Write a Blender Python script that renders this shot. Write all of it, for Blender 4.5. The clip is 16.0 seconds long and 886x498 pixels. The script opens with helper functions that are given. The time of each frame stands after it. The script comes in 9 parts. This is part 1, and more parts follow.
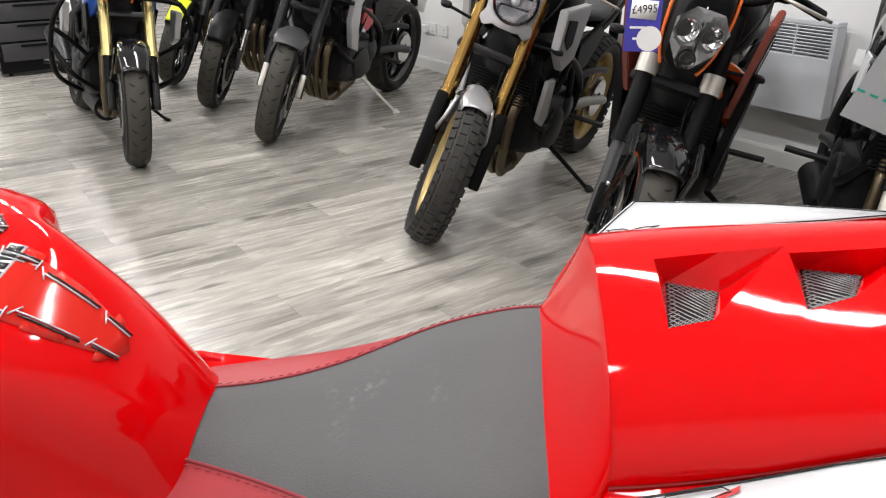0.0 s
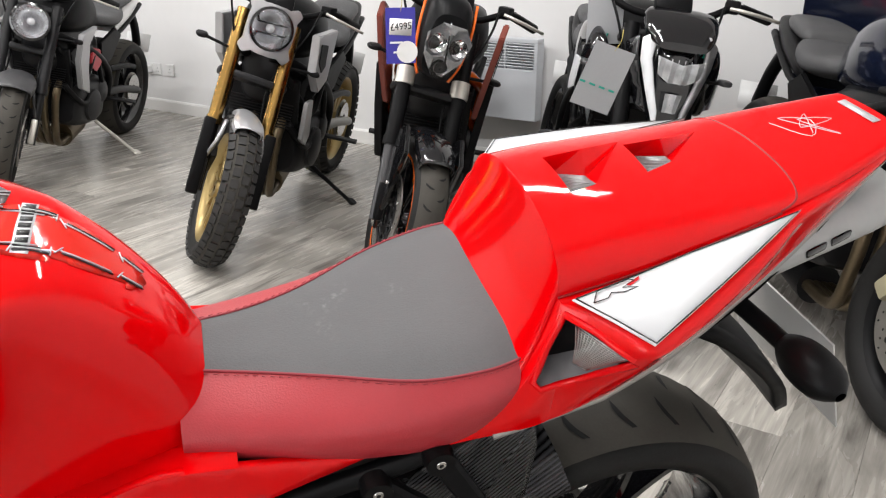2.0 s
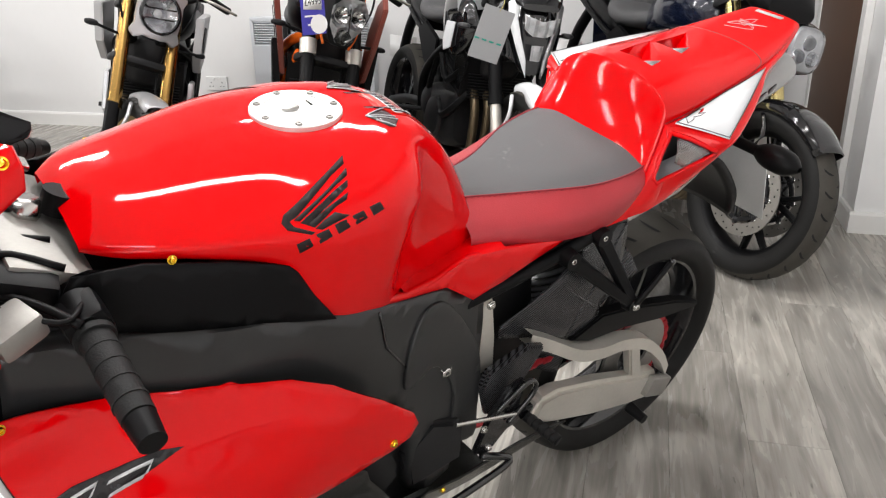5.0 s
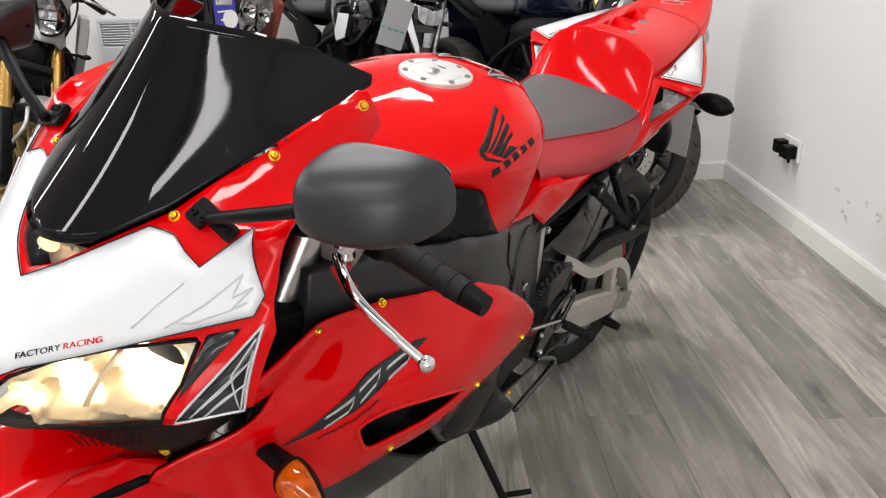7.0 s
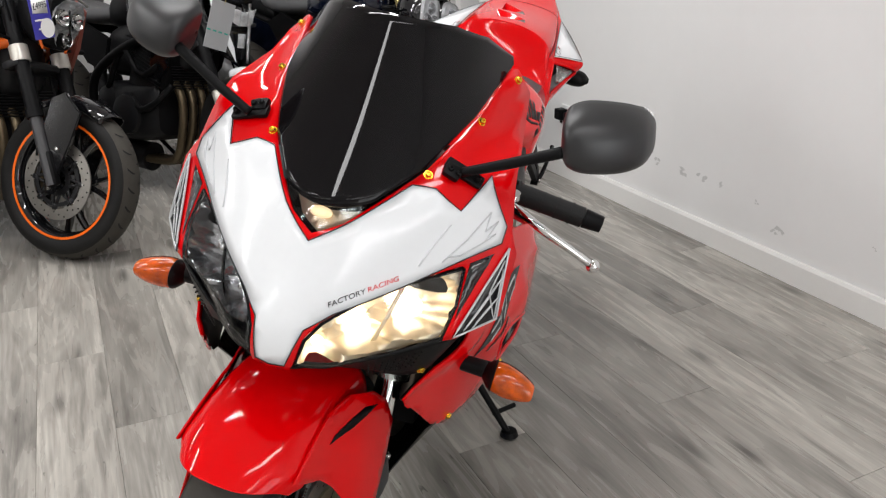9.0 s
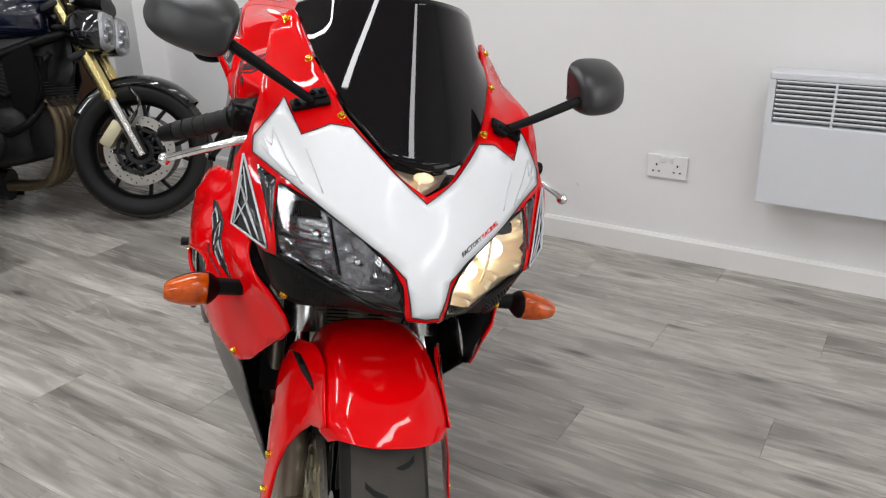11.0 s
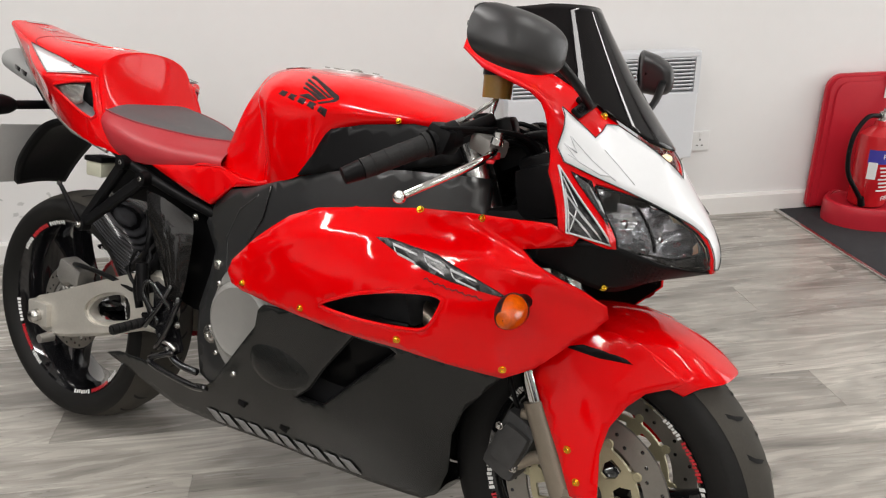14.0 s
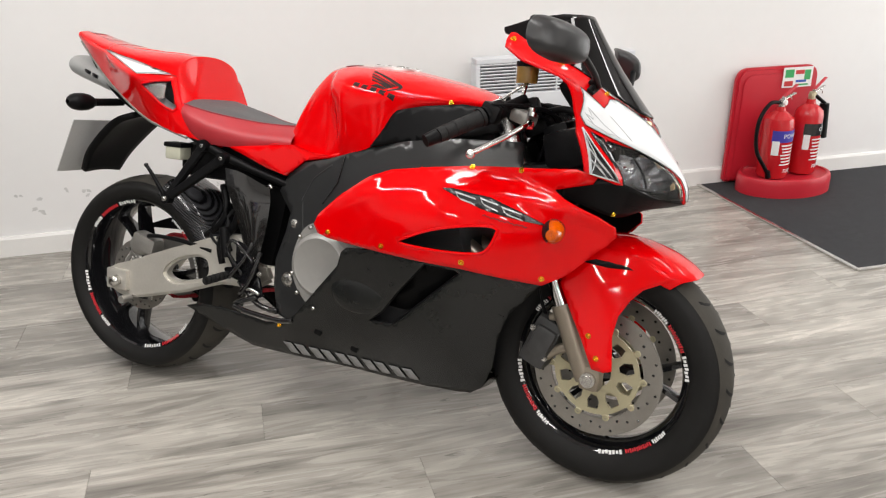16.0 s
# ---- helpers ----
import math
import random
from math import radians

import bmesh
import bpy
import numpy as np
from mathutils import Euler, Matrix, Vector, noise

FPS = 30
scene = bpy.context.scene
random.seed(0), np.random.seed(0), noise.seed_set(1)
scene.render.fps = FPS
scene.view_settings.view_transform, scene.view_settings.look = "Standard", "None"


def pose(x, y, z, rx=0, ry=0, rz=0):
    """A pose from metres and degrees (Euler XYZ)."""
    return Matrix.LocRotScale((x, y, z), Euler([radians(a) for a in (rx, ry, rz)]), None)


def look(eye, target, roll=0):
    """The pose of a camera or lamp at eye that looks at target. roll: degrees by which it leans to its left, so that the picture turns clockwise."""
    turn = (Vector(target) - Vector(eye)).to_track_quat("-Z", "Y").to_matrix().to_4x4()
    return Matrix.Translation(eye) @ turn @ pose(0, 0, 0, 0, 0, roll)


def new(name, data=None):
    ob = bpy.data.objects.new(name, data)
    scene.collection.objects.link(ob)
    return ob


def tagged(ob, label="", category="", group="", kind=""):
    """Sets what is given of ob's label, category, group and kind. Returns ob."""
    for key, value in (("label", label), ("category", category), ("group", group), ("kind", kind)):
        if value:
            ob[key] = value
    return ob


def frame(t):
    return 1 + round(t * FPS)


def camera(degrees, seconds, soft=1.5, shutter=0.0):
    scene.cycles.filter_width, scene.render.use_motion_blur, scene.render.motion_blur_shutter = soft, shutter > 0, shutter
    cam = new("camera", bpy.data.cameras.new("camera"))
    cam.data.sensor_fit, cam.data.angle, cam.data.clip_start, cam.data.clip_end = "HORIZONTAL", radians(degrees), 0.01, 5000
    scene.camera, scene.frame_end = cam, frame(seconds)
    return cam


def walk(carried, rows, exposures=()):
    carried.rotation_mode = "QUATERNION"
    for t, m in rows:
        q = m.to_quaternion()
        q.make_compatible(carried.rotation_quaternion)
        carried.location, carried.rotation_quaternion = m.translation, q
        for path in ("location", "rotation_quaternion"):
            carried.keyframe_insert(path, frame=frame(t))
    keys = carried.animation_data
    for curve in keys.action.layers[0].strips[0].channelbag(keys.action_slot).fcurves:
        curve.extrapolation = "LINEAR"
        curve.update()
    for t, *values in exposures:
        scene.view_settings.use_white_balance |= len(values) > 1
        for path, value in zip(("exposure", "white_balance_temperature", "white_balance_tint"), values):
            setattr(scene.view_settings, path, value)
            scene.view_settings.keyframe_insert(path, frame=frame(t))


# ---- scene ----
# Camera and its path round the red motorcycle
cam = camera(58.9, 16.0, soft=1.2)
PATH = [
    (0, (0.677, 0.459, 1.202), (-0.384, -1.032, 0.396), 0.00),
    (0.5, (0.699, 0.498, 1.204), (-0.531, -0.877, 0.432), 0.17),
    (1, (0.777, 0.496, 1.196), (-0.594, -0.756, 0.453), 0.29),
    (1.5, (0.897, 0.466, 1.182), (-0.581, -0.671, 0.459), 0.18),
    (2, (0.996, 0.477, 1.165), (-0.565, -0.549, 0.451), -0.03),
    (2.5, (1.128, 0.490, 1.167), (-0.495, -0.438, 0.455), -0.41),
    (3, (1.244, 0.453, 1.166), (-0.428, -0.385, 0.454), -0.55),
    (3.5, (1.366, 0.377, 1.157), (-0.344, -0.376, 0.444), -0.81),
    (4, (1.473, 0.316, 1.148), (-0.272, -0.349, 0.431), -1.01),
    (4.2, (1.516, 0.285, 1.138), (-0.242, -0.343, 0.419), -1.14),
    (6.3, (1.946, -0.135, 1.151), (0.098, -0.285, 0.400), -1.25),
    (6.5, (1.978, -0.186, 1.153), (0.126, -0.281, 0.404), -1.37),
    (7, (2.026, -0.322, 1.147), (0.173, -0.271, 0.397), -1.50),
    (7.5, (2.090, -0.452, 1.153), (0.248, -0.244, 0.401), -1.46),
    (8, (2.149, -0.614, 1.156), (0.336, -0.234, 0.401), -1.49),
    (8.2, (2.152, -0.685, 1.164), (0.360, -0.229, 0.401), -1.32),
    (10.3, (2.017, -1.400, 1.191), (0.709, -0.091, 0.434), -1.61),
    (10.5, (1.971, -1.459, 1.187), (0.745, -0.073, 0.429), -1.51),
    (11, (1.821, -1.583, 1.173), (0.824, -0.025, 0.413), -1.56),
    (11.5, (1.625, -1.625, 1.174), (0.881, 0.065, 0.407), -1.38),
    (12, (1.443, -1.650, 1.164), (0.958, 0.130, 0.392), -1.26),
    (12.5, (1.277, -1.710, 1.168), (1.036, 0.119, 0.396), -1.32),
    (13, (1.081, -1.752, 1.189), (1.056, 0.092, 0.416), -1.12),
    (13.5, (0.887, -1.816, 1.214), (1.024, 0.024, 0.442), -1.10),
    (14, (0.707, -1.892, 1.217), (0.957, -0.065, 0.444), -1.11),
    (14.5, (0.560, -1.967, 1.241), (0.890, -0.151, 0.470), -1.11),
    (15, (0.455, -2.059, 1.261), (0.841, -0.256, 0.489), -1.10),
    (15.5, (0.397, -2.181, 1.266), (0.829, -0.386, 0.497), -0.97),
    (16, (0.342, -2.302, 1.277), (0.805, -0.512, 0.515), -0.93),
]
walk(cam, [(t, look(eye, target, roll)) for t, eye, target, roll in PATH], [
    (0.0, -0.14, 6460, 10), (1.0, -0.08, 6460, 10), (2.0, 0.04, 6460, 10), (4.0, 0.06, 6460, 10), (6.5, -0.15, 6540, 10), (8.0, -0.39, 6520, 10),
    (10.5, -0.53, 6280, 10), (12.5, -0.60, 6420, 10), (14.0, -0.46, 6640, 10), (15.0, -0.34, 6640, 10), (16.0, -0.25, 6640, 10)])

# ---- light: ceiling battens lying along y, four by four ----
world = bpy.data.worlds.new("room_air")
world.use_nodes = True
world.node_tree.nodes["Background"].inputs[0].default_value = (0.9, 0.95, 1.0, 1)
world.node_tree.nodes["Background"].inputs[1].default_value = 0.05
scene.world = world
CEILING = 2.75
X0, X1, Y0, Y1 = -2.87, 5.2, -11.0, 1.162


def strip_lamp(x, y, length, watts):
    lamp = bpy.data.lights.new("batten_light", "AREA")
    lamp.shape, lamp.size, lamp.size_y = "RECTANGLE", 0.13, length
    lamp.energy, lamp.color = watts, (1.0, 0.985, 0.975)
    ob = new("batten_light", lamp)
    ob.matrix_world = pose(x, y, CEILING - 0.085)


LAMP_X, LAMP_Y, LAMP_LONG = ((-0.9, 43), (0.5, 32), (2.2, 18), (3.6, 18)), (-0.65, -3.25, -5.85, -8.45), 1.5
for lx_, watts_ in LAMP_X:
    for ly_ in LAMP_Y:
        strip_lamp(lx_, ly_, LAMP_LONG, watts_)
# daylight through the glazed entrance beyond the mat
day = bpy.data.lights.new("entrance_daylight", "AREA")
day.shape, day.size, day.size_y = "RECTANGLE", 2.2, 2.0
day.energy, day.color = 62, (0.98, 0.99, 1.0)
day_ob = new("entrance_daylight", day)
day_ob.matrix_world = pose(X1 - 0.02, 0.0, 1.12, 0, 90, 0)

# ---- materials ----
MATS = {}


def mat(name, color, rough=0.5, metal=0.0, var=0.08, scale=12.0, bump=0.0, bscale=None, coat=0.0, stretch=None, dirt=0.0, rand=0.0, rvar=0.1, spec=0.5):
    """A surface with cloudy variation, fine grain, wear in the gloss and relief."""
    if name in MATS:
        return MATS[name]
    m = bpy.data.materials.new(name)
    m.use_nodes = True
    nt = m.node_tree
    n, l = nt.nodes, nt.links
    b = n["Principled BSDF"]
    b.inputs["Metallic"].default_value = metal
    b.inputs["Coat Weight"].default_value = coat
    b.inputs["Coat Roughness"].default_value = 0.04
    b.inputs["Specular IOR Level"].default_value = spec
    tc = n.new("ShaderNodeTexCoord")
    mp = n.new("ShaderNodeMapping")
    l.new(tc.outputs["Object"], mp.inputs["Vector"])
    if stretch:
        mp.inputs["Scale"].default_value = stretch
    big = n.new("ShaderNodeTexNoise")
    big.inputs["Scale"].default_value, big.inputs["Detail"].default_value = scale, 5
    l.new(mp.outputs[0], big.inputs["Vector"])
    fine = n.new("ShaderNodeTexNoise")
    fine.inputs["Scale"].default_value, fine.inputs["Detail"].default_value = scale * 14, 3
    l.new(mp.outputs[0], fine.inputs["Vector"])
    add = n.new("ShaderNodeMath")
    add.operation = "ADD"
    half = n.new("ShaderNodeMath")
    half.operation = "MULTIPLY"
    half.inputs[1].default_value = 0.4
    l.new(fine.outputs["Fac"], half.inputs[0])
    l.new(big.outputs["Fac"], add.inputs[0])
    l.new(half.outputs[0], add.inputs[1])
    ramp = n.new("ShaderNodeMapRange")
    ramp.inputs["From Min"].default_value, ramp.inputs["From Max"].default_value = 0.35, 1.05
    ramp.inputs["To Min"].default_value, ramp.inputs["To Max"].default_value = 1 - var, 1 + var
    l.new(add.outputs[0], ramp.inputs["Value"])
    mul = n.new("ShaderNodeVectorMath")
    mul.operation = "SCALE"
    mul.inputs[0].default_value = color
    l.new(ramp.outputs[0], mul.inputs["Scale"])
    col = mul.outputs[0]
    if rand:
        info = n.new("ShaderNodeObjectInfo")
        rr = n.new("ShaderNodeMapRange")
        rr.inputs["To Min"].default_value, rr.inputs["To Max"].default_value = 1 - rand, 1 + rand
        l.new(info.outputs["Random"], rr.inputs["Value"])
        m2 = n.new("ShaderNodeVectorMath")
        m2.operation = "SCALE"
        l.new(col, m2.inputs[0])
        l.new(rr.outputs[0], m2.inputs["Scale"])
        col = m2.outputs[0]
    l.new(col, b.inputs["Base Color"])
    rg = n.new("ShaderNodeMapRange")
    rg.inputs["To Min"].default_value, rg.inputs["To Max"].default_value = max(rough * (1 - rvar), 0.02), min(rough * (1 + rvar) + dirt, 1)
    l.new(big.outputs["Fac"], rg.inputs["Value"])
    l.new(rg.outputs[0], b.inputs["Roughness"])
    if bump:
        bn = n.new("ShaderNodeTexNoise")
        bn.inputs["Scale"].default_value, bn.inputs["Detail"].default_value = bscale or scale * 8, 4
        l.new(mp.outputs[0], bn.inputs["Vector"])
        bp = n.new("ShaderNodeBump")
        bp.inputs["Strength"].default_value, bp.inputs["Distance"].default_value = bump, 0.002
        l.new(bn.outputs["Fac"], bp.inputs["Height"])
        l.new(bp.outputs[0], b.inputs["Normal"])
    MATS[name] = m
    return m


def glass(name, color=(1, 1, 1), rough=0.02, alpha=0.25):
    """Thin clear plastic or glass: clear through it, with a glossy skin."""
    if name in MATS:
        return MATS[name]
    m = bpy.data.materials.new(name)
    m.use_nodes = True
    n, l = m.node_tree.nodes, m.node_tree.links
    n.remove(n["Principled BSDF"])
    tr, gl, mx, fr = n.new("ShaderNodeBsdfTransparent"), n.new("ShaderNodeBsdfGlossy"), n.new("ShaderNodeMixShader"), n.new("ShaderNodeFresnel")
    tr.inputs[0].default_value = (*color, 1)
    gl.inputs["Roughness"].default_value = rough
    fr.inputs[0].default_value = 1.5
    noise_ = n.new("ShaderNodeTexNoise")
    noise_.inputs["Scale"].default_value = 90
    bp = n.new("ShaderNodeBump")
    bp.inputs["Strength"].default_value, bp.inputs["Distance"].default_value = 0.02, 0.0005
    l.new(noise_.outputs[0], bp.inputs["Height"])
    l.new(bp.outputs[0], gl.inputs["Normal"])
    l.new(fr.outputs[0], mx.inputs[0])
    l.new(tr.outputs[0], mx.inputs[1])
    l.new(gl.outputs[0], mx.inputs[2])
    l.new(mx.outputs[0], n["Material Output"].inputs[0])
    MATS[name] = m
    return m


def glow(name, color, strength):
    if name in MATS:
        return MATS[name]
    m = mat(name, color, 0.3)
    b = m.node_tree.nodes["Principled BSDF"]
    b.inputs["Emission Color"].default_value = (*color, 1)
    b.inputs["Emission Strength"].default_value = strength
    return m


def plank_mat():
    """Grey oak laminate: long grain, darker streaks, knots, each plank its own tone."""
    m = bpy.data.materials.new("grey_oak_laminate")
    m.use_nodes = True
    n, l = m.node_tree.nodes, m.node_tree.links
    b = n["Principled BSDF"]
    tc, info = n.new("ShaderNodeTexCoord"), n.new("ShaderNodeObjectInfo")
    off = n.new("ShaderNodeVectorMath")
    off.operation = "SCALE"
    off.inputs[0].default_value = (37.0, 19.0, 5.0)
    l.new(info.outputs["Random"], off.inputs["Scale"])
    add = n.new("ShaderNodeVectorMath")
    l.new(tc.outputs["Object"], add.inputs[0])
    l.new(off.outputs[0], add.inputs[1])

    def noise_at(sx, sy, detail, warp=0.0):
        mp = n.new("ShaderNodeMapping")
        mp.inputs["Scale"].default_value = (sx, sy, 1)
        l.new(add.outputs[0], mp.inputs["Vector"])
        t = n.new("ShaderNodeTexNoise")
        t.inputs["Scale"].default_value, t.inputs["Detail"].default_value, t.inputs["Distortion"].default_value = 1.0, detail, warp
        l.new(mp.outputs[0], t.inputs["Vector"])
        return t.outputs["Fac"]

    broad, streak, grain, fleck = noise_at(1.1, 6.5, 4, 1.4), noise_at(2.1, 16, 5, 2.0), noise_at(5, 150, 4, 0.5), noise_at(9, 60, 2, 2.0)
    r1 = n.new("ShaderNodeValToRGB")
    r1.color_ramp.elements[0].position, r1.color_ramp.elements[0].color = 0.28, (0.112, 0.104, 0.092, 1)
    r1.color_ramp.elements[1].position, r1.color_ramp.elements[1].color = 0.72, (0.53, 0.502, 0.452, 1)
    e = r1.color_ramp.elements.new(0.47)
    e.color = (0.335, 0.315, 0.283, 1)
    mix = n.new("ShaderNodeMath")
    mix.operation = "MULTIPLY_ADD"
    l.new(streak, mix.inputs[0])
    mix.inputs[1].default_value = 0.40
    sub = n.new("ShaderNodeMath")
    sub.operation = "MULTIPLY"
    sub.inputs[1].default_value = 0.58
    l.new(broad, sub.inputs[0])
    l.new(sub.outputs[0], mix.inputs[2])
    l.new(mix.outputs[0], r1.inputs[0])
    # sparse knots with a dark heart, and short dark checks along the grain
    kmap = n.new("ShaderNodeMapping")
    kmap.inputs["Scale"].default_value = (2.3, 8.0, 1)
    l.new(add.outputs[0], kmap.inputs["Vector"])
    vor = n.new("ShaderNodeTexVoronoi")
    vor.inputs["Scale"].default_value = 1.0
    l.new(kmap.outputs[0], vor.inputs["Vector"])
    knot = n.new("ShaderNodeMapRange")
    knot.inputs["From Min"].default_value, knot.inputs["From Max"].default_value = 0.03, 0.20
    knot.inputs["To Min"].default_value, knot.inputs["To Max"].default_value = 0.36, 1.0
    l.new(vor.outputs["Distance"], knot.inputs["Value"])
    chk = n.new("ShaderNodeMapRange")
    chk.inputs["From Min"].default_value, chk.inputs["From Max"].default_value = 0.70, 0.76
    chk.inputs["To Min"].default_value, chk.inputs["To Max"].default_value = 1.0, 0.5
    l.new(fleck, chk.inputs["Value"])
    marks = n.new("ShaderNodeMath")
    marks.operation = "MULTIPLY"
    l.new(knot.outputs[0], marks.inputs[0])
    l.new(chk.outputs[0], marks.inputs[1])
    gr = n.new("ShaderNodeMapRange")
    gr.inputs["From Min"].default_value, gr.inputs["From Max"].default_value = 0.3, 0.7
    gr.inputs["To Min"].default_value, gr.inputs["To Max"].default_value = 0.86, 1.09
    l.new(grain, gr.inputs["Value"])
    tone = n.new("ShaderNodeMapRange")
    tone.inputs["To Min"].default_value, tone.inputs["To Max"].default_value = 0.78, 1.15
    l.new(info.outputs["Random"], tone.inputs["Value"])
    mm = n.new("ShaderNodeMath")
    mm.operation = "MULTIPLY"
    l.new(gr.outputs[0], mm.inputs[0])
    l.new(tone.outputs[0], mm.inputs[1])
    mk = n.new("ShaderNodeMath")
    mk.operation = "MULTIPLY"
    l.new(mm.outputs[0], mk.inputs[0])
    l.new(marks.outputs[0], mk.inputs[1])
    # cathedral figure: contour lines of a slow field drawn out along the plank
    field = noise_at(0.8, 6.0, 1.0, 0.6)
    wave = n.new("ShaderNodeMath")
    wave.operation = "MULTIPLY"
    wave.inputs[1].default_value = 105.0
    l.new(field, wave.inputs[0])
    sine = n.new("ShaderNodeMath")
    sine.operation = "SINE"
    l.new(wave.outputs[0], sine.inputs[0])
    amp = n.new("ShaderNodeMapRange")
    amp.inputs["From Min"].default_value, amp.inputs["From Max"].default_value = 0.42, 0.62
    amp.inputs["To Min"].default_value, amp.inputs["To Max"].default_value = 0.02, 0.12
    l.new(broad, amp.inputs["Value"])
    fig = n.new("ShaderNodeMath")
    fig.operation = "MULTIPLY_ADD"
    l.new(sine.outputs[0], fig.inputs[0])
    l.new(amp.outputs[0], fig.inputs[1])
    fig.inputs[2].default_value = 1.0
    mf = n.new("ShaderNodeMath")
    mf.operation = "MULTIPLY"
    l.new(mk.outputs[0], mf.inputs[0])
    l.new(fig.outputs[0], mf.inputs[1])
    mm = mf
    sc = n.new("ShaderNodeVectorMath")
    sc.operation = "SCALE"
    l.new(r1.outputs[0], sc.inputs[0])
    l.new(mm.outputs[0], sc.inputs["Scale"])
    l.new(sc.outputs[0], b.inputs["Base Color"])
    ro = n.new("ShaderNodeMapRange")
    ro.inputs["To Min"].default_value, ro.inputs["To Max"].default_value = 0.17, 0.36
    l.new(streak, ro.inputs["Value"])
    l.new(ro.outputs[0], b.inputs["Roughness"])
    bp = n.new("ShaderNodeBump")
    bp.inputs["Strength"].default_value, bp.inputs["Distance"].default_value = 0.25, 0.0008
    l.new(grain, bp.inputs["Height"])
    l.new(bp.outputs[0], b.inputs["Normal"])
    return m


def carbon_mat():
    """Glossy twill carbon weave in fine diagonal bands."""
    m = mat("carbon_weave", (0.02, 0.02, 0.022), 0.22, 0.0, coat=0.15, spec=0.3)
    n, l = m.node_tree.nodes, m.node_tree.links
    b = n["Principled BSDF"]
    tc, w, r = n.new("ShaderNodeTexCoord"), n.new("ShaderNodeTexWave"), n.new("ShaderNodeValToRGB")
    mp = n.new("ShaderNodeMapping")
    mp.inputs["Rotation"].default_value = (0.6, 0.8, 0.7)
    l.new(tc.outputs["Object"], mp.inputs[0])
    l.new(mp.outputs[0], w.inputs["Vector"])
    w.inputs["Scale"].default_value = 64
    r.color_ramp.elements[0].color, r.color_ramp.elements[1].color = (0.003, 0.003, 0.0034, 1), (0.048, 0.048, 0.052, 1)
    l.new(w.outputs["Fac"], r.inputs[0])
    l.new(r.outputs[0], b.inputs["Base Color"])
    return m


def carpet_mat():
    return mat("charcoal_entrance_mat", (0.022, 0.023, 0.026), 0.95, var=0.5, scale=40, bump=1.0, bscale=420)


RED = mat("red_gloss_paint", (0.665, 0.0004, 0.0018), 0.055, var=0.03, scale=5, coat=0.04, spec=0.27)
WHITE = mat("white_gloss_paint", (0.74, 0.755, 0.77), 0.16, var=0.03, scale=6, coat=0.1, spec=0.35)
CHAR = mat("charcoal_satin_plastic", (0.0105, 0.0112, 0.0108), 0.25, var=0.14, scale=9, bump=0.03, bscale=200, spec=0.34)
SPAR = mat("satin_black_alloy", (0.021, 0.0215, 0.022), 0.30, var=0.2, scale=12, bump=0.03, bscale=180, spec=0.45)
BLACK = mat("black_plastic", (0.0042, 0.0042, 0.0046), 0.42, var=0.2, scale=14, bump=0.06, bscale=260, spec=0.12)
GLOSSB = mat("gloss_black", (0.006, 0.006, 0.007), 0.09, var=0.1, coat=0.6)
RUBBER = mat("tyre_rubber", (0.0115, 0.0112, 0.0108), 0.5, var=0.25, scale=16, bump=0.15, bscale=180, dirt=0.15, spec=0.17)
TREADR = mat("dusty_tread_rubber", (0.051, 0.047, 0.040), 0.7, var=0.2, scale=22, bump=0.12, bscale=160, dirt=0.1, spec=0.25)
GRIPR = mat("grip_rubber", (0.012, 0.012, 0.012), 0.65, var=0.2, bump=0.3, bscale=400, spec=0.25)
ALU = mat("cast_aluminium", (0.59, 0.565, 0.51), 0.33, 0.5, var=0.12, scale=10, bump=0.06, bscale=300)
ALUD = mat("dull_grey_alloy", (0.30, 0.29, 0.27), 0.45, 0.6, var=0.15, scale=14, bump=0.1, bscale=240)
DISCS = mat("worn_disc_steel", (0.30, 0.285, 0.26), 0.4, 0.8, var=0.15, scale=30)
STEEL = mat("brushed_steel", (0.58, 0.57, 0.55), 0.26, 1.0, var=0.1, scale=30)
CHROME = mat("polished_chrome", (0.80, 0.80, 0.80), 0.06, 1.0, var=0.03)
GOLD = mat("gold_anodised_bolt", (0.85, 0.55, 0.05), 0.22, 1.0, var=0.05)
GOLDD = mat("pale_gold_carrier", (0.46, 0.42, 0.28), 0.42, 0.5, var=0.1, scale=30)
GOLDF = mat("gold_fork_tube", (0.30, 0.18, 0.055), 0.24, 1.0, var=0.08)
LEATHER = mat("black_seat_vinyl", (0.085, 0.085, 0.087), 0.5, var=0.10, scale=18, bump=0.35, bscale=480, dirt=0.12, spec=0.3)


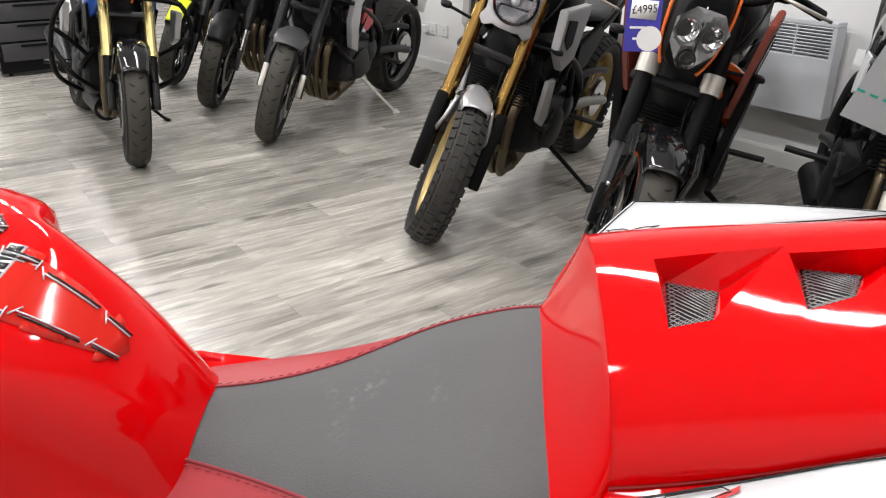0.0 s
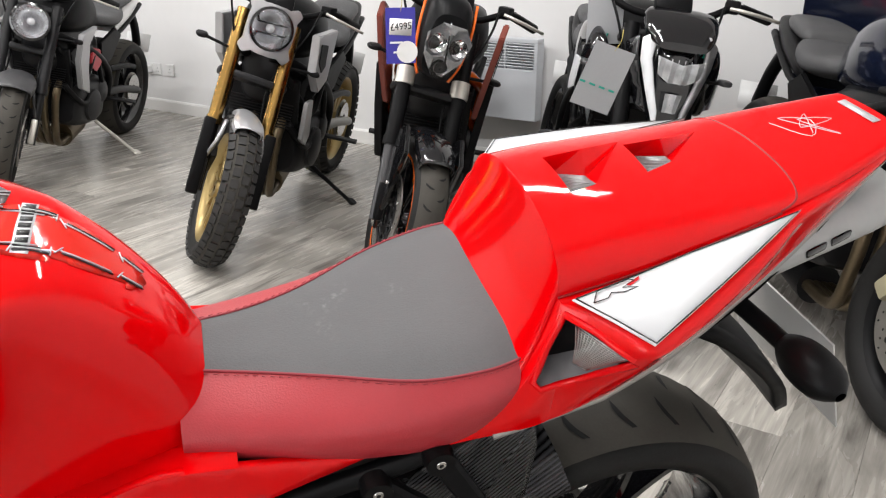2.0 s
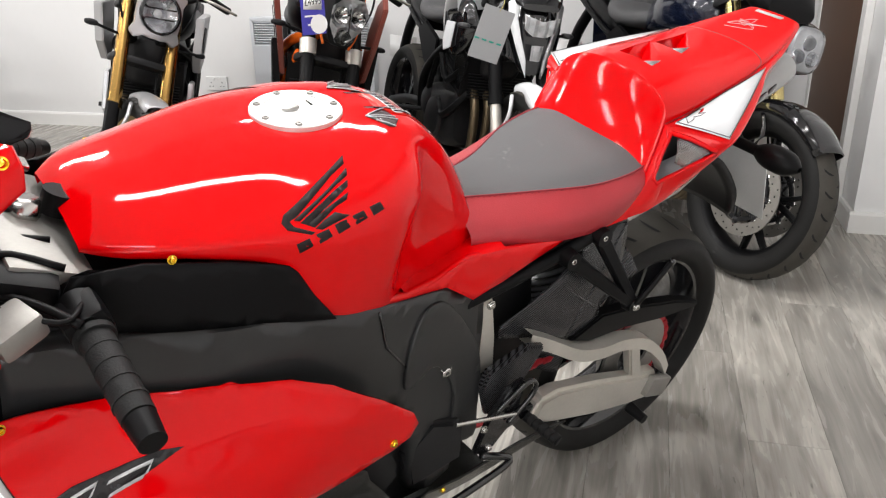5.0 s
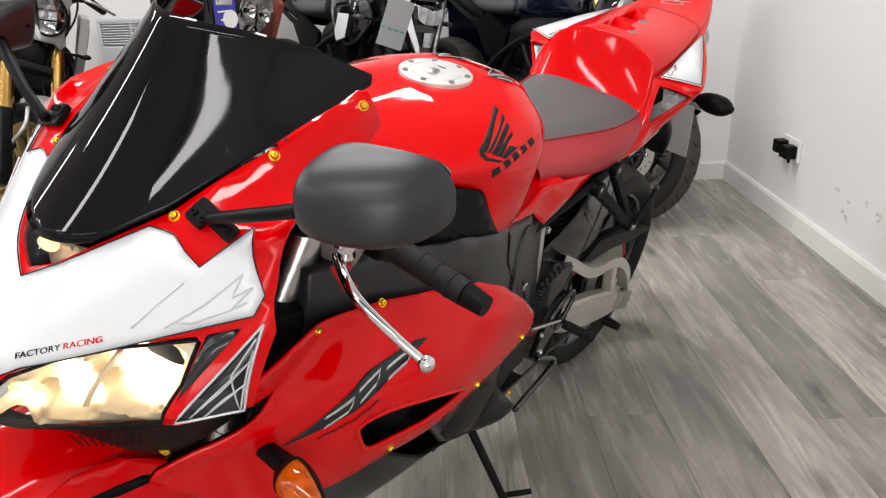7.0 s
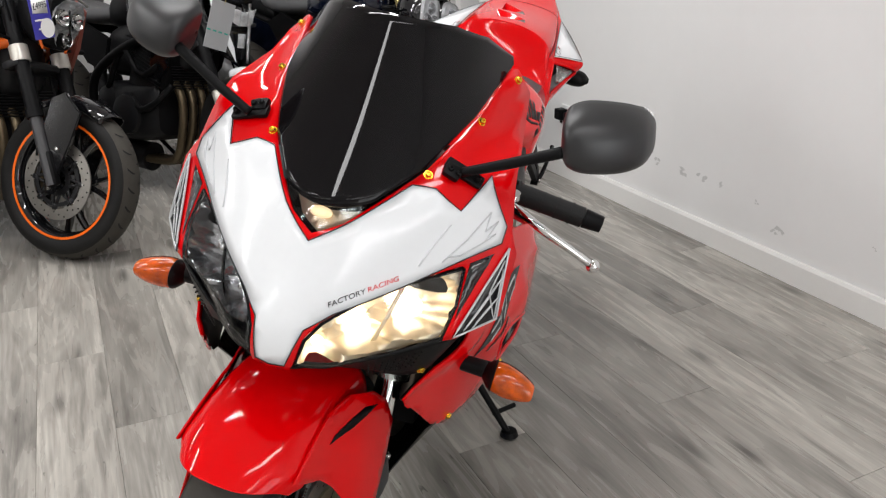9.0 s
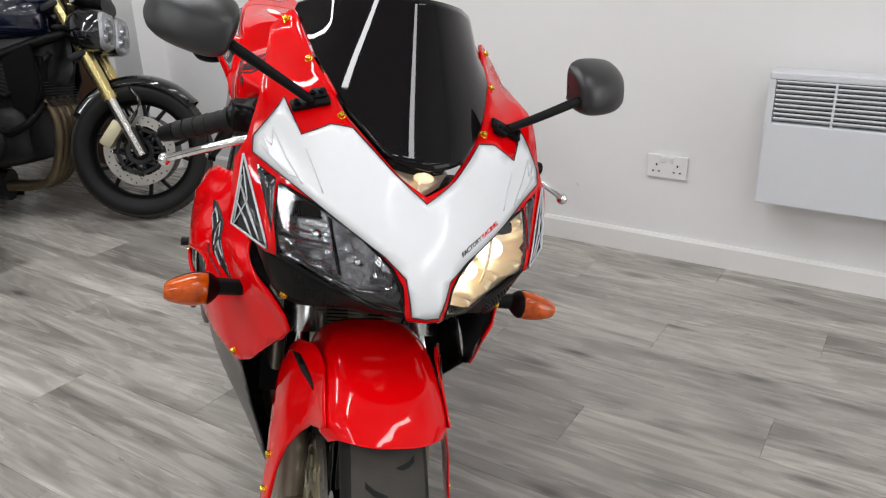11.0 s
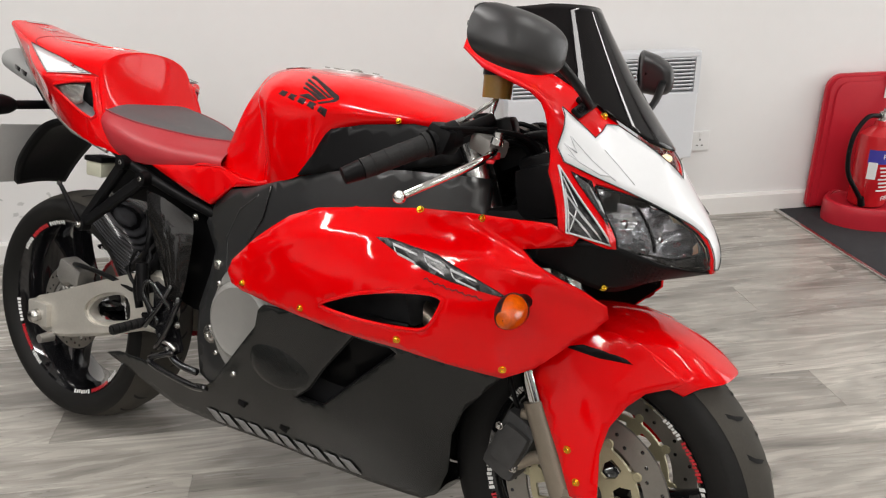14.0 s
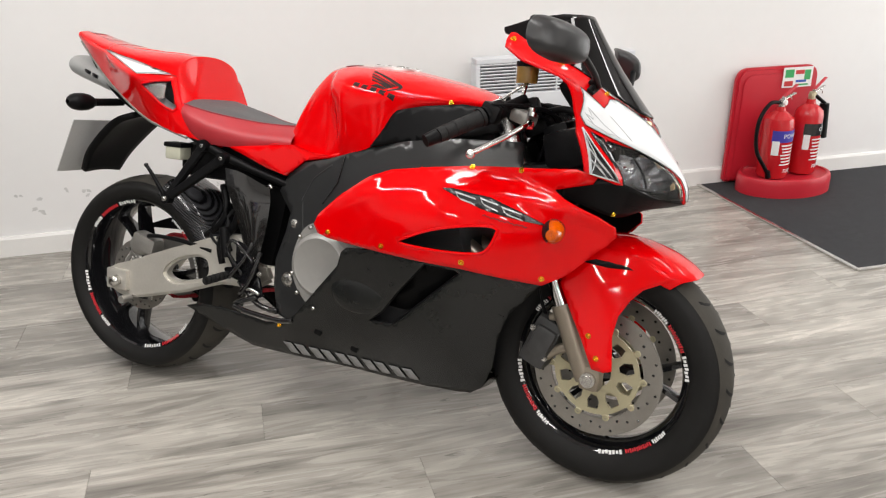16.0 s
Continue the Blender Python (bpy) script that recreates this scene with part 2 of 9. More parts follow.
def scuffed(m, color):
    """Adds pale rubbed marks of uneven shape to a surface."""
    n, l = m.node_tree.nodes, m.node_tree.links
    b = n["Principled BSDF"]
    old = b.inputs["Base Color"].links[0].from_socket
    tc, t1, t2 = n.new("ShaderNodeTexCoord"), n.new("ShaderNodeTexNoise"), n.new("ShaderNodeTexNoise")
    t1.inputs["Scale"].default_value, t1.inputs["Detail"].default_value = 9.0, 2
    t2.inputs["Scale"].default_value, t2.inputs["Detail"].default_value = 130.0, 4
    for t in (t1, t2):
        l.new(tc.outputs["Object"], t.inputs["Vector"])
    r1, r2, mu, mx = n.new("ShaderNodeMapRange"), n.new("ShaderNodeMapRange"), n.new("ShaderNodeMath"), n.new("ShaderNodeMix")
    r1.inputs["From Min"].default_value, r1.inputs["From Max"].default_value = 0.625, 0.73
    r2.inputs["From Min"].default_value, r2.inputs["From Max"].default_value = 0.50, 0.68
    l.new(t1.outputs["Fac"], r1.inputs["Value"])
    l.new(t2.outputs["Fac"], r2.inputs["Value"])
    mu.operation = "MULTIPLY"
    l.new(r1.outputs[0], mu.inputs[0])
    l.new(r2.outputs[0], mu.inputs[1])
    mx.data_type = "RGBA"
    l.new(mu.outputs[0], mx.inputs["Factor"])
    l.new(old, mx.inputs["A"])
    mx.inputs["B"].default_value = (*color, 1)
    l.new(mx.outputs["Result"], b.inputs["Base Color"])


scuffed(LEATHER, (0.20, 0.20, 0.20))
REDVIN = mat("red_seat_vinyl", (0.36, 0.022, 0.03), 0.42, var=0.08, scale=16, bump=0.2, bscale=480)
WALLM = mat("white_emulsion", (0.79, 0.785, 0.78), 0.75, var=0.025, scale=1.3, bump=0.05, bscale=90)
TRIMW = mat("white_gloss_trim", (0.80, 0.79, 0.77), 0.35, var=0.03, scale=4)
PLASW = mat("white_moulded_plastic", (0.78, 0.78, 0.77), 0.35, var=0.03, scale=20)
HEATW = mat("white_heater_enamel", (0.66, 0.68, 0.71), 0.32, var=0.03, scale=8)
# reflector of the lit lamps: their warm glow is put into its colour
LITREFL = mat("glow_tinted_reflector", (0.82, 0.72, 0.54), 0.30, 0.45, var=0.10, scale=28)
AMBER = mat("amber_lens", (0.50, 0.075, 0.001), 0.08, var=0.6, scale=60, coat=0.4, spec=0.4)
CHAINR = mat("red_drive_chain", (0.42, 0.02, 0.03), 0.4, 0.3, var=0.2, scale=60)
CARBON = carbon_mat()
PLANK = plank_mat()
CARPET = carpet_mat()
SCREEN = mat("smoked_dark_acrylic", (0.004, 0.0035, 0.004), 0.03, var=0.1, scale=4, coat=0.0, spec=0.22)
REFL = mat("lamp_reflector", (0.60, 0.60, 0.62), 0.16, 0.85, var=0.4, scale=45)
LENS = glass("clear_lamp_lens", (0.93, 0.94, 0.95))
EXTRED = mat("extinguisher_red", (0.52, 0.012, 0.018), 0.25, var=0.06, scale=8, coat=0.3)
STANDRED = mat("red_moulded_stand", (0.50, 0.015, 0.03), 0.38, var=0.06, scale=8)
DECK = mat("dark_decal", (0.013, 0.013, 0.014), 0.25, var=0.1)
REDSTRIPE = mat("red_flash_decal", (0.55, 0.01, 0.015), 0.25, var=0.05)
TANKMARK = mat("dull_dark_decal", (0.018, 0.013, 0.013), 0.55, var=0.1, spec=0.15)
SILV = mat("silver_decal", (0.55, 0.56, 0.57), 0.3, 0.3, var=0.06)

# ---- mesh tools ----
from mathutils.geometry import delaunay_2d_cdt


def put(name, me, material, parent=None, label="", smooth=True):
    ob = new(name, me)
    if material is not None:
        me.materials.append(material)
    if smooth:
        me.polygons.foreach_set("use_smooth", [True] * len(me.polygons))
    if parent is not None:
        ob.parent = parent
    if label:
        tagged(ob, label)
    return ob


def part(name, bm, material, parent=None, label="", smooth=True, sharp=35):
    """Links a bmesh as one mesh object under a thing or a part."""
    me = bpy.data.meshes.new(name)
    for e in bm.edges:
        if len(e.link_faces) == 2 and e.calc_face_angle(0) > radians(sharp):
            e.smooth = False
    bm.to_mesh(me)
    bm.free()
    return put(name, me, material, parent, label, smooth)


def thing(name, m, label, category, group="", kind=""):
    ob = new(name)
    ob.empty_display_size = 0.05
    ob.matrix_world = m
    return tagged(ob, label, category, group, kind)


def box(bm, size, at=(0, 0, 0), rot=(0, 0, 0), bevel=0.0, seg=2):
    made = bmesh.ops.create_cube(bm, size=1.0, matrix=pose(*at, *rot) @ Matrix.Diagonal((*size, 1)))
    if bevel:
        edges = list({e for v in made["verts"] for e in v.link_edges})
        bmesh.ops.bevel(bm, geom=edges, offset=bevel, segments=seg, affect="EDGES", profile=0.6)
    return bm


def spin(bm, profile, seg=48, m=Matrix.Identity(4), close=False):
    """Turns a profile of (radius, height) round the local z axis."""
    rings = []
    for k in range(seg):
        a = 2 * math.pi * k / seg
        rings.append([bm.verts.new(m @ Vector((r * math.cos(a), r * math.sin(a), z))) for r, z in profile])
    n = len(profile)
    for k in range(seg):
        a, b = rings[k], rings[(k + 1) % seg]
        for j in range(n if close else n - 1):
            q = (a[j], b[j], b[(j + 1) % n], a[(j + 1) % n])
            if len({tuple(v.co) for v in q}) > 2:
                try:
                    bm.faces.new(q)
                except ValueError:
                    pass
    bmesh.ops.remove_doubles(bm, verts=bm.verts, dist=1e-6)
    return bm


def rod(bm, a, b, r, r2=None, seg=14, caps=True):
    a, b = Vector(a), Vector(b)
    m = Matrix.Translation((a + b) / 2) @ (b - a).to_track_quat("Z", "Y").to_matrix().to_4x4()
    bmesh.ops.create_cone(bm, cap_ends=caps, segments=seg, radius1=r, radius2=r if r2 is None else r2, depth=(b - a).length, matrix=m)
    return bm


def ball(bm, at, r, squash=(1, 1, 1), seg=14):
    bmesh.ops.create_uvsphere(bm, u_segments=seg, v_segments=max(6, seg // 2), radius=r, matrix=Matrix.Translation(at) @ Matrix.Diagonal((*squash, 1)))
    return bm


def crom(pts, sub, closed=False):
    """A smooth curve through points."""
    p = np.array(pts, float)
    n = len(p)
    out = []
    for i in range(n if closed else n - 1):
        a, b, c, d_ = (p[(i + k) % n] if closed else p[min(max(i + k, 0), n - 1)] for k in (-1, 0, 1, 2))
        for s in range(sub):
            t = s / sub
            out.append(0.5 * (2 * b + (c - a) * t + (2 * a - 5 * b + 4 * c - d_) * t * t + (3 * b - a - 3 * c + d_) * t ** 3))
    if not closed:
        out.append(p[-1])
    return np.array(out)


def tube(bm, pts, r, sub=6, seg=10, r_end=None):
    """A bent tube along points."""
    path = [Vector(q) for q in crom(pts, sub)]
    up = Vector((0.13, 0.27, 1)).normalized()
    rings = []
    for i, q in enumerate(path):
        way = (path[min(i + 1, len(path) - 1)] - path[max(i - 1, 0)]).normalized()
        u = way.cross(up).normalized()
        w = u.cross(way)
        rr = r if r_end is None else r + (r_end - r) * i / (len(path) - 1)
        rings.append([bm.verts.new(q + rr * (math.cos(2 * math.pi * k / seg) * u + math.sin(2 * math.pi * k / seg) * w)) for k in range(seg)])
    for a, b in zip(rings, rings[1:]):
        for k in range(seg):
            bm.faces.new((a[k], a[(k + 1) % seg], b[(k + 1) % seg], b[k]))
    bm.faces.new(rings[0][::-1])
    bm.faces.new(rings[-1])
    return bm


def patch(bm, grid, su=4, sv=4, mirror=False, closed=False, thick=0.0):
    """A smooth skin over a net of stations by rails."""
    g = np.array(grid, float)
    rows = np.array([crom(r, sv, closed) for r in g])
    full = np.array([crom(rows[:, j], su) for j in range(rows.shape[1])]).transpose(1, 0, 2)
    for side in ((1, -1) if mirror else (1,)):
        vs = [[bm.verts.new((x, side * y, z)) for x, y, z in row] for row in full]
        for a, b in zip(vs, vs[1:]):
            m = len(a)
            for j in range(m if closed else m - 1):
                q = (a[j], a[(j + 1) % m], b[(j + 1) % m], b[j])
                if len({tuple(round(c, 6) for c in v.co) for v in q}) > 2:
                    bm.faces.new(q if side > 0 else q[::-1])
    bmesh.ops.remove_doubles(bm, verts=bm.verts, dist=1e-5)
    bmesh.ops.recalc_face_normals(bm, faces=bm.faces)
    return bm


def thicken(ob, t, offset=-1.0, bevel=0.0):
    s = ob.modifiers.new("thickness", "SOLIDIFY")
    s.thickness, s.offset = t, offset
    if bevel:
        b = ob.modifiers.new("edge", "BEVEL")
        b.width, b.segments, b.limit_method = bevel, 2, "ANGLE"
    return ob


def inside(p, poly):
    x, y = p
    hit_, n = False, len(poly)
    for i in range(n):
        (xa, ya), (xb, yb) = poly[i], poly[(i + 1) % n]
        if (ya > y) != (yb > y) and x < (xb - xa) * (y - ya) / (yb - ya) + xa:
            hit_ = not hit_
    return hit_


def dense(poly, step):
    out = []
    for (xa, ya), (xb, yb) in zip(poly, [*poly[1:], poly[0]]):
        k = max(1, int(math.hypot(xb - xa, yb - ya) / step))
        out += [(xa + (xb - xa) * i / k, ya + (yb - ya) * i / k) for i in range(k)]
    return out


def sheet(bm, poly, place, holes=(), step=0.02):
    """Fills an outline (less its holes) with a fine net and lays it on a surface by place(u, v)."""
    loops = [dense(q, step) for q in (poly, *holes)]
    verts, edges = [], []
    for q in loops:
        k = len(verts)
        verts += [Vector(v) for v in q]
        edges += [(k + i, k + (i + 1) % len(q)) for i in range(len(q))]
    lo, hi = np.min(loops[0], axis=0), np.max(loops[0], axis=0)
    rim = np.array([v for q in loops for v in q])
    for i, u in enumerate(np.arange(lo[0], hi[0], step)):
        for v in np.arange(lo[1] + (i % 2) * step / 2, hi[1], step):
            if inside((u, v), loops[0]) and not any(inside((u, v), q) for q in loops[1:]) and np.min(np.hypot(*(rim - (u, v)).T)) > 0.5 * step:
                verts.append(Vector((u, v)))
    vs, _, faces, *_ = delaunay_2d_cdt(verts, edges, [], 0, 1e-6)
    made = [bm.verts.new(place(v.x, v.y)) for v in vs]
    for f in faces:
        c = (sum(vs[i].x for i in f) / len(f), sum(vs[i].y for i in f) / len(f))
        if inside(c, loops[0]) and not any(inside(c, q) for q in loops[1:]):
            bm.faces.new([made[i] for i in f])
    bmesh.ops.delete(bm, geom=[v for v in bm.verts if not v.link_faces], context="VERTS")
    return bm


def spline_surface(points, ease=1e-4):
    """A smooth height over two axes through a few known heights."""
    p, h = np.array([q[:2] for q in points], float), np.array([q[2] for q in points], float)
    n = len(p)

    def ker(r2):
        return np.where(r2 > 1e-12, r2 * np.log(r2 + 1e-12), 0.0)

    a = np.zeros((n + 3, n + 3))
    a[:n, :n] = ker(((p[:, None] - p[None]) ** 2).sum(-1)) + ease * np.eye(n)
    a[:n, n], a[:n, n + 1:], a[n, :n], a[n + 1:, :n] = 1, p, 1, p.T
    w = np.linalg.solve(a, np.r_[h, 0, 0, 0])
    return lambda u, v: float(ker((u - p[:, 0]) ** 2 + (v - p[:, 1]) ** 2) @ w[:n] + w[n] + w[n + 1] * u + w[n + 2] * v)


def orient(bm, way):
    """Turns all faces so that they look along way on the whole."""
    bmesh.ops.recalc_face_normals(bm, faces=bm.faces)
    if sum((f.normal.dot(way) * f.calc_area() for f in bm.faces), 0.0) < 0:
        bmesh.ops.reverse_faces(bm, faces=bm.faces)
    return bm


def plate(bm, poly, y0, y1, bevel=0.0, holes=()):
    """A flat part: an outline in x and z, thick from y0 to y1."""
    sheet(bm, poly, lambda u, v: (u, y0, v), holes, step=9.0)
    made = bmesh.ops.extrude_face_region(bm, geom=list(bm.faces))
    bmesh.ops.translate(bm, verts=[g for g in made["geom"] if isinstance(g, bmesh.types.BMVert)], vec=(0, y1 - y0, 0))
    bmesh.ops.recalc_face_normals(bm, faces=bm.faces)
    if bevel:
        edges = [e for e in bm.edges if len(e.link_faces) == 2 and e.calc_face_angle(0) > 0.9]
        bmesh.ops.bevel(bm, geom=edges, offset=bevel, segments=2, affect="EDGES")
    return bm


def lettering(name, text, size, m, material, parent, label="", depth=0.0006, shear=0.0, spread=1.0, width=None):
    """Raised letters in the built-in font, as a mesh."""
    cu = bpy.data.curves.new(name, "FONT")
    cu.body, cu.size, cu.extrude, cu.shear, cu.space_character, cu.align_x = text, size, depth, shear, spread, "LEFT"
    tmp = bpy.data.objects.new(name, cu)
    scene.collection.objects.link(tmp)
    bpy.context.view_layer.update()
    me = bpy.data.meshes.new_from_object(tmp.evaluated_get(bpy.context.evaluated_depsgraph_get()))
    bpy.data.objects.remove(tmp)
    xs = [v.co.x for v in me.vertices]
    if width:
        me.transform(Matrix.Diagonal((width / (max(xs) - min(xs)), 1, 1, 1)))
    me.transform(m)
    return put(name, me, material, parent, label, smooth=False)


B = bmesh.new

# ---- the room ----
def slab(name, size, at, material, label="", category="", kind="structure", bevel=0.0):
    bm = box(B(), size, at, bevel=bevel)
    return tagged(part(name, bm, material, None, smooth=False), label, category, kind=kind)


floor = slab("floor", (X1 - X0 + 0.4, Y1 - Y0 + 0.4, 0.1), ((X0 + X1) / 2, (Y0 + Y1) / 2, -0.0545), mat("floor_joint_dark", (0.06, 0.055, 0.05), 0.8),
             "grey oak laminate plank floor", "floor")
slab("ceiling", (X1 - X0 + 0.4, Y1 - Y0 + 0.4, 0.1), ((X0 + X1) / 2, (Y0 + Y1) / 2, CEILING + 0.05), WALLM, "plain white ceiling", "ceiling")
WALLN = slab("wall_heater", (X1 + 1.6, 0.15, CEILING), ((X1 - 1.6) / 2, Y1 + 0.075, CEILING / 2), WALLM, "white painted wall with heater and sockets", "wall")
slab("wall_back", (0.15, Y1 - Y0, CEILING), (X0 - 0.075, (Y0 + Y1) / 2, CEILING / 2), WALLM, "white painted wall behind the row of motorcycles", "wall")
slab("wall_entrance", (0.15, Y1 - Y0, CEILING), (X1 + 0.075, (Y0 + Y1) / 2, CEILING / 2), WALLM, "plain white wall", "wall")
slab("wall_far", (X1 - X0, 0.15, CEILING), ((X0 + X1) / 2, Y0 - 0.075, CEILING / 2), WALLM, "plain white wall", "wall")
# boxed corner with a brown door beside it
NIBX, NIBY = -1.6, 1.0
slab("wall_nib", (NIBX - X0 + 0.1, 0.3, CEILING), ((NIBX + X0 - 0.1) / 2, NIBY + 0.15, CEILING / 2), WALLM, "white boxed-out corner of the wall", "wall")


def skirting(name, a, b, out):
    """A bevel-topped skirting board from a to b, standing out from its wall."""
    a, b, o = Vector((*a, 0)), Vector((*b, 0)), Vector((*out, 0))
    bm = B()
    prof = [(0, 0), (0.016, 0), (0.016, 0.078), (0.010, 0.090), (0, 0.090)]
    ends = [[bm.verts.new(p + o * d_ + Vector((0, 0, z))) for d_, z in prof] for p in (a, b)]
    for k in range(len(prof)):
        bm.faces.new((ends[0][k], ends[0][(k + 1) % 5], ends[1][(k + 1) % 5], ends[1][k]))
    bm.faces.new(ends[0][::-1])
    bm.faces.new(ends[1])
    bmesh.ops.recalc_face_normals(bm, faces=bm.faces)
    return tagged(part(name, bm, TRIMW, None, smooth=False), "white painted skirting board", "skirting", kind="structure")


skirting("baseboard_1", (NIBX, Y1 - 0.001), (X1, Y1 - 0.001), (0, -1))
skirting("baseboard_2", (NIBX + 0.001, Y1 - 0.016), (NIBX + 0.001, NIBY - 0.016), (1, 0))
skirting("baseboard_3", (X0, Y0), (X0, NIBY - 0.001), (1, 0))
skirting("baseboard_4", (NIBX, NIBY - 0.001), (-1.82, NIBY - 0.001), (0, -1))


def heater(at, turn, label):
    """A panel convector heater: body, louvred top grille in four bays, feet brackets."""
    t = thing("panel_heater", pose(*at, 0, 0, turn), label, "heater")
    w, h, d_ = 0.77, 0.43, 0.075
    bm = B()
    for z0, z1 in ((0.0, 0.27), (0.405, h)):
        box(bm, (w, d_, z1 - z0), (0, 0, (z0 + z1) / 2), bevel=0.006)
    box(bm, (w - 0.02, d_ * 0.5, 0.14), (0, 0.018, 0.335))
    box(bm, (0.02, d_, 0.14), (-w / 2 + 0.01, 0, 0.335))
    box(bm, (0.02, d_, 0.14), (w / 2 - 0.01, 0, 0.335))
    part("body", bm, HEATW, t, smooth=False)
    box_in = box(B(), (w - 0.05, 0.004, 0.13), (0, -0.004, 0.337))
    part("backing", box_in, mat("heater_dark", (0.09, 0.09, 0.095), 0.6), t, smooth=False)
    sl = box(B(), (w - 0.045, 0.022, 0.0055), (0, 0, 0), (-28, 0, 0), bevel=0.0015, seg=1)
    first = None
    for k in range(9):
        if first is None:
            first = part("slat", sl, HEATW, t, smooth=False)
            ob = first
        else:
            ob = new("slat", first.data)
            ob.parent = t
        ob.location = (0, -d_ / 2 + 0.012, 0.281 + k * 0.0145)
    for k in range(3):
        bm = box(B(), (0.007, 0.024, 0.135), (-w / 4 + k * w / 4, -d_ / 2 + 0.013, 0.337))
        part("divider", bm, HEATW, t, smooth=False)
    for sx in (-1, 1):
        part("bracket", box(B(), (0.05, 0.04, 0.3), (sx * 0.25, d_ / 2 + 0.02, 0.2)), ALUD, t, smooth=False)
    return t


heater((1.754, 1.075, 0.303), 0, "white wall-mounted electric panel heater with louvred grille")
heater((X0 + 0.09, -1.78, 0.30), 90, "white wall-mounted electric panel heater behind parked motorcycles")


def socket(at, turn, gangs=2, label="white double wall socket with switches"):
    t = thing("wall_socket", pose(*at, 0, 0, turn), label, "socket")
    w = 0.146 if gangs == 2 else 0.086
    part("face_plate", box(B(), (w, 0.011, 0.086), (0, -0.0055, 0), bevel=0.004), PLASW, t, smooth=False)
    for k in range(gangs):
        cx = (k - (gangs - 1) / 2) * 0.076
        bm = B()
        for dx, dz, sx, sz in ((0, 0.012, 0.004, 0.008), (-0.011, -0.012, 0.007, 0.004), (0.011, -0.012, 0.007, 0.004)):
            box(bm, (sx, 0.002, sz), (cx + dx, -0.0115, dz - 0.006))
        part("pin_slots", bm, BLACK, t, smooth=False)
        part("switch", box(B(), (0.012, 0.004, 0.018), (cx * 0.42, -0.0125, 0.026), (8, 0, 0), bevel=0.001), PLASW, t, smooth=False)
    return t


socket((1.04, Y1 - 0.001, 0.350), 0)
socket((2.225, Y1 - 0.001, 0.338), 0, 1, "white single wall socket beside the heater")
socket((-0.96, Y1 - 0.001, 0.315), 0)
socket((X0 + 0.001, -4.68, 0.32), 90)
socket((X0 + 0.001, -4.50, 0.32), 90, 1, "white single wall socket")
socket((X0 + 0.001, -2.5, 0.31), 90)


def plug(at, turn, m_, label):
    t = thing("plug", pose(*at, 0, 0, turn), label, "plug")
    bm = box(B(), (0.05, 0.045, 0.052), (0, -0.035, 0), bevel=0.007)
    part("body", bm, m_, t, smooth=False)
    part("cable_boot", rod(B(), (0, -0.03, -0.02), (0, -0.032, -0.045), 0.007, 0.005), m_, t)
    return t


plug((-0.998, Y1, 0.318), 0, BLACK, "black moulded plug in a wall socket")
plug((-0.922, Y1, 0.312), 0, BLACK, "black moulded plug in a wall socket")
plug((X0, -4.72, 0.318), 90, PLASW, "white moulded plug in a wall socket")

# brown door in the return wall
door = thing("door_1", pose(-2.28, NIBY - 0.001, 0), "closed brown wooden door in a white frame", "door", kind="structure")
part("door_leaf", box(B(), (0.80, 0.04, 2.02), (0, -0.005, 1.01), bevel=0.003), mat("brown_door_wood", (0.10, 0.052, 0.03), 0.45, var=0.25, scale=4, stretch=(9, 9, 0.8)), door, smooth=False)
for s_ in (-1, 1):
    part("door_frame", box(B(), (0.07, 0.03, 2.08), (s_ * 0.437, -0.015, 1.04), bevel=0.004), TRIMW, door, smooth=False)
part("door_frame", box(B(), (0.944, 0.03, 0.06), (0, -0.015, 2.11), bevel=0.004), TRIMW, door, smooth=False)

# entrance mat with its metal edging
mat_t = thing("entrance_mat", pose(0, 0, 0), "charcoal ribbed entrance mat set beside the extinguishers", "mat")
part("surface", box(B(), (2.4, 1.13, 0.010), (2.625 + 1.2, 0.575, 0.006), bevel=0.002), CARPET, mat_t, smooth=False)
part("edging", box(B(), (0.018, 1.14, 0.012), (2.614, 0.575, 0.006), bevel=0.003), STEEL, mat_t, smooth=False, label="thin metal edging strip")
part("edging", box(B(), (2.4, 0.018, 0.012), (2.61 + 1.2, 0.001, 0.006), bevel=0.003), STEEL, mat_t, smooth=False)


def batten(x, y, length):
    t = thing("ceiling_light", pose(x, y, CEILING), "white linear ceiling batten light, switched on", "light", "ceiling battens")
    part("housing", box(B(), (0.14, length, 0.06), (0, 0, -0.03), bevel=0.006), PLASW, t, smooth=False)
    part("end_cap", box(B(), (0.15, 0.02, 0.075), (0, length / 2, -0.0375), bevel=0.004), PLASW, t, smooth=False)
    part("end_cap", box(B(), (0.15, 0.02, 0.075), (0, -length / 2, -0.0375), bevel=0.004), PLASW, t, smooth=False)


for lx_, _ in LAMP_X:
    for ly_ in LAMP_Y:
        batten(lx_, ly_, LAMP_LONG)

# glazed entrance front beyond the mat
win = thing("window_1", pose(X1, 0, 0), "tall white-framed glazed entrance front", "window", kind="structure")
for y_ in (-1.12, -0.37, 0.37, 1.12):
    part("window_frame", box(B(), (0.06, 0.05, 2.1), (-0.045, y_, 1.09), bevel=0.004), TRIMW, win, smooth=False)
for z_ in (0.08, 1.1, 2.14):
    part("window_rail", box(B(), (0.055, 2.2, 0.05), (-0.045, 0, z_), bevel=0.004), TRIMW, win, smooth=False)

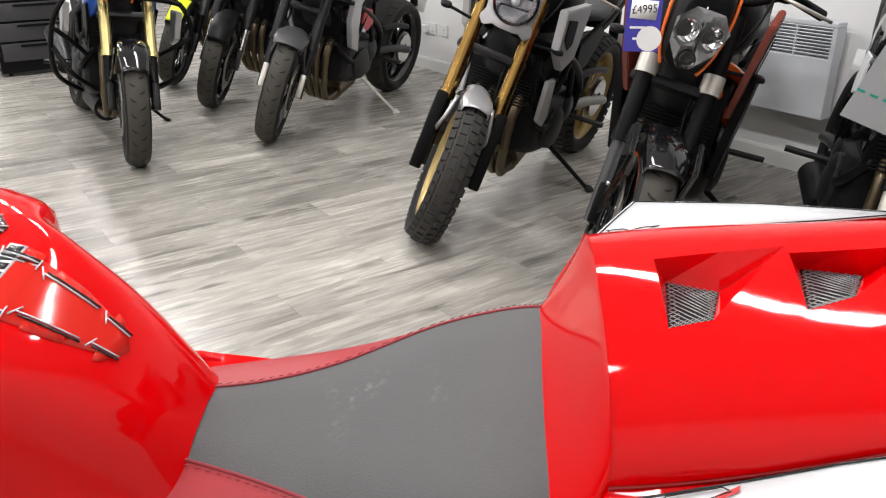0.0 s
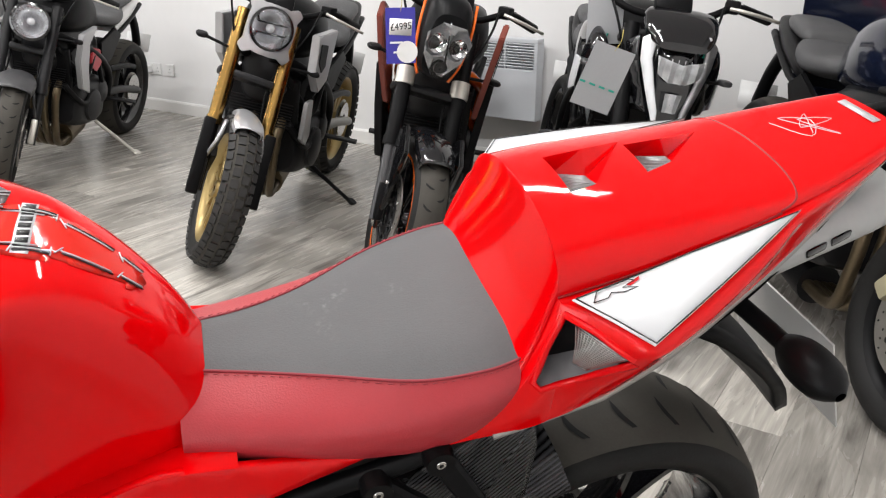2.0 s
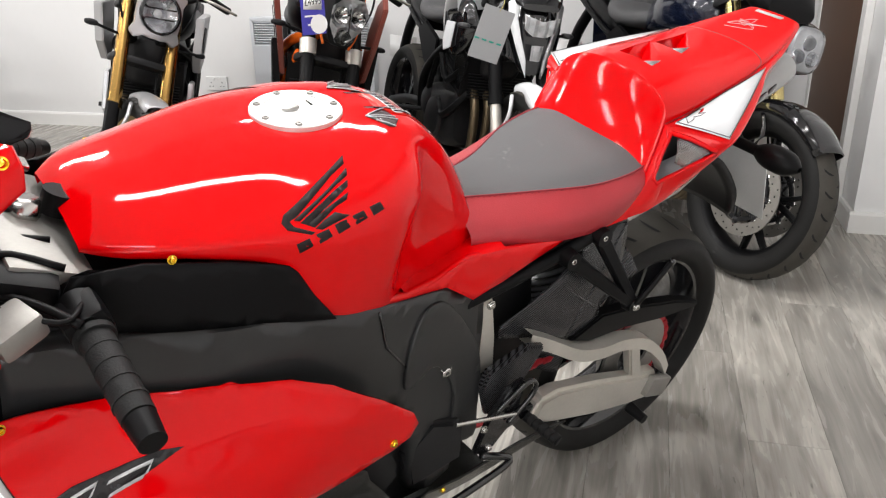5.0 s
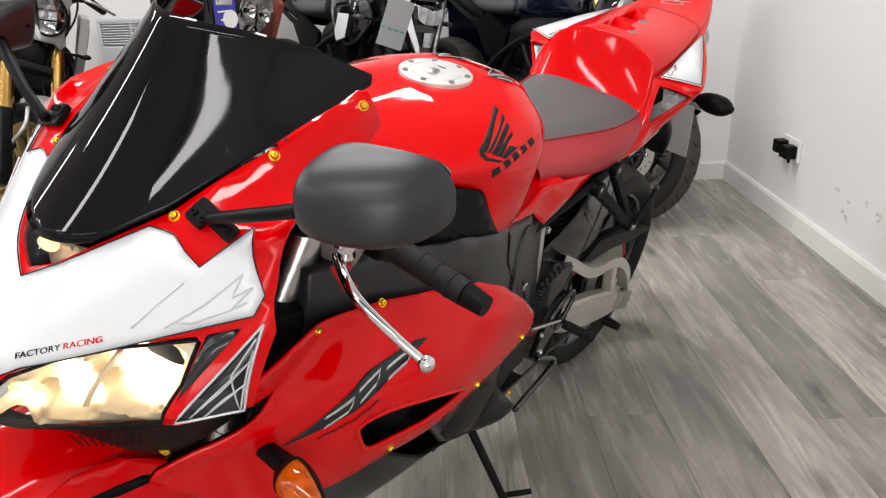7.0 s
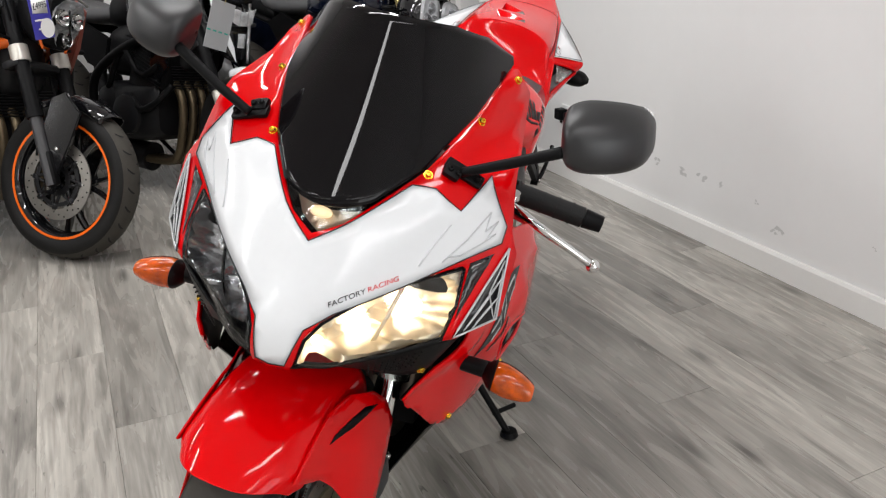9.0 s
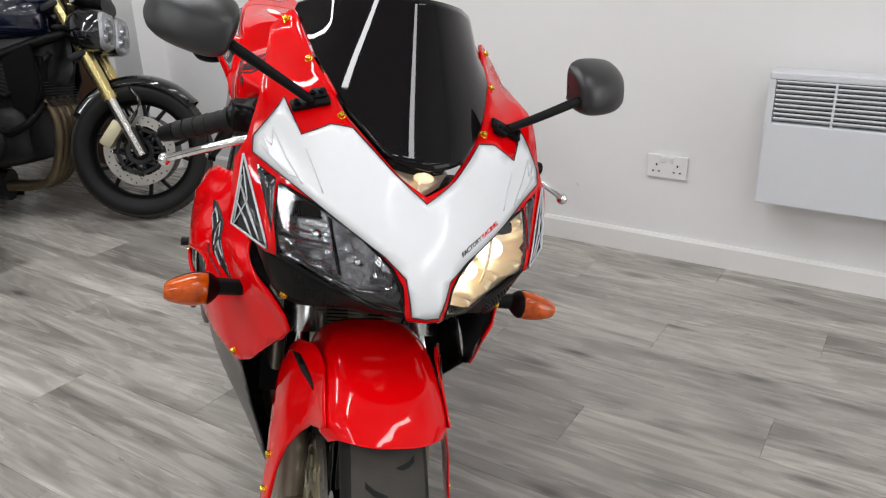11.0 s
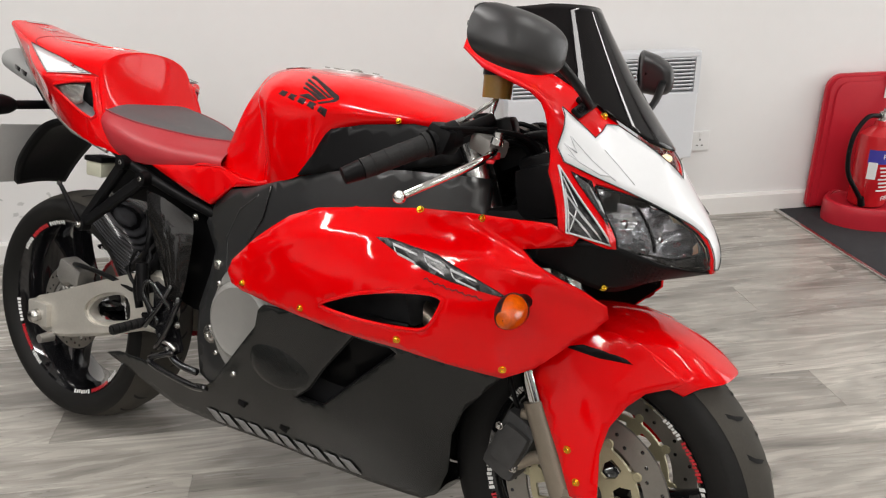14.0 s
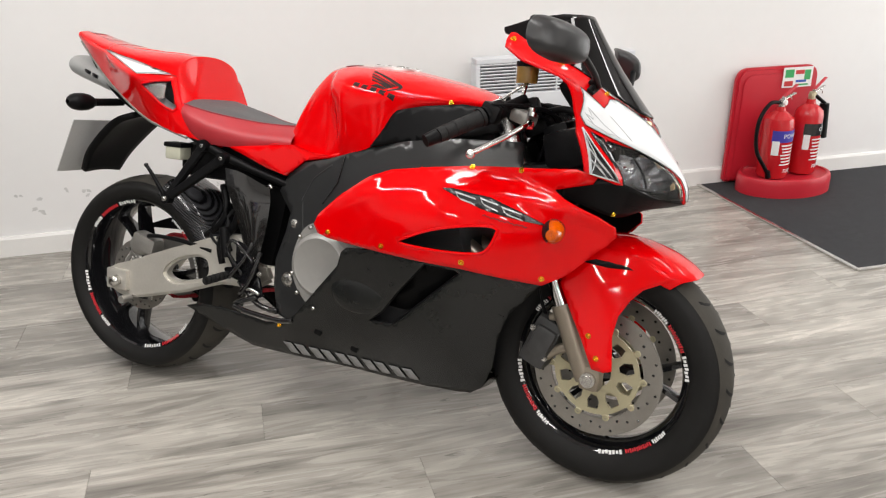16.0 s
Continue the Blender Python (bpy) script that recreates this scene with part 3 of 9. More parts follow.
cable = thing("heater_cable", pose(0, 0, 0), "short white cable looping under the wall heater", "cable")
part("lead", tube(B(), [(1.98, 1.10, 0.295), (1.985, 1.12, 0.235), (2.03, 1.13, 0.205), (2.10, 1.13, 0.215), (2.145, 1.13, 0.27), (2.15, 1.14, 0.33)], 0.005, 5, 8), PLASW, cable)

# ---- the red sports motorcycle, leaning on its side stand ----
from mathutils.bvhtree import BVHTree

LEANED = Matrix(((0.77311, 0.61754, 0.14473, -0.0032), (-0.63428, 0.75271, 0.17641, 0.0469), (0.0, -0.22819, 0.97362, 0.012), (0, 0, 0, 1)))
bike = thing("sports_motorcycle", LEANED, "red and white sports motorcycle leaning on its side stand", "motorcycle")

nose_half = [(0, .695, 1.552), (0, .835, 1.474), (0, .88, 1.45), (0, 1.09, 1.298), (.109, .919, 1.367), (.147, .978, 1.271), (.17, 1.025, 1.160), (.186, .821, 1.398),
             (.232, .847, 1.351), (.195, .737, 1.436), (.243, .756, 1.377), (.163, .668, 1.421), (.207, .92, 1.325), (.212, .951, 1.289), (.197, .978, 1.2),
             (.176, 1.03, 1.146), (.05, .702, 1.54), (.225, .873, 1.338), (.129, .909, 1.375)]
nose_x = spline_surface(nose_half + [(-a, b, c) for a, b, c in nose_half if a])
side_y = spline_surface([(.766, .547, .246), (.92, .536, .26), (1.118, .525, .249), (1.292, .508, .204), (1.422, .668, .163), (1.436, .737, .195), (1.351, .847, .232),
                         (1.377, .756, .243), (.915, .711, .225), (1.0, .725, .205), (1.101, .738, .183), (1.209, .737, .176), (1.345, .76, .217), (.9, .63, .265),
                         (1.05, .65, .267), (1.2, .65, .25), (1.325, .64, .213)], 6e-3)
low_y = spline_surface([(.814, .512, .245), (.92, .522, .252), (1.119, .512, .245), (1.29, .495, .2), (1.214, .403, .17), (1.185, .338, .15), (1.171, .257, .12),
                        (1.137, .185, .1), (.99, .16, .095), (.75, .168, .11), (.465, .168, .12), (.416, .183, .125), (.252, .25, .15), (.95, .33, .195), (.75, .3, .18),
                        (.704, .374, .205), (.6, .27, .17), (.4, .26, .155), (1.08, .42, .215)], 8e-4)
frame_y = spline_surface([(.55, .63, .125), (.6, .4, .158), (.6, .3, .155), (.83, .757, .185), (1.0, .75, .195), (1.2, .75, .15), (.7, .55, .175), (1.1, .80, .165)])


def on_nose(off):
    def place(y, z):
        e = 0.004
        gy, gz = (nose_x(y + e, z) - nose_x(y - e, z)) / (2 * e), (nose_x(y, z + e) - nose_x(y, z - e)) / (2 * e)
        return Vector((nose_x(y, z), y, z)) + off * Vector((1, -gy, -gz)).normalized()
    return place


def on_side(f, s, off):
    def place(x, z):
        e = 0.004
        gx, gz = (f(x + e, z) - f(x - e, z)) / (2 * e), (f(x, z + e) - f(x, z - e)) / (2 * e)
        n = Vector((-gx, 1, -gz)).normalized()
        p = Vector((x, f(x, z), z)) + off * n
        return Vector((p.x, s * p.y, p.z))
    return place


def skin(name, poly, place, material, parent=bike, label="", holes=(), step=0.016, way=(1, 0, 0), thick=0.003, sharp=60):
    bm = orient(sheet(B(), poly, place, holes, step), Vector(way))
    ob = part(name, bm, material, parent, label, sharp=sharp)
    return thicken(ob, thick) if thick else ob


def flip(poly):
    return [(-a, b) for a, b in poly]


def line_on(name, poly, place, r, material, parent=bike, closed=True, label=""):
    pts = dense(poly + ([] if not closed else []), 0.012)
    if not closed:
        pts = pts[: max(2, len(pts) - max(1, int(math.hypot(poly[-1][0] - poly[0][0], poly[-1][1] - poly[0][1]) / 0.012)))] + [poly[-1]]
    else:
        pts = pts + [pts[0]]
    return part(name, tube(B(), [place(*p) for p in pts], r, sub=1, seg=6), material, parent, label)


def bolt(at, way, r=0.006, material=None, parent=bike, name="bolt"):
    """A small domed bolt with a socket."""
    way = Vector(way).normalized()
    r *= 0.8
    m = Matrix.Translation(Vector(at)) @ way.to_track_quat("Z", "Y").to_matrix().to_4x4()
    bm = spin(B(), [(0, .0012), (r * .4, .0012), (r * .4, .0038), (r * .8, .0036), (r, .002), (r, -.001), (r * 1.35, -.001), (r * 1.35, -.0025)], 12, m)
    return part(name, bm, material or GOLD, parent)


# nose cowl, its white panels and the dark triangles
cowl_half = [(.035, .86), (.062, .884), (.104, .922), (.142, .984), (.159, 1.037), (.166, 1.036), (.192, 1.007), (.199, .98), (.213, .951), (.219, .92), (.231, .865),
             (.245, .838), (.247, .756), (.2, .733), (.187, .732), (.194, .777), (.191, .818), (.185, .823), (.13, .807), (.085, .785), (.048, .758), (.033, .735), (.028, .700), (.024, .692)]
cowl = skin("nose_cowl", [(0, .842), *cowl_half, (0, .690), *flip(cowl_half)[::-1]], on_nose(0), RED, thick=0.006, step=0.014)
white_half = [(.044, .864), (.095, .907), (.125, .907), (.144, .897), (.162, .887), (.185, .927), (.222, .870), (.222, .850), (.144, .811), (.058, .767), (.031, .746), (.019, .699)]
white_poly = [(0, .833), *white_half, (0, .697), *flip(white_half)[::-1]]
skin("white_panel", white_poly, on_nose(0.0018), WHITE, cowl, "white nose panel", thick=0.0012, step=0.014)
line_on("pinstripe", white_poly, on_nose(0.0022), 0.0008, DECK, cowl)
for s in (1, -1):
    for ln in (((0.159, 0.828), (0.180, 0.854), (0.198, 0.887)), ((0.198, 0.887), (0.198, 0.864), (0.210, 0.876)), ((0.210, 0.876), (0.201, 0.852), (0.177, 0.835)), ((0.134, 0.824), (0.144, 0.848), (0.156, 0.871)), ((0.201, 0.852), (0.211, 0.861)), ((0.177, 0.835), (0.163, 0.834))):
        part("faint_graphic", tube(B(), [on_nose(0.0021)(s * a, b) for a, b in dense(list(ln), .01)[:-max(1, int(math.hypot(ln[-1][0] - ln[0][0], ln[-1][1] - ln[0][1]) / .01))] + [ln[-1]]], .0011, sub=1, seg=5), mat("faint_grey_ink", (.60, .61, .63), .3, var=.1), cowl)
tri = [(.233, .845), (.241, .753), (.197, .738)]
for s in (1, -1):
    t_ = [(s * a, b) for a, b in tri]
    skin("triangle_decal", t_, on_nose(0.0018), DECK, cowl, "black triangle decal with silver lines", thick=0.001, step=0.012)
    for k, ln in enumerate(([*tri, tri[0]], [(.236, .812), (.222, .775), (.207, .745)], [(.238, .785), (.225, .765), (.214, .743)], [(.232, .83), (.2245, .79), (.2385, .752)])):
        p = tube(B(), [on_nose(0.0028)(s * a, b) for a, b in dense(ln, 0.01)[: None if k else None] + [ln[-1]]], 0.0011 if k else 0.0017, sub=1, seg=6)
        part("silver_line", p, SILV, cowl)
    skin("dark_inset", [(s * a, b) for a, b in ((.217, .838), (.192, .826), (.1945, .762))], on_nose(0.0016), GLOSSB, cowl, thick=0.001, step=0.012)
    for y_, z_ in ((.109, .919), (.147, .978), (.17, 1.022)):
        bolt(on_nose(0.002)(s * y_, z_), on_nose(1)(s * y_, z_) - on_nose(0)(s * y_, z_), 0.0058, parent=cowl, name="gold_bolt")
m_txt = [on_nose(0.003)(y_, z_) for y_, z_ in ((.050, .7735), (.119, .8085))]
ex = (m_txt[1] - m_txt[0]).normalized()
ez = (on_nose(1)(.11, .798) - on_nose(0)(.11, .798)).normalized()
ey = ez.cross(ex).normalized()
ez = ex.cross(ey)
W0 = (m_txt[1] - m_txt[0]).length
lm = Matrix((ex, ey, ez)).transposed().to_4x4()
lettering("lettering", "FACTORY", 0.0088, Matrix.Translation(m_txt[0] + ez * 0.0005) @ lm, DECK, cowl, shear=0.2, width=W0 * 0.52)
lettering("lettering", "RACING", 0.0088, Matrix.Translation(m_txt[0] + ex * W0 * 0.54 + ez * 0.0005) @ lm, RED, cowl, shear=0.2, width=W0 * 0.44)

# windscreen and the position lamp below it
scr_low, scr_high = ((0, .03, .058, .102, .139, .156), (.876, .879, .886, .925, .985, 1.037)), ((0, .04, .08, .119, .152, .156), (1.094, 1.093, 1.089, 1.076, 1.048, 1.037))
scr_bm = B()
scr_grid = []
for yk in np.linspace(-1, 1, 41):
    y_ = .156 * math.sin(yk * math.pi / 2)
    lo_, hi_ = np.interp(abs(y_), *scr_low), np.interp(abs(y_), *scr_high)
    row_ = []
    for k in range(23):
        z_ = lo_ + (hi_ - lo_) * k / 22
        d = z_ - .98
        back_ = min(1.0, max(0.0, (abs(y_) - .108) / .046)) ** 1.6 * min(1.0, max(0.0, (z_ - .985) / .05))
        row_.append((1.3725 - .038 * back_ - .742 * d + .624 * d * d - (4.905 + 19.935 * d + 114.1 * d * d) * y_ * y_, y_, z_))
    scr_grid.append(row_)
patch(scr_bm, scr_grid, 1, 1)
thicken(part("windscreen", orient(scr_bm, Vector((1, 0, 0))), SCREEN, bike, "dark smoked windscreen", sharp=80), 0.003)
pl_half = [(.035, .862), (.055, .881), (.03, .877)]
pos_poly = [(0, .845), *pl_half, (0, .874), *flip(pl_half)[::-1]]
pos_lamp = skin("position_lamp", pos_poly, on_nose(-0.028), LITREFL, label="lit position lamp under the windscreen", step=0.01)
skin("lens", pos_poly, on_nose(0.0), LENS, pos_lamp, thick=0, step=0.012)
part("bulb", ball(B(), (1.445, 0, 0.862), 0.009, (1, 1.7, 0.8)), glow("warm_bulb", (1.0, 0.74, 0.42), 1.5), pos_lamp)

# headlights: clear lens over a deep bowl, the near-side one lit
lamp_poly = [(.188, .820), (.13, .804), (.085, .782), (.05, .756), (.036, .735), (.031, .701), (.065, .698), (.12, .706), (.185, .731), (.1925, .777)]
for s in (1, -1):
    lp = [(s * a, b) for a, b in lamp_poly]
    lamp = skin("headlight", lp, on_nose(0.0), LENS, bike, "lit headlight behind clear lens" if s > 0 else "unlit headlight behind clear lens", thick=0, step=0.014)
    cx, cz = s * 0.115, 0.752

    def bowl(u, v, cx=cx, cz=cz, s=s):
        """Three pressed reflector cups, deepest in their middles."""
        deep = 0.005
        for ax, az, rr in ((0.15, 0.775, 0.042), (0.098, 0.748, 0.036), (0.058, 0.722, 0.028)):
            q = ((abs(u) - ax) / rr) ** 2 + ((v - az) / rr) ** 2
            deep += 0.045 * max(0.0, 1 - q) ** 0.5
        deep += 0.0035 * abs((u * 75 + v * 12) % 1 - 0.5) + 0.0015 * math.sin(v * 420)
        return on_nose(-deep)(u, v)

    # on the lit side reflector and divider carry the lamp's glow as colour
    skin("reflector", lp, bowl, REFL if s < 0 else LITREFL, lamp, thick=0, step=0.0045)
    if s < 0:
        skin("dark_shade", [(s * a, b) for a, b in ((.031, .702), (.036, .735), (.047, .752), (.052, .728), (.09, .716), (.15, .724), (.186, .738), (.185, .731), (.12, .707), (.065, .699))],
             on_nose(-0.006), GLOSSB, lamp, thick=0.001, step=0.010)
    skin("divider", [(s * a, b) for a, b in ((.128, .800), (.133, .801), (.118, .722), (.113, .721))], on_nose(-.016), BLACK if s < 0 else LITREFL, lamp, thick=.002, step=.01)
    line_on("lamp_rim", lp, on_nose(-0.002), 0.0022, BLACK, lamp)
    for ax, az, rr, on in ((0.15, 0.775, 0.017, s > 0), (0.098, 0.748, 0.016, s > 0), (0.058, 0.722, 0.008, s > 0)):
        c = on_nose(-0.034)(s * ax, az)
        part("bulb", ball(B(), c, rr * (.95 if on else .5), (0.8, 1.15, 1)), glow("headlamp_bulb", (1.0, 0.86, 0.66), 7.5) if on else CHROME, lamp)

# black intake panel below the headlights
for s in (1, -1):
    g = [[(1.55, s * .0, .690), (1.52, s * .0, .680)], [(1.545, s * .03, .694), (1.515, s * .02, .680)], [(1.50, s * .10, .704), (1.478, s * .095, .676)],
         [(1.447, s * .181, .733), (1.437, s * .148, .660)], [(1.40, s * .211, .738), (1.398, s * .178, .668)], [(1.31, s * .198, .714), (1.306, s * .194, .698)]]
    nl = thicken(part("nose_lower", orient(patch(B(), g, 4, 5), Vector((1, s, -0.3))), BLACK, bike), 0.004)
    bm = B()
    for i in range(5):
        for j in range(9):
            u, v = (i + 0.6) / 6, (j + 0.5) / 10
            a = Vector((1.50, s * .105, .700)).lerp(Vector((1.445, s * .176, .722)), v)
            b = Vector((1.483, s * .104, .670)).lerp(Vector((1.438, s * .158, .676)), v)
            ball(bm, a.lerp(b, u) + Vector((0.002, s * 0.002, 0)), 0.0014, seg=6)
    tagged(part("intake_mesh", bm, BLACK, nl), kind="stuff")
    bolt((1.424, s * .166, .668), (0.6, s, 0), 0.006, parent=nl, name="gold_bolt")

# side fairings with their openings; a crease runs forward from the middle, hollow above it
def fairing_y(x, z):
    d = z - float(np.interp(x, (.785, .895, .962, 1.064, 1.12, 1.169, 1.209, 1.274, 1.337, 1.387, 1.442), (.596, .659, .677, .692, .698, .700, .698, .690, .677, .663, .647)))
    on, aft = min(1.0, max(0.0, (x - 1.11) / .10)), min(1.0, max(0.0, (x - .77) / .08)) * min(1.0, max(0.0, (1.17 - x) / .08))
    return side_y(x, z) + on * (.006 * math.exp(-((d + .012) / .014) ** 2) - .011 * min(1.0, max(0.0, (1.37 - x) / .08)) * math.exp(-((d - .020) / .017) ** 2)) + aft * .007 * math.exp(-abs(d) / .016)


side_poly = [(.722, .560), (.733, .585), (.79, .637), (.862, .690), (.914, .712), (1.008, .727), (1.096, .738), (1.243, .748), (1.347, .758), (1.395, .745), (1.385, .730),
             (1.300, .708), (1.325, .692), (1.398, .659), (1.433, .637), (1.436, .617), (1.34, .520), (1.293, .494), (1.119, .511), (.92, .521), (.764, .532), (.735, .54)]
gap = [tuple(q) for q in crom([(.965, .553), (1.0, .574), (1.05, .594), (1.11, .609), (1.17, .617), (1.193, .613), (1.194, .602), (1.180, .570), (1.164, .554), (1.14, .549), (1.09, .546), (1.03, .547)], 3, True)]
for s in (1, -1):
    sf = skin("side_fairing", side_poly, on_side(fairing_y, s, 0), RED, bike, "glossy red side fairing panel", [gap], way=(0, s, 0), thick=0.004, step=0.011)
    line_on("opening_lip", gap, on_side(fairing_y, s, -0.002), 0.004, RED, sf)
    skin("inner_liner", side_poly, on_side(fairing_y, s, -.0075), BLACK, sf, "black inner face of the fairing", [gap], way=(0, -s, 0), thick=0, step=.02)
    for x_, z_ in ((.766, .547), (.92, .537), (1.118, .527), (1.292, .510), (1.101, .736), (1.215, .740)):
        n_ = on_side(fairing_y, s, 1)(x_, z_) - on_side(fairing_y, s, 0)(x_, z_)
        bolt(on_side(fairing_y, s, 0.002)(x_, z_), n_, 0.006, parent=sf, name="gold_bolt")
    # model mark as plain shapes: a dark swoosh, three silver hooks and a dark red flourish
    skin("dark_swoosh", [(1.052, .686), (1.076, .688), (1.121, .681), (1.167, .677), (1.235, .656), (1.275, .641), (1.300, .630), (1.262, .634), (1.205, .642), (1.151, .651), (1.094, .669)], on_side(fairing_y, s, .0010), DECK, sf, way=(0, s, 0), thick=0.0005, step=.009)
    for x_, z_, w_ in ((1.084, .6815, .048), (1.142, .6745, .044), (1.196, .6610, .046)):
        for dx_, dz_, k_ in ((0, 0, 1.0), (.012, -.0125, .8)):
            a_, b_ = x_ + dx_, z_ + dz_
            skin("silver_stroke", [(a_, b_), (a_ + w_ * k_, b_ - .010), (a_ + w_ * k_ + .003, b_ - .0135), (a_ + .004, b_ - .0042)], on_side(fairing_y, s, .0019), SILV, sf, way=(0, s, 0), thick=0.0004, step=.008)
        skin("silver_stroke", [(x_, z_), (x_ + .004, z_ - .0042), (x_ + .014, z_ - .0140), (x_ + .009, z_ - .0120)], on_side(fairing_y, s, .0019), SILV, sf, way=(0, s, 0), thick=0.0004, step=.008)
    part("flourish", tube(B(), [on_side(fairing_y, s, .0012)(1.158 + .0052 * k, .6385 - .0008 * k + .0024 * (.6 + .4 * math.sin(k * 1.9)) * (1 if k % 2 else -1)) for k in range(20)], .0010, sub=2, seg=4), mat("dark_red_ink", (.07, .003, .004), .4), sf)
    # turn signal on its stalk
    sig = part("turn_signal", rod(B(), (1.318, s * .205, .630), (1.318, s * .262, .631), .012, .014), BLACK, bike, "amber turn signal on a black stalk")
    # the lens tapers outwards; a black shell backs it and closes its inner end
    def ring_at(u, w, grow=1.0):
        return [(1.324 + .012 * u + .024 * grow * w * math.cos(a), s * (.256 + .066 * u), .629 - .003 * u + .0245 * grow * w * math.sin(a)) for a in np.linspace(0, 2 * math.pi, 28, endpoint=False)]

    taper = ((.02, .86), (.12, .97), (.34, 1.0), (.62, .88), (.86, .66), (.96, .50), (.99, .36), (1.0, .04))
    part("lens", patch(B(), [ring_at(u, w) for u, w in taper], 3, 1, closed=True), AMBER, sig, "amber lens")
    base_ = part("lamp_base", patch(B(), [ring_at(u, w) for u, w in ((-.20, .40), (-.12, .66), (-.02, .90), (.06, 1.0), (.07, .93))], 2, 1, closed=True), BLACK, sig)
    thicken(part("lamp_back", patch(B(), [ring_at(u, w, 1.05)[9:20] for u, w in taper[:6]], 2, 1), BLACK, base_), .002)

# dark belly fairing
belly_poly = [(.80, .50), (.814, .513), (.92, .522), (1.119, .512), (1.292, .495), (1.214, .403), (1.185, .338), (1.171, .257), (1.145, .195), (1.109, .167), (.989, .158), (.75, .166),
              (.465, .168), (.416, .183), (.252, .25), (.30, .266), (.399, .269), (.532, .257), (.60, .272), (.635, .298), (.704, .374), (.786, .463)]


def belly_left(x, z):
    """The left half swells out over the alternator, to a low outer corner."""
    return right_y(x, z) + .052 * math.exp(-((x - .735) / .11) ** 2 - ((z - .345) / .045) ** 2)


belly_poly_left = [*belly_poly[:-2], (.665, .312), (.700, .322), (.706, .350), (.745, .400), (.786, .463)]
vent = [(.862, .331), (.932, .332), (1.112, .495), (1.10, .504), (1.026, .508), (.949, .422), (.905, .366)]
right_y = low_y
for s in (1, -1):
    low_y = belly_left if s > 0 else right_y
    bf = skin("belly_fairing", belly_poly_left if s > 0 else belly_poly, on_side(low_y, s, -0.003), CHAR, bike, "charcoal grey belly fairing", [vent], way=(0, s, 0), thick=0.004, step=0.014)
    line_on("vent_lip", vent, on_side(low_y, s, -.007), .004, BLACK, bf)
    bolt(on_side(low_y, s, .002)(.582, .262), (0, s, -.2), .006, parent=bf, name="gold_bolt")
    # maker's name as five pairs of plain pale bars
    for k in range(5):
        x_, z_ = .588 + .0785 * k, .1945 - .0012 * k
        for e_ in (0, .036):
            blk = [(x_ + e_ + w_ - d_ * .55, z_ + d_) for w_, d_ in ((0, -.0155), (.026, -.0155), (.026, .0155), (0, .0155))]
            skin("pale_block", blk, on_side(low_y, s, .0002), mat("faded_silver_mark", (.24, .24, .24), .45, var=.2, scale=60), bf, way=(0, s, 0), thick=0.0006, step=.009)
    for x_, z_ in ((.70, .262), (.80, .232)):
        part("drain_hole", box(B(), (.02, .006, .014), on_side(low_y, s, -.002)(x_, z_), (0, 15, 0), bevel=.002), BLACK, bf)
    # raised blister behind the vent
    part("blister", ball(B(), on_side(low_y, s, -.004)(.838, .398), .052, (1.45, .26, .95), 24), CHAR, bf)
    skin("vent_inner", [(.86, .32), (.95, .32), (1.13, .49), (1.11, .52), (1.02, .52), (.92, .41)], on_side(low_y, s, -.055), BLACK, bf, "black inner vent wall", way=(0, s, 0), thick=.004, step=.03)
part("belly_floor", orient(patch(B(), [[(x_, -w, z_), (x_, 0, z_ - .012), (x_, w, z_)] for x_, w, z_ in ((.42, .118, .186), (.6, .112, .170), (.8, .104, .167), (.99, .09, .161), (1.11, .09, .170), (1.16, .1, .22))], 3, 4), Vector((0, 0, -1))), CHAR, bike)

# fuel tank: one skin from the filler to the knee cut-outs
# five rails run from the seat to the steering head
tank_x = (.522, .548, .592, .640, .672, .702, .735, .770, .850, .900, .980, 1.06, 1.10)
tank_crown = [(0, .786), (0, .838), (0, .893), (0, .933), (0, .945), (0, .950), (0, .951), (0, .951), (0, .947), (0, .940), (0, .926), (0, .908), (0, .886)]
tank_top_edge = [(.030, .784), (.042, .832), (.058, .885), (.074, .925), (.086, .937), (.094, .942), (.103, .942), (.110, .940), (.112, .935), (.107, .930), (.090, .917), (.070, .901), (.050, .882)]
tank_shoulder = [(.055, .768), (.070, .800), (.088, .845), (.099, .882), (.111, .903), (.163, .894), (.184, .894), (.193, .896), (.196, .893), (.186, .893), (.158, .890), (.125, .886), (.090, .876)]
tank_knee = [(.076, .742), (.088, .745), (.099, .765), (.107, .790), (.113, .806), (.132, .806), (.172, .788), (.190, .790), (.198, .830), (.190, .862), (.165, .872), (.132, .874), (.095, .870)]
tank_hem = [(.068, .722), (.086, .720), (.098, .712), (.110, .708), (.121, .709), (.140, .714), (.162, .722), (.175, .733), (.190, .765), (.182, .842), (.150, .857), (.120, .864), (.085, .864)]
tank_net = [[(x, *q) for q in row] for x, *row in zip(tank_x, tank_crown, tank_top_edge, tank_shoulder, tank_knee, tank_hem)]
tank_bm = patch(B(), tank_net, 5, 5, mirror=True)
TANK = BVHTree.FromBMesh(tank_bm)
tank = part("fuel_tank", tank_bm, RED, bike, "glossy red fuel tank", sharp=70)


def on_tank_top(off):
    def place(x, y):
        hit_, n_, _, _ = TANK.ray_cast(Vector((x, y, 1.4)), Vector((0, 0, -1)))
        if hit_ is None:
            return Vector((x, y, .9))
        if n_.z < 0:
            n_ = -n_
        return hit_ + off * n_
    return place


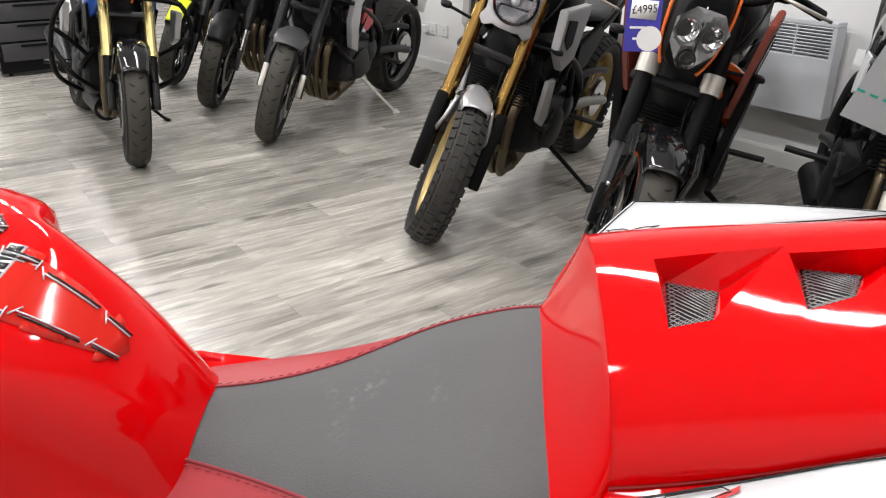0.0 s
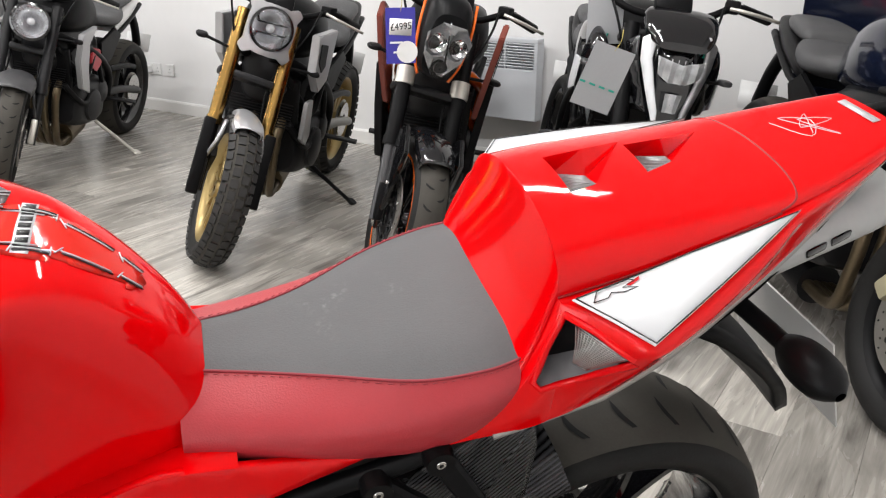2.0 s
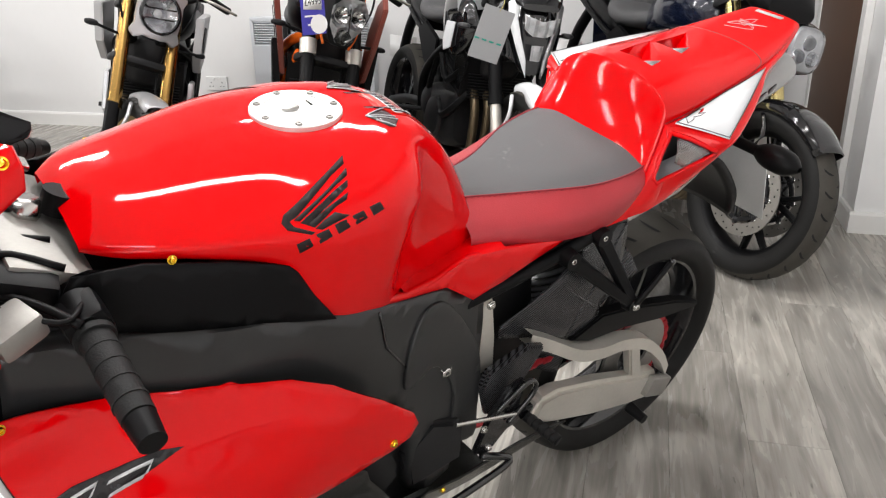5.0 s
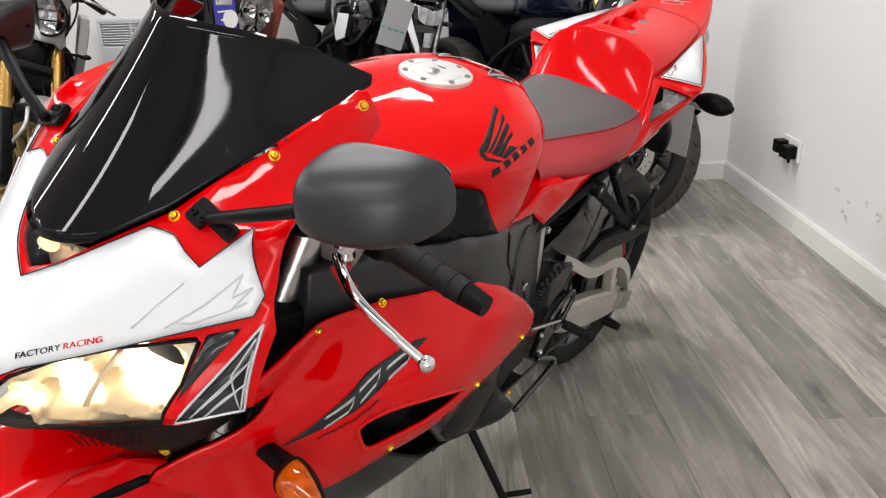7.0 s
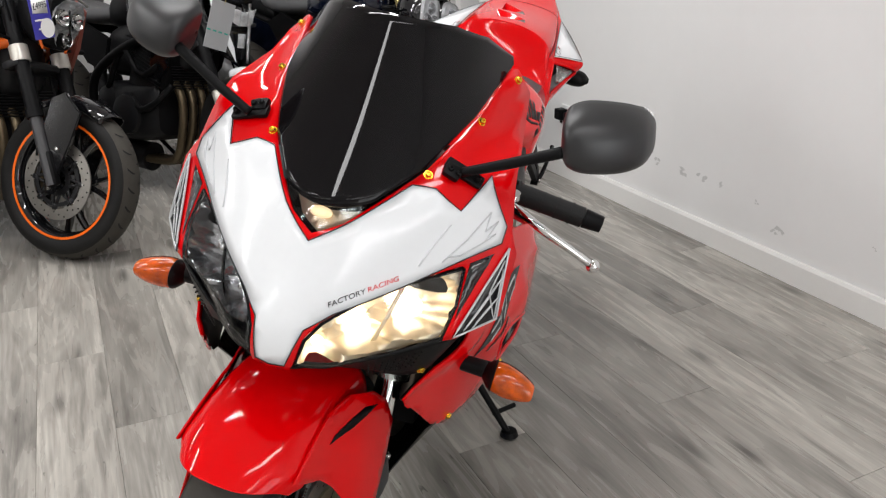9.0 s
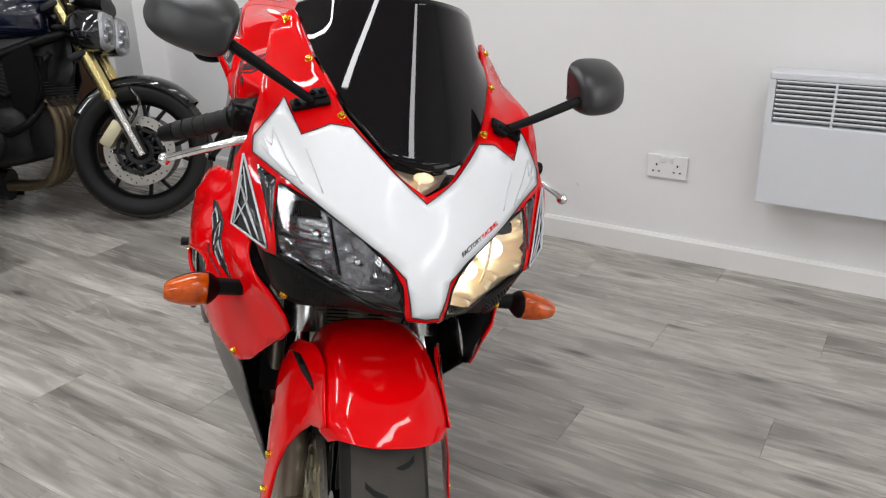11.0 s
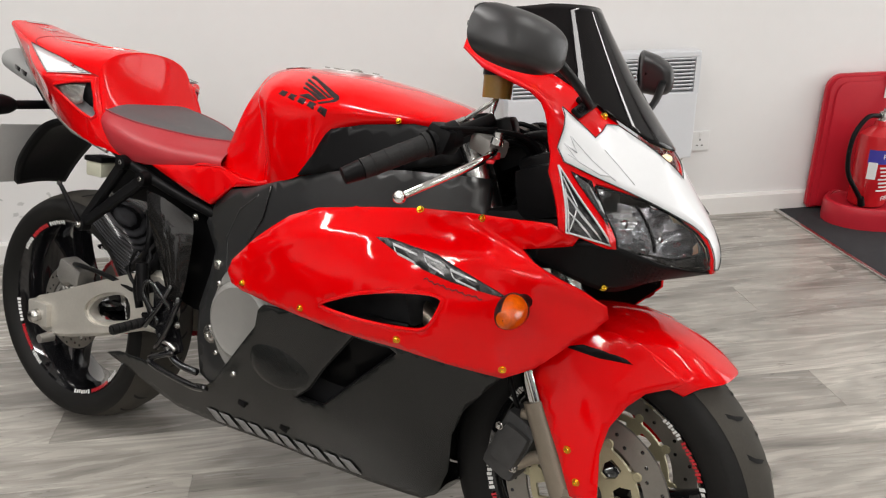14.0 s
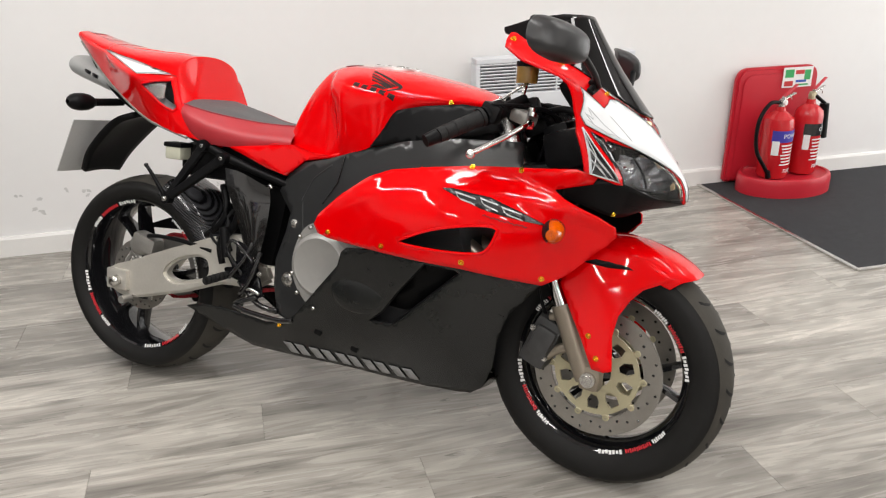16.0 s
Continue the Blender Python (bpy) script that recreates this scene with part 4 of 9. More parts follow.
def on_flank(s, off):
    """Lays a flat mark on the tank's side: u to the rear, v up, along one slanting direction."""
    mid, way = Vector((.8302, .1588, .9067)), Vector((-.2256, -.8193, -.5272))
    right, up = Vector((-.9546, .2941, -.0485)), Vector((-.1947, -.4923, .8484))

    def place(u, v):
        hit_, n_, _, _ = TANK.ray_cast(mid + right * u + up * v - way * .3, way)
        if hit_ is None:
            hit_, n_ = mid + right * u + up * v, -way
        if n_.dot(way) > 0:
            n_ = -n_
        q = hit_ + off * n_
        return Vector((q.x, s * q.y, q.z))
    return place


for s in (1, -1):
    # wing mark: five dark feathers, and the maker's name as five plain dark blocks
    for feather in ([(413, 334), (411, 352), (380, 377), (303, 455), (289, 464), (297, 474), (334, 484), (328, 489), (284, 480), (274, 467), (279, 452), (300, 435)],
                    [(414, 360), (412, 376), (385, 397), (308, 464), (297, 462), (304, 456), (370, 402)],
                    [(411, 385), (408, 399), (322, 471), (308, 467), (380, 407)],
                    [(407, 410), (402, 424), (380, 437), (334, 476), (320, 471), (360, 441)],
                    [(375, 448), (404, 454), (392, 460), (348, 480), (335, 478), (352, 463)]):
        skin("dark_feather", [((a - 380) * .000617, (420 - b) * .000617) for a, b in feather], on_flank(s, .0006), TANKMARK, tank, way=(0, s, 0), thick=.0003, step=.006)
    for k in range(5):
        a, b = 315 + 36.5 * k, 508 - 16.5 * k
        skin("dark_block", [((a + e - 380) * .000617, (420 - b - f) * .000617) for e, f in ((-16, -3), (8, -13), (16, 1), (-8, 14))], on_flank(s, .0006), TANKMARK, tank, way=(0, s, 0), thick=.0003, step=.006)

# filler cap with its ring of bolts
cap_c = Vector((.797, 0, .9485))
cm = Matrix.Translation(cap_c) @ pose(0, 0, 0, 0, 2.0, 0)
cap = part("filler_cap", spin(B(), [(0, .0045), (.040, .0045), (.0405, .003), (.043, .003), (.0435, .0045), (.059, .0042), (.0605, .003), (.0605, -.01)], 48, cm),
           mat("satin_alloy_cap", (0.72, 0.72, 0.71), 0.32, 0.6, var=.05), bike, "round brushed alloy filler cap")
part("key_flap", ball(B(), cm @ Vector((.008, 0, .006)), .012, (1.1, .8, .35)), STEEL, cap)
part("maker_bar", box(B(), (.003, .016, .0008), cm @ Vector((-.022, -.006, .005))), DECK, cap)
for k in range(7):
    a = 2 * math.pi * (k + .3) / 7
    part("cap_bolt", spin(B(), [(0, .001), (.0022, .001), (.0022, .0025), (.0045, .0025), (.005, 0)], 10, cm @ Matrix.Translation((.0512 * math.cos(a), .0512 * math.sin(a), .0045))), ALUD, cap)

# tank pad: spine of dark flashes with pale edges
PADM = mat("carbon_look_pad", (.05, .03, .032), .25, var=.3, scale=60, coat=.4)
PADR = mat("clear_red_pad", (.62, .018, .010), .12, coat=.1, var=.05, spec=.3)


def pad_point(off):
    """Runs along the spine of the tank: u back from the cap, v across."""
    def place(u, v):
        x_ = .715 - u
        if x_ > .64:
            return on_tank_top(off)(x_, v)
        hit_, n_, _, _ = TANK.ray_cast(Vector((.30, v, .975 - (u - .075) * 1.15)), Vector((1, 0, 0)))
        if hit_ is None:
            return on_tank_top(off)(.64, v)
        if n_.x > 0:
            n_ = -n_
        return hit_ + off * n_
    return place


pad = skin("tank_pad", [(.030, -.040), (.026, -.02), (.028, 0), (.026, .02), (.030, .040), (.060, .046), (.100, .040), (.140, .028), (.165, .014), (.170, 0), (.165, -.014), (.140, -.028), (.100, -.040), (.060, -.046)],
           pad_point(.0012), PADR, bike, "red tank pad with dark flashes and pale lines", way=(-.6, 0, .8), thick=.0014, step=.012)
for s in (1, -1):
    # pair of dark pointed flashes by the filler cap
    fl = [(-.008, s * .052), (.032, s * .032), (.034, s * .066), (.018, s * .084), (.010, s * .082)]
    skin("dark_flash", fl, pad_point(.0014), PADM, pad, way=(-.6, 0, .8), thick=.0006, step=.009)
    for a, b in (((-.008, .052), (.034, .058)), ((-.006, .055), (.034, .066)), ((.000, .066), (.020, .083)), ((-.008, .052), (.032, .032))):
        part("pale_edge", tube(B(), [pad_point(.0022)(a[0] + (b[0] - a[0]) * k / 6, s * (a[1] + (b[1] - a[1]) * k / 6)) for k in range(7)], .0008, sub=1, seg=5), SILV, pad)
    # prongs down the back: a notch, a pale rule and a dark rule
    for u0, u1, v0, v1 in ((.046, .074, .033, .031), (.080, .108, .029, .026), (.116, .144, .023, .018), (.150, .166, .015, .012)):
        rule = [(u0 + (u1 - u0) * k / 5, v0 + (v1 - v0) * k / 5) for k in range(6)]
        part("pale_edge", tube(B(), [pad_point(.0022)(a, s * b) for a, b in rule], .0008, sub=1, seg=5), SILV, pad)
        part("dark_rule", tube(B(), [pad_point(.0021)(a + .001, s * (b + .0028)) for a, b in rule], .0009, sub=1, seg=5), DECK, pad)
        part("pale_edge", tube(B(), [pad_point(.0022)(u0 - .002 + .001 * k, s * (v0 + .006 - .004 * k)) for k in range(4)], .0008, sub=1, seg=5), SILV, pad)
        skin("red_prong", [(u0 + .004, s * (v0 + .002)), (u1 - .003, s * (v1 + .002)), (u1 - .006, s * (v1 + .012)), (u0 + .005, s * (v0 + .013))], pad_point(.0012), PADR, pad, way=(-.6, 0, .8), thick=.0008, step=.009)
skin("name_bar", [(.046, -.046), (.060, -.046), (.060, .040), (.046, .040)], pad_point(.0016), SILV, pad, "dark and silver chequered bar", way=(-.6, 0, .8), thick=.0006, step=.009)
for k in range(7):
    skin("dark_chip", [(.048, -.042 + .012 * k), (.058, -.044 + .012 * k), (.058, -.036 + .012 * k), (.048, -.034 + .012 * k)], pad_point(.0022), DECK, pad, way=(-.6, 0, .8), thick=.0005, step=.009)

# dark covers between tank and frame, frame spars, red seat-rail panels
for s in (1, -1):
    cov_y = spline_surface([(.85, .765, .196), (.9, .845, .186), (1.06, .87, .15), (1.12, .86, .14), (1.05, .80, .17), (.95, .79, .185)])
    cv = skin("tank_side_cover", [(.838, .757), (.868, .80), (.893, .846), (.96, .862), (1.05, .873), (1.12, .868), (1.15, .82), (1.05, .795), (.94, .778)], on_side(cov_y, s, 0), BLACK, bike, way=(0, s, 0), thick=.006)
    bolt(on_side(cov_y, s, .002)(1.022, .875), (0, s, .3), .005, parent=cv, name="gold_bolt")
    rear_ = [(.545, .43), (.575, .51), (.585, .56), (.535, .612)] if s < 0 else [(.535, .43), (.515, .49), (.512, .58), (.515, .63)]
    fr = skin("frame_spar", [*rear_, (.565, .66), (.62, .695), (.70, .712), (.83, .753), (.93, .778), (1.05, .795), (1.2, .80), (1.21, .70), (1.05, .66), (.86, .60), (.715, .545), (.675, .44), (.665, .315), (.61, .272), (.56, .285), (.545, .36)],
              on_side(frame_y, s, 0), SPAR, bike, "satin black alloy frame spar", way=(0, s, 0), thick=.045, step=.02)
    for x_, z_, r_ in ((.605, .536, .011), (.598, .386, .019)):
        bolt(on_side(frame_y, s, .003)(x_, z_), (0, s, 0), r_, STEEL, fr, "frame_bolt")
    if s < 0:
        line_on("spar_bead", [(.72, .70), (.66, .66), (.625, .60), (.64, .50)], on_side(frame_y, s, -.002), .0035, SPAR, fr, closed=False)
    if s > 0:
        for outline, lift in (([(.703, .561), (.702, .607), (.687, .652), (.671, .677), (.647, .684), (.618, .672), (.585, .636), (.553, .590), (.526, .544), (.512, .488), (.509, .405), (.506, .337), (.578, .375), (.580, .476), (.616, .548), (.646, .568), (.671, .561)], .005),):
            smooth_ = [tuple(q) for q in crom(outline, 3, True)]
            thicken(skin("frame_plate", smooth_, on_side(frame_y, s, lift), SPAR, fr, way=(0, s, 0), thick=0, step=.014), .014, bevel=.004)
    line_on("spar_seam", [(.76, .725), (.745, .66), (.70, .60)], on_side(frame_y, s, .001), .002, GLOSSB, fr, closed=False)
    pan_y = spline_surface([(.38, .71, .135), (.58, .735, .135), (.825, .752, .178), (.56, .655, .14), (.66, .70, .15)])
    skin("seat_rail_panel", [(.372, .712), (.47, .724), (.576, .736), (.64, .722), (.70, .722), (.83, .757), (.74, .722), (.62, .70), (.56, .655), (.50, .668)], on_side(pan_y, s, 0), RED, bike, way=(0, s, 0), thick=.01, step=.016)
    # red fillet between the tank's hem and the panel
    hem_ = ((.500, .072, .742), (.548, .078, .730), (.592, .090, .722), (.640, .102, .718), (.672, .113, .719), (.702, .132, .724))
    part("tank_fillet", orient(patch(B(), [[(x_, s * y_, z_), (x_, s * (y_ + pan_y(x_, .724)) / 2, .5 * (z_ + q_)), (x_, s * (pan_y(x_, q_) + .001), q_)] for (x_, y_, z_), q_ in zip(hem_, (.729, .733, .733, .722, .719, .722))], 3, 2), Vector((0, s * .3, 1))), RED, bike)
    # subframe rail and pillion peg bracket
    part("subframe_rail", tube(B(), [(.56, s * .115, .628), (.43, s * .125, .662), (.30, s * .135, .708), (.12, s * .11, .78)], .012), BLACK, bike)
    pb = None
    for (xa, za), (xb, zb) in (((.299, .708), (.205, .560)), ((.365, .680), (.205, .556))):
        dx, dz = xb - xa, zb - za
        ln_ = math.hypot(dx, dz)
        ox, oz = -dz / ln_, dx / ln_
        br = patch(B(), [[(xa + dx * f + e * ox * (.014 - .004 * f), s * (.146 + .036 * f + d), za + dz * f + e * oz * (.014 - .004 * f)) for e, d in ((1, .004), (.7, .009), (-.7, .009), (-1, .004), (-1, -.006), (1, -.006))]
                         for f in (0, .33, .66, 1)], 1, 1, closed=True)
        if pb is None:
            pb = part("peg_bracket", br, BLACK, bike, "black cast pillion peg bracket")
        else:
            part("bracket_arm", br, BLACK, pb)
    for x_, y_, z_, r_ in ((.299, .140, .708, .018), (.365, .140, .680, .018), (.205, .172, .556, .017)):
        part("boss", rod(B(), (x_, s * y_, z_), (x_, s * (y_ + .02), z_), r_, r_ - .002, 16), BLACK, pb)
    for q in ((.299, s * .157, .708), (.365, s * .157, .680), (.505, s * .128, .617), (.205, s * .195, .556)):
        bolt(q, (0, s, 0), .008, STEEL, pb, "bracket_bolt")
    pg = part("pillion_peg", tube(B(), [(.205, s * .190, .558), (.196, s * .196, .580), (.165, s * .200, .622), (.146, s * .200, .642)], .0068, seg=10, r_end=.0045), BLACK, pb, "slim black folded peg")
    part("peg_tip", ball(B(), (.146, s * .200, .642), .0062), GLOSSB, pg)
    # rider footrest on its plate
    ft = part("footrest_plate", plate(B(), [(.44, .47), (.47, .46), (.51, .40), (.53, .33), (.50, .315), (.46, .36), (.41, .37), (.40, .39), (.44, .40)], s * .165, s * .178, .003), GLOSSB, bike)
    part("footrest", rod(B(), (.420, s * .18, .374), (.404, s * .252, .366), .0105, .009), BLACK, ft, "ribbed black footrest")
    bm = B()
    for k in range(5):
        q = Vector((.417, s * .195, .373)).lerp(Vector((.405, s * .246, .367)), k / 4)
        rod(bm, q - Vector((0, .006, 0)), q + Vector((0, .0045, 0)), .0112)
    tagged(part("grip_ribs", bm, GRIPR, ft), kind="stuff")
    for q in ((.50, s * .18, .335), (.52, s * .18, .39), (.465, s * .18, .445)):
        bolt(q, (0, s, 0), .007, STEEL, ft, "plate_bolt")
    tube_ = tube(B(), [(.50, s * .18, .42), (.44, s * .185, .47), (.42, s * .185, .44), (.47, s * .185, .385)], .005)
    part("heel_loop", tube_, GLOSSB, ft)
    part("pedal", tube(B(), [(.52, s * .185, .33), (.46, s * .2, .30), (.60, s * .215, .29), (.66, s * .225, .30)], .007), GLOSSB, bike)

# seat: grey vinyl top, red flanks, stitched seam
seat_middle = [(0.205, 0, 0.834), (0.25, 0, 0.822), (0.32, 0, 0.806), (0.41, 0, 0.788), (0.48, 0, 0.783), (0.55, 0, 0.786)]
seat_pad = [(0.205, 0.082, 0.832), (0.25, 0.085, 0.82), (0.32, 0.075, 0.805), (0.41, 0.044, 0.787), (0.48, 0.030, 0.7825), (0.55, 0.020, 0.7855)]
seat_edge = [(0.214, 0.132, 0.816), (0.252, 0.134, 0.808), (0.32, 0.120, 0.7955), (0.41, 0.077, 0.7825), (0.48, 0.052, 0.7790), (0.55, 0.036, 0.7815)]
seat_bulge = [(0.22, 0.15, 0.79), (0.256, 0.156, 0.78), (0.32, 0.152, 0.765), (0.41, 0.126, 0.757), (0.48, 0.106, 0.757), (0.55, 0.088, 0.757)]
seat_flank = [(0.24, 0.147, 0.748), (0.272, 0.152, 0.738), (0.325, 0.15, 0.732), (0.41, 0.136, 0.733), (0.48, 0.12, 0.737), (0.55, 0.104, 0.74)]
seat_hem = [(0.255, 0.138, 0.728), (0.285, 0.142, 0.718), (0.33, 0.14, 0.712), (0.41, 0.13, 0.712), (0.48, 0.116, 0.718), (0.55, 0.102, 0.724)]
seat_net = [list(row) for row in zip(seat_middle, seat_pad, seat_edge, seat_bulge, seat_flank, seat_hem)]
seat = part("seat", patch(B(), [r[:3] for r in seat_net], 5, 5, mirror=True), LEATHER, bike, "grey vinyl rider seat with red flanks", sharp=70)
for s in (1, -1):
    part("seat_flank", orient(patch(B(), [[(a, s * b, c) for a, b, c in r[2:]] for r in seat_net], 5, 4), Vector((0, s, 0))), REDVIN, seat, "red vinyl seat flank")
    seam = [Vector((r[2][0], s * (r[2][1] + .001), r[2][2])) for r in seat_net]
    part("seam", tube(B(), seam, .0016), mat("red_thread", (.25, .02, .03), .7), seat)
    bm = B()
    cr = [Vector(q) for q in crom(seam, 16)]
    for a, b in zip(cr[::2], cr[1::2]):
        rod(bm, a + Vector((0, s * .0045, -.0004)), b + Vector((0, s * .0045, -.0008)), .0005, seg=5)
    tagged(part("stitching", bm, mat("red_thread", (.25, .02, .03), .7), seat), kind="stuff")

# tail unit with the single-seat cowl
def barrel(x, top, w, low, n=2.15, k=18):
    """Half a rounded cross-section from the crown down to its lower edge."""
    out = []
    for i in range(k + 1):
        a = math.pi / 2 * i / k
        out.append((x, w * math.sin(a) ** (2 / n), low + (top - low) * max(0.0, math.cos(a)) ** (2 / n)))
    return out


# stations of the tail: x, crown, cowl edge, middle of the shelf, shoulder, flank and hem
tail_net = [(.183, .948, (.130, .885), (.135, .884), (.141, .880), (.160, .830), (.155, .742)),
            (.165, .951, (.130, .889), (.143, .887), (.160, .880), (.172, .835), (.154, .745)),
            (.150, .952, (.131, .893), (.156, .889), (.183, .879), (.187, .840), (.153, .749)),
            (.131, .953, (.131, .897), (.170, .891), (.212, .880), (.203, .848), (.152, .755)),
            (.110, .954, (.130, .901), (.170, .897), (.217, .884), (.205, .852), (.150, .761)),
            (.060, .957, (.127, .912), (.160, .909), (.200, .896), (.188, .862), (.144, .782)),
            (.000, .960, (.121, .925), (.146, .924), (.174, .911), (.160, .878), (.132, .812)),
            (-.05, .963, (.113, .936), (.130, .935), (.148, .926), (.137, .897), (.118, .838)),
            (-.10, .968, (.104, .947), (.112, .946), (.119, .941), (.114, .917), (.104, .866)),
            (-.18, .984, (.088, .968), (.091, .966), (.094, .960), (.089, .942), (.078, .916)),
            (-.262, 1.003, (.060, .994), (.062, .992), (.062, .988), (.060, .982), (.052, .972))]
tx = np.array([r[0] for r in tail_net])
tops, wides, lows = (np.polyfit(tx, v, 4) for v in ([r[1] for r in tail_net], [r[2][0] for r in tail_net], [r[2][1] for r in tail_net]))


def cowl_at(x, n=2.15):
    return barrel(x, float(np.polyval(tops, x)), float(np.polyval(wides, x)), float(np.polyval(lows, x)), n)


def add_to(bm, other):
    me = bpy.data.meshes.new("piece")
    other.to_mesh(me)
    other.free()
    bm.from_mesh(me)
    bpy.data.meshes.remove(me)
    return bm


tail_bm = patch(B(), [cowl_at(x, 2.15 + 1.6 * max(0.0, -.06 - x)) for x in np.linspace(.183, -.262, 30)], 1, 1, mirror=True)
TAIL = BVHTree.FromBMesh(tail_bm)


def cowl_top(x, y):
    return TAIL.ray_cast(Vector((x, y, 1.2)), Vector((0, 0, -1)))[0].z


# open the top of the cowl for the twin scoops: far and near edge of each, front to back
SCOOPS = (((.138, -.038), (.139, .041), (.107, .034), (.034, -.056), (.126, -.034, -.021), (.086, -.026, -.026)),
          ((.034, -.045), (.040, .024), (.003, .010), (-.066, -.052), (.019, -.049, -.019), (-.028, -.044, -.024)))
for pts_ in SCOOPS:
    quad = pts_[:4]
    for p0, p1 in zip(quad, quad[1:] + quad[:1]):
        fs = [f for f in tail_bm.faces if -.10 < f.calc_center_median().x < .175 and abs(f.calc_center_median().y) < .08 and f.calc_center_median().z > .92]
        es, vs_ = {e for f in fs for e in f.edges}, {v for f in fs for v in f.verts}
        bmesh.ops.bisect_plane(tail_bm, geom=[*vs_, *es, *fs], plane_co=(*p0, 0), plane_no=(p1[1] - p0[1], p0[0] - p1[0], 0))
    gone = [f for f in tail_bm.faces if f.calc_center_median().z > .92 and inside(f.calc_center_median().xy, quad)]
    bmesh.ops.delete(tail_bm, geom=gone, context="FACES")

# shelf and flank below the cowl, with the triangular side vents cut out
ventp = [(.181, .876), (.158, .872), (.134, .862), (.130, .855), (.139, .842), (.160, .812), (.178, .799), (.200, .792), (.207, .800), (.196, .838)]
FLANK = patch(B(), [[(r[0], *q) for q in r[2:]] for r in tail_net], 8, 8, mirror=True)
front_net = ((.183, .948, .130, .885, (.135, .884), (.141, .880), (.160, .830), (.155, .742)),
             (.1845, .944, .1305, .882, (.136, .881), (.142, .876), (.161, .826), (.155, .741)),
             (.190, .925, .133, .866, (.140, .864), (.147, .857), (.164, .808), (.155, .738)),
             (.203, .876, .138, .832, (.147, .829), (.152, .822), (.160, .780), (.154, .735)),
             (.220, .820, .142, .790, (.148, .787), (.151, .781), (.155, .755), (.152, .731)),
             (.260, .760, .143, .745, (.146, .743), (.147, .741), (.148, .735), (.147, .724)),
             (.315, .700, .138, .712, (.143, .714), (.144, .714), (.144, .713), (.143, .712)))
front_u = [math.sqrt(r[0] - .183) for r in front_net]
front_fit = [np.polyfit(front_u, [r[k] for r in front_net], 4, w=[9, 3, 1, 1, 1, 1, 3]) for k in (1, 2, 3)]
front_fit += [np.polyfit(front_u, [r[k][e] for r in front_net], 4, w=[9, 3, 1, 1, 1, 1, 3]) for k in (4, 5, 6, 7) for e in (0, 1)]
front_rows = [(.183 + u * u, [float(np.polyval(f_, u)) for f_ in front_fit]) for u in np.linspace(0, front_u[-1], 26)]
front_bm = patch(B(), [barrel(x, *q[:3], 2.2) for x, q in front_rows], 1, 1, mirror=True)
add_to(front_bm, patch(B(), [[(x, q[1], q[2]), *((x, q[k], q[k + 1]) for k in (3, 5, 7, 9))] for x, q in front_rows], 2, 8, mirror=True))
for bm_ in (FLANK, front_bm):
    bmesh.ops.subdivide_edges(bm_, edges=[e for e in bm_.edges if .12 < e.verts[0].co.x < .215 and .785 < e.verts[0].co.z < .885 and e.calc_length() > .004], cuts=1, use_grid_fill=True)
SHELL = [BVHTree.FromBMesh(FLANK), BVHTree.FromBMesh(front_bm)]
for bm_ in (FLANK, front_bm):
    bmesh.ops.delete(bm_, geom=[f for f in bm_.faces if abs(f.calc_center_median().y) > .13 and inside((f.calc_center_median().x, f.calc_center_median().z), ventp)], context="FACES")
add_to(tail_bm, FLANK)
tail = part("tail_unit", tail_bm, RED, bike, "red tail unit with single-seat cowl", sharp=42)
part("cowl_front", orient(front_bm, Vector((1, 0, 1))), RED, tail, sharp=60)


def on_tail(s, off):
    """Lays a point of the side view on the flank of the tail."""
    def place(x, z):
        best = 0.12
        for tree in SHELL:
            hit_ = tree.ray_cast(Vector((x, s * .5, z)), Vector((0, -s, 0)))
            if hit_[0] is not None:
                best = max(best, abs(hit_[0].y))
        return Vector((x, s * (best + off), z))
    return place


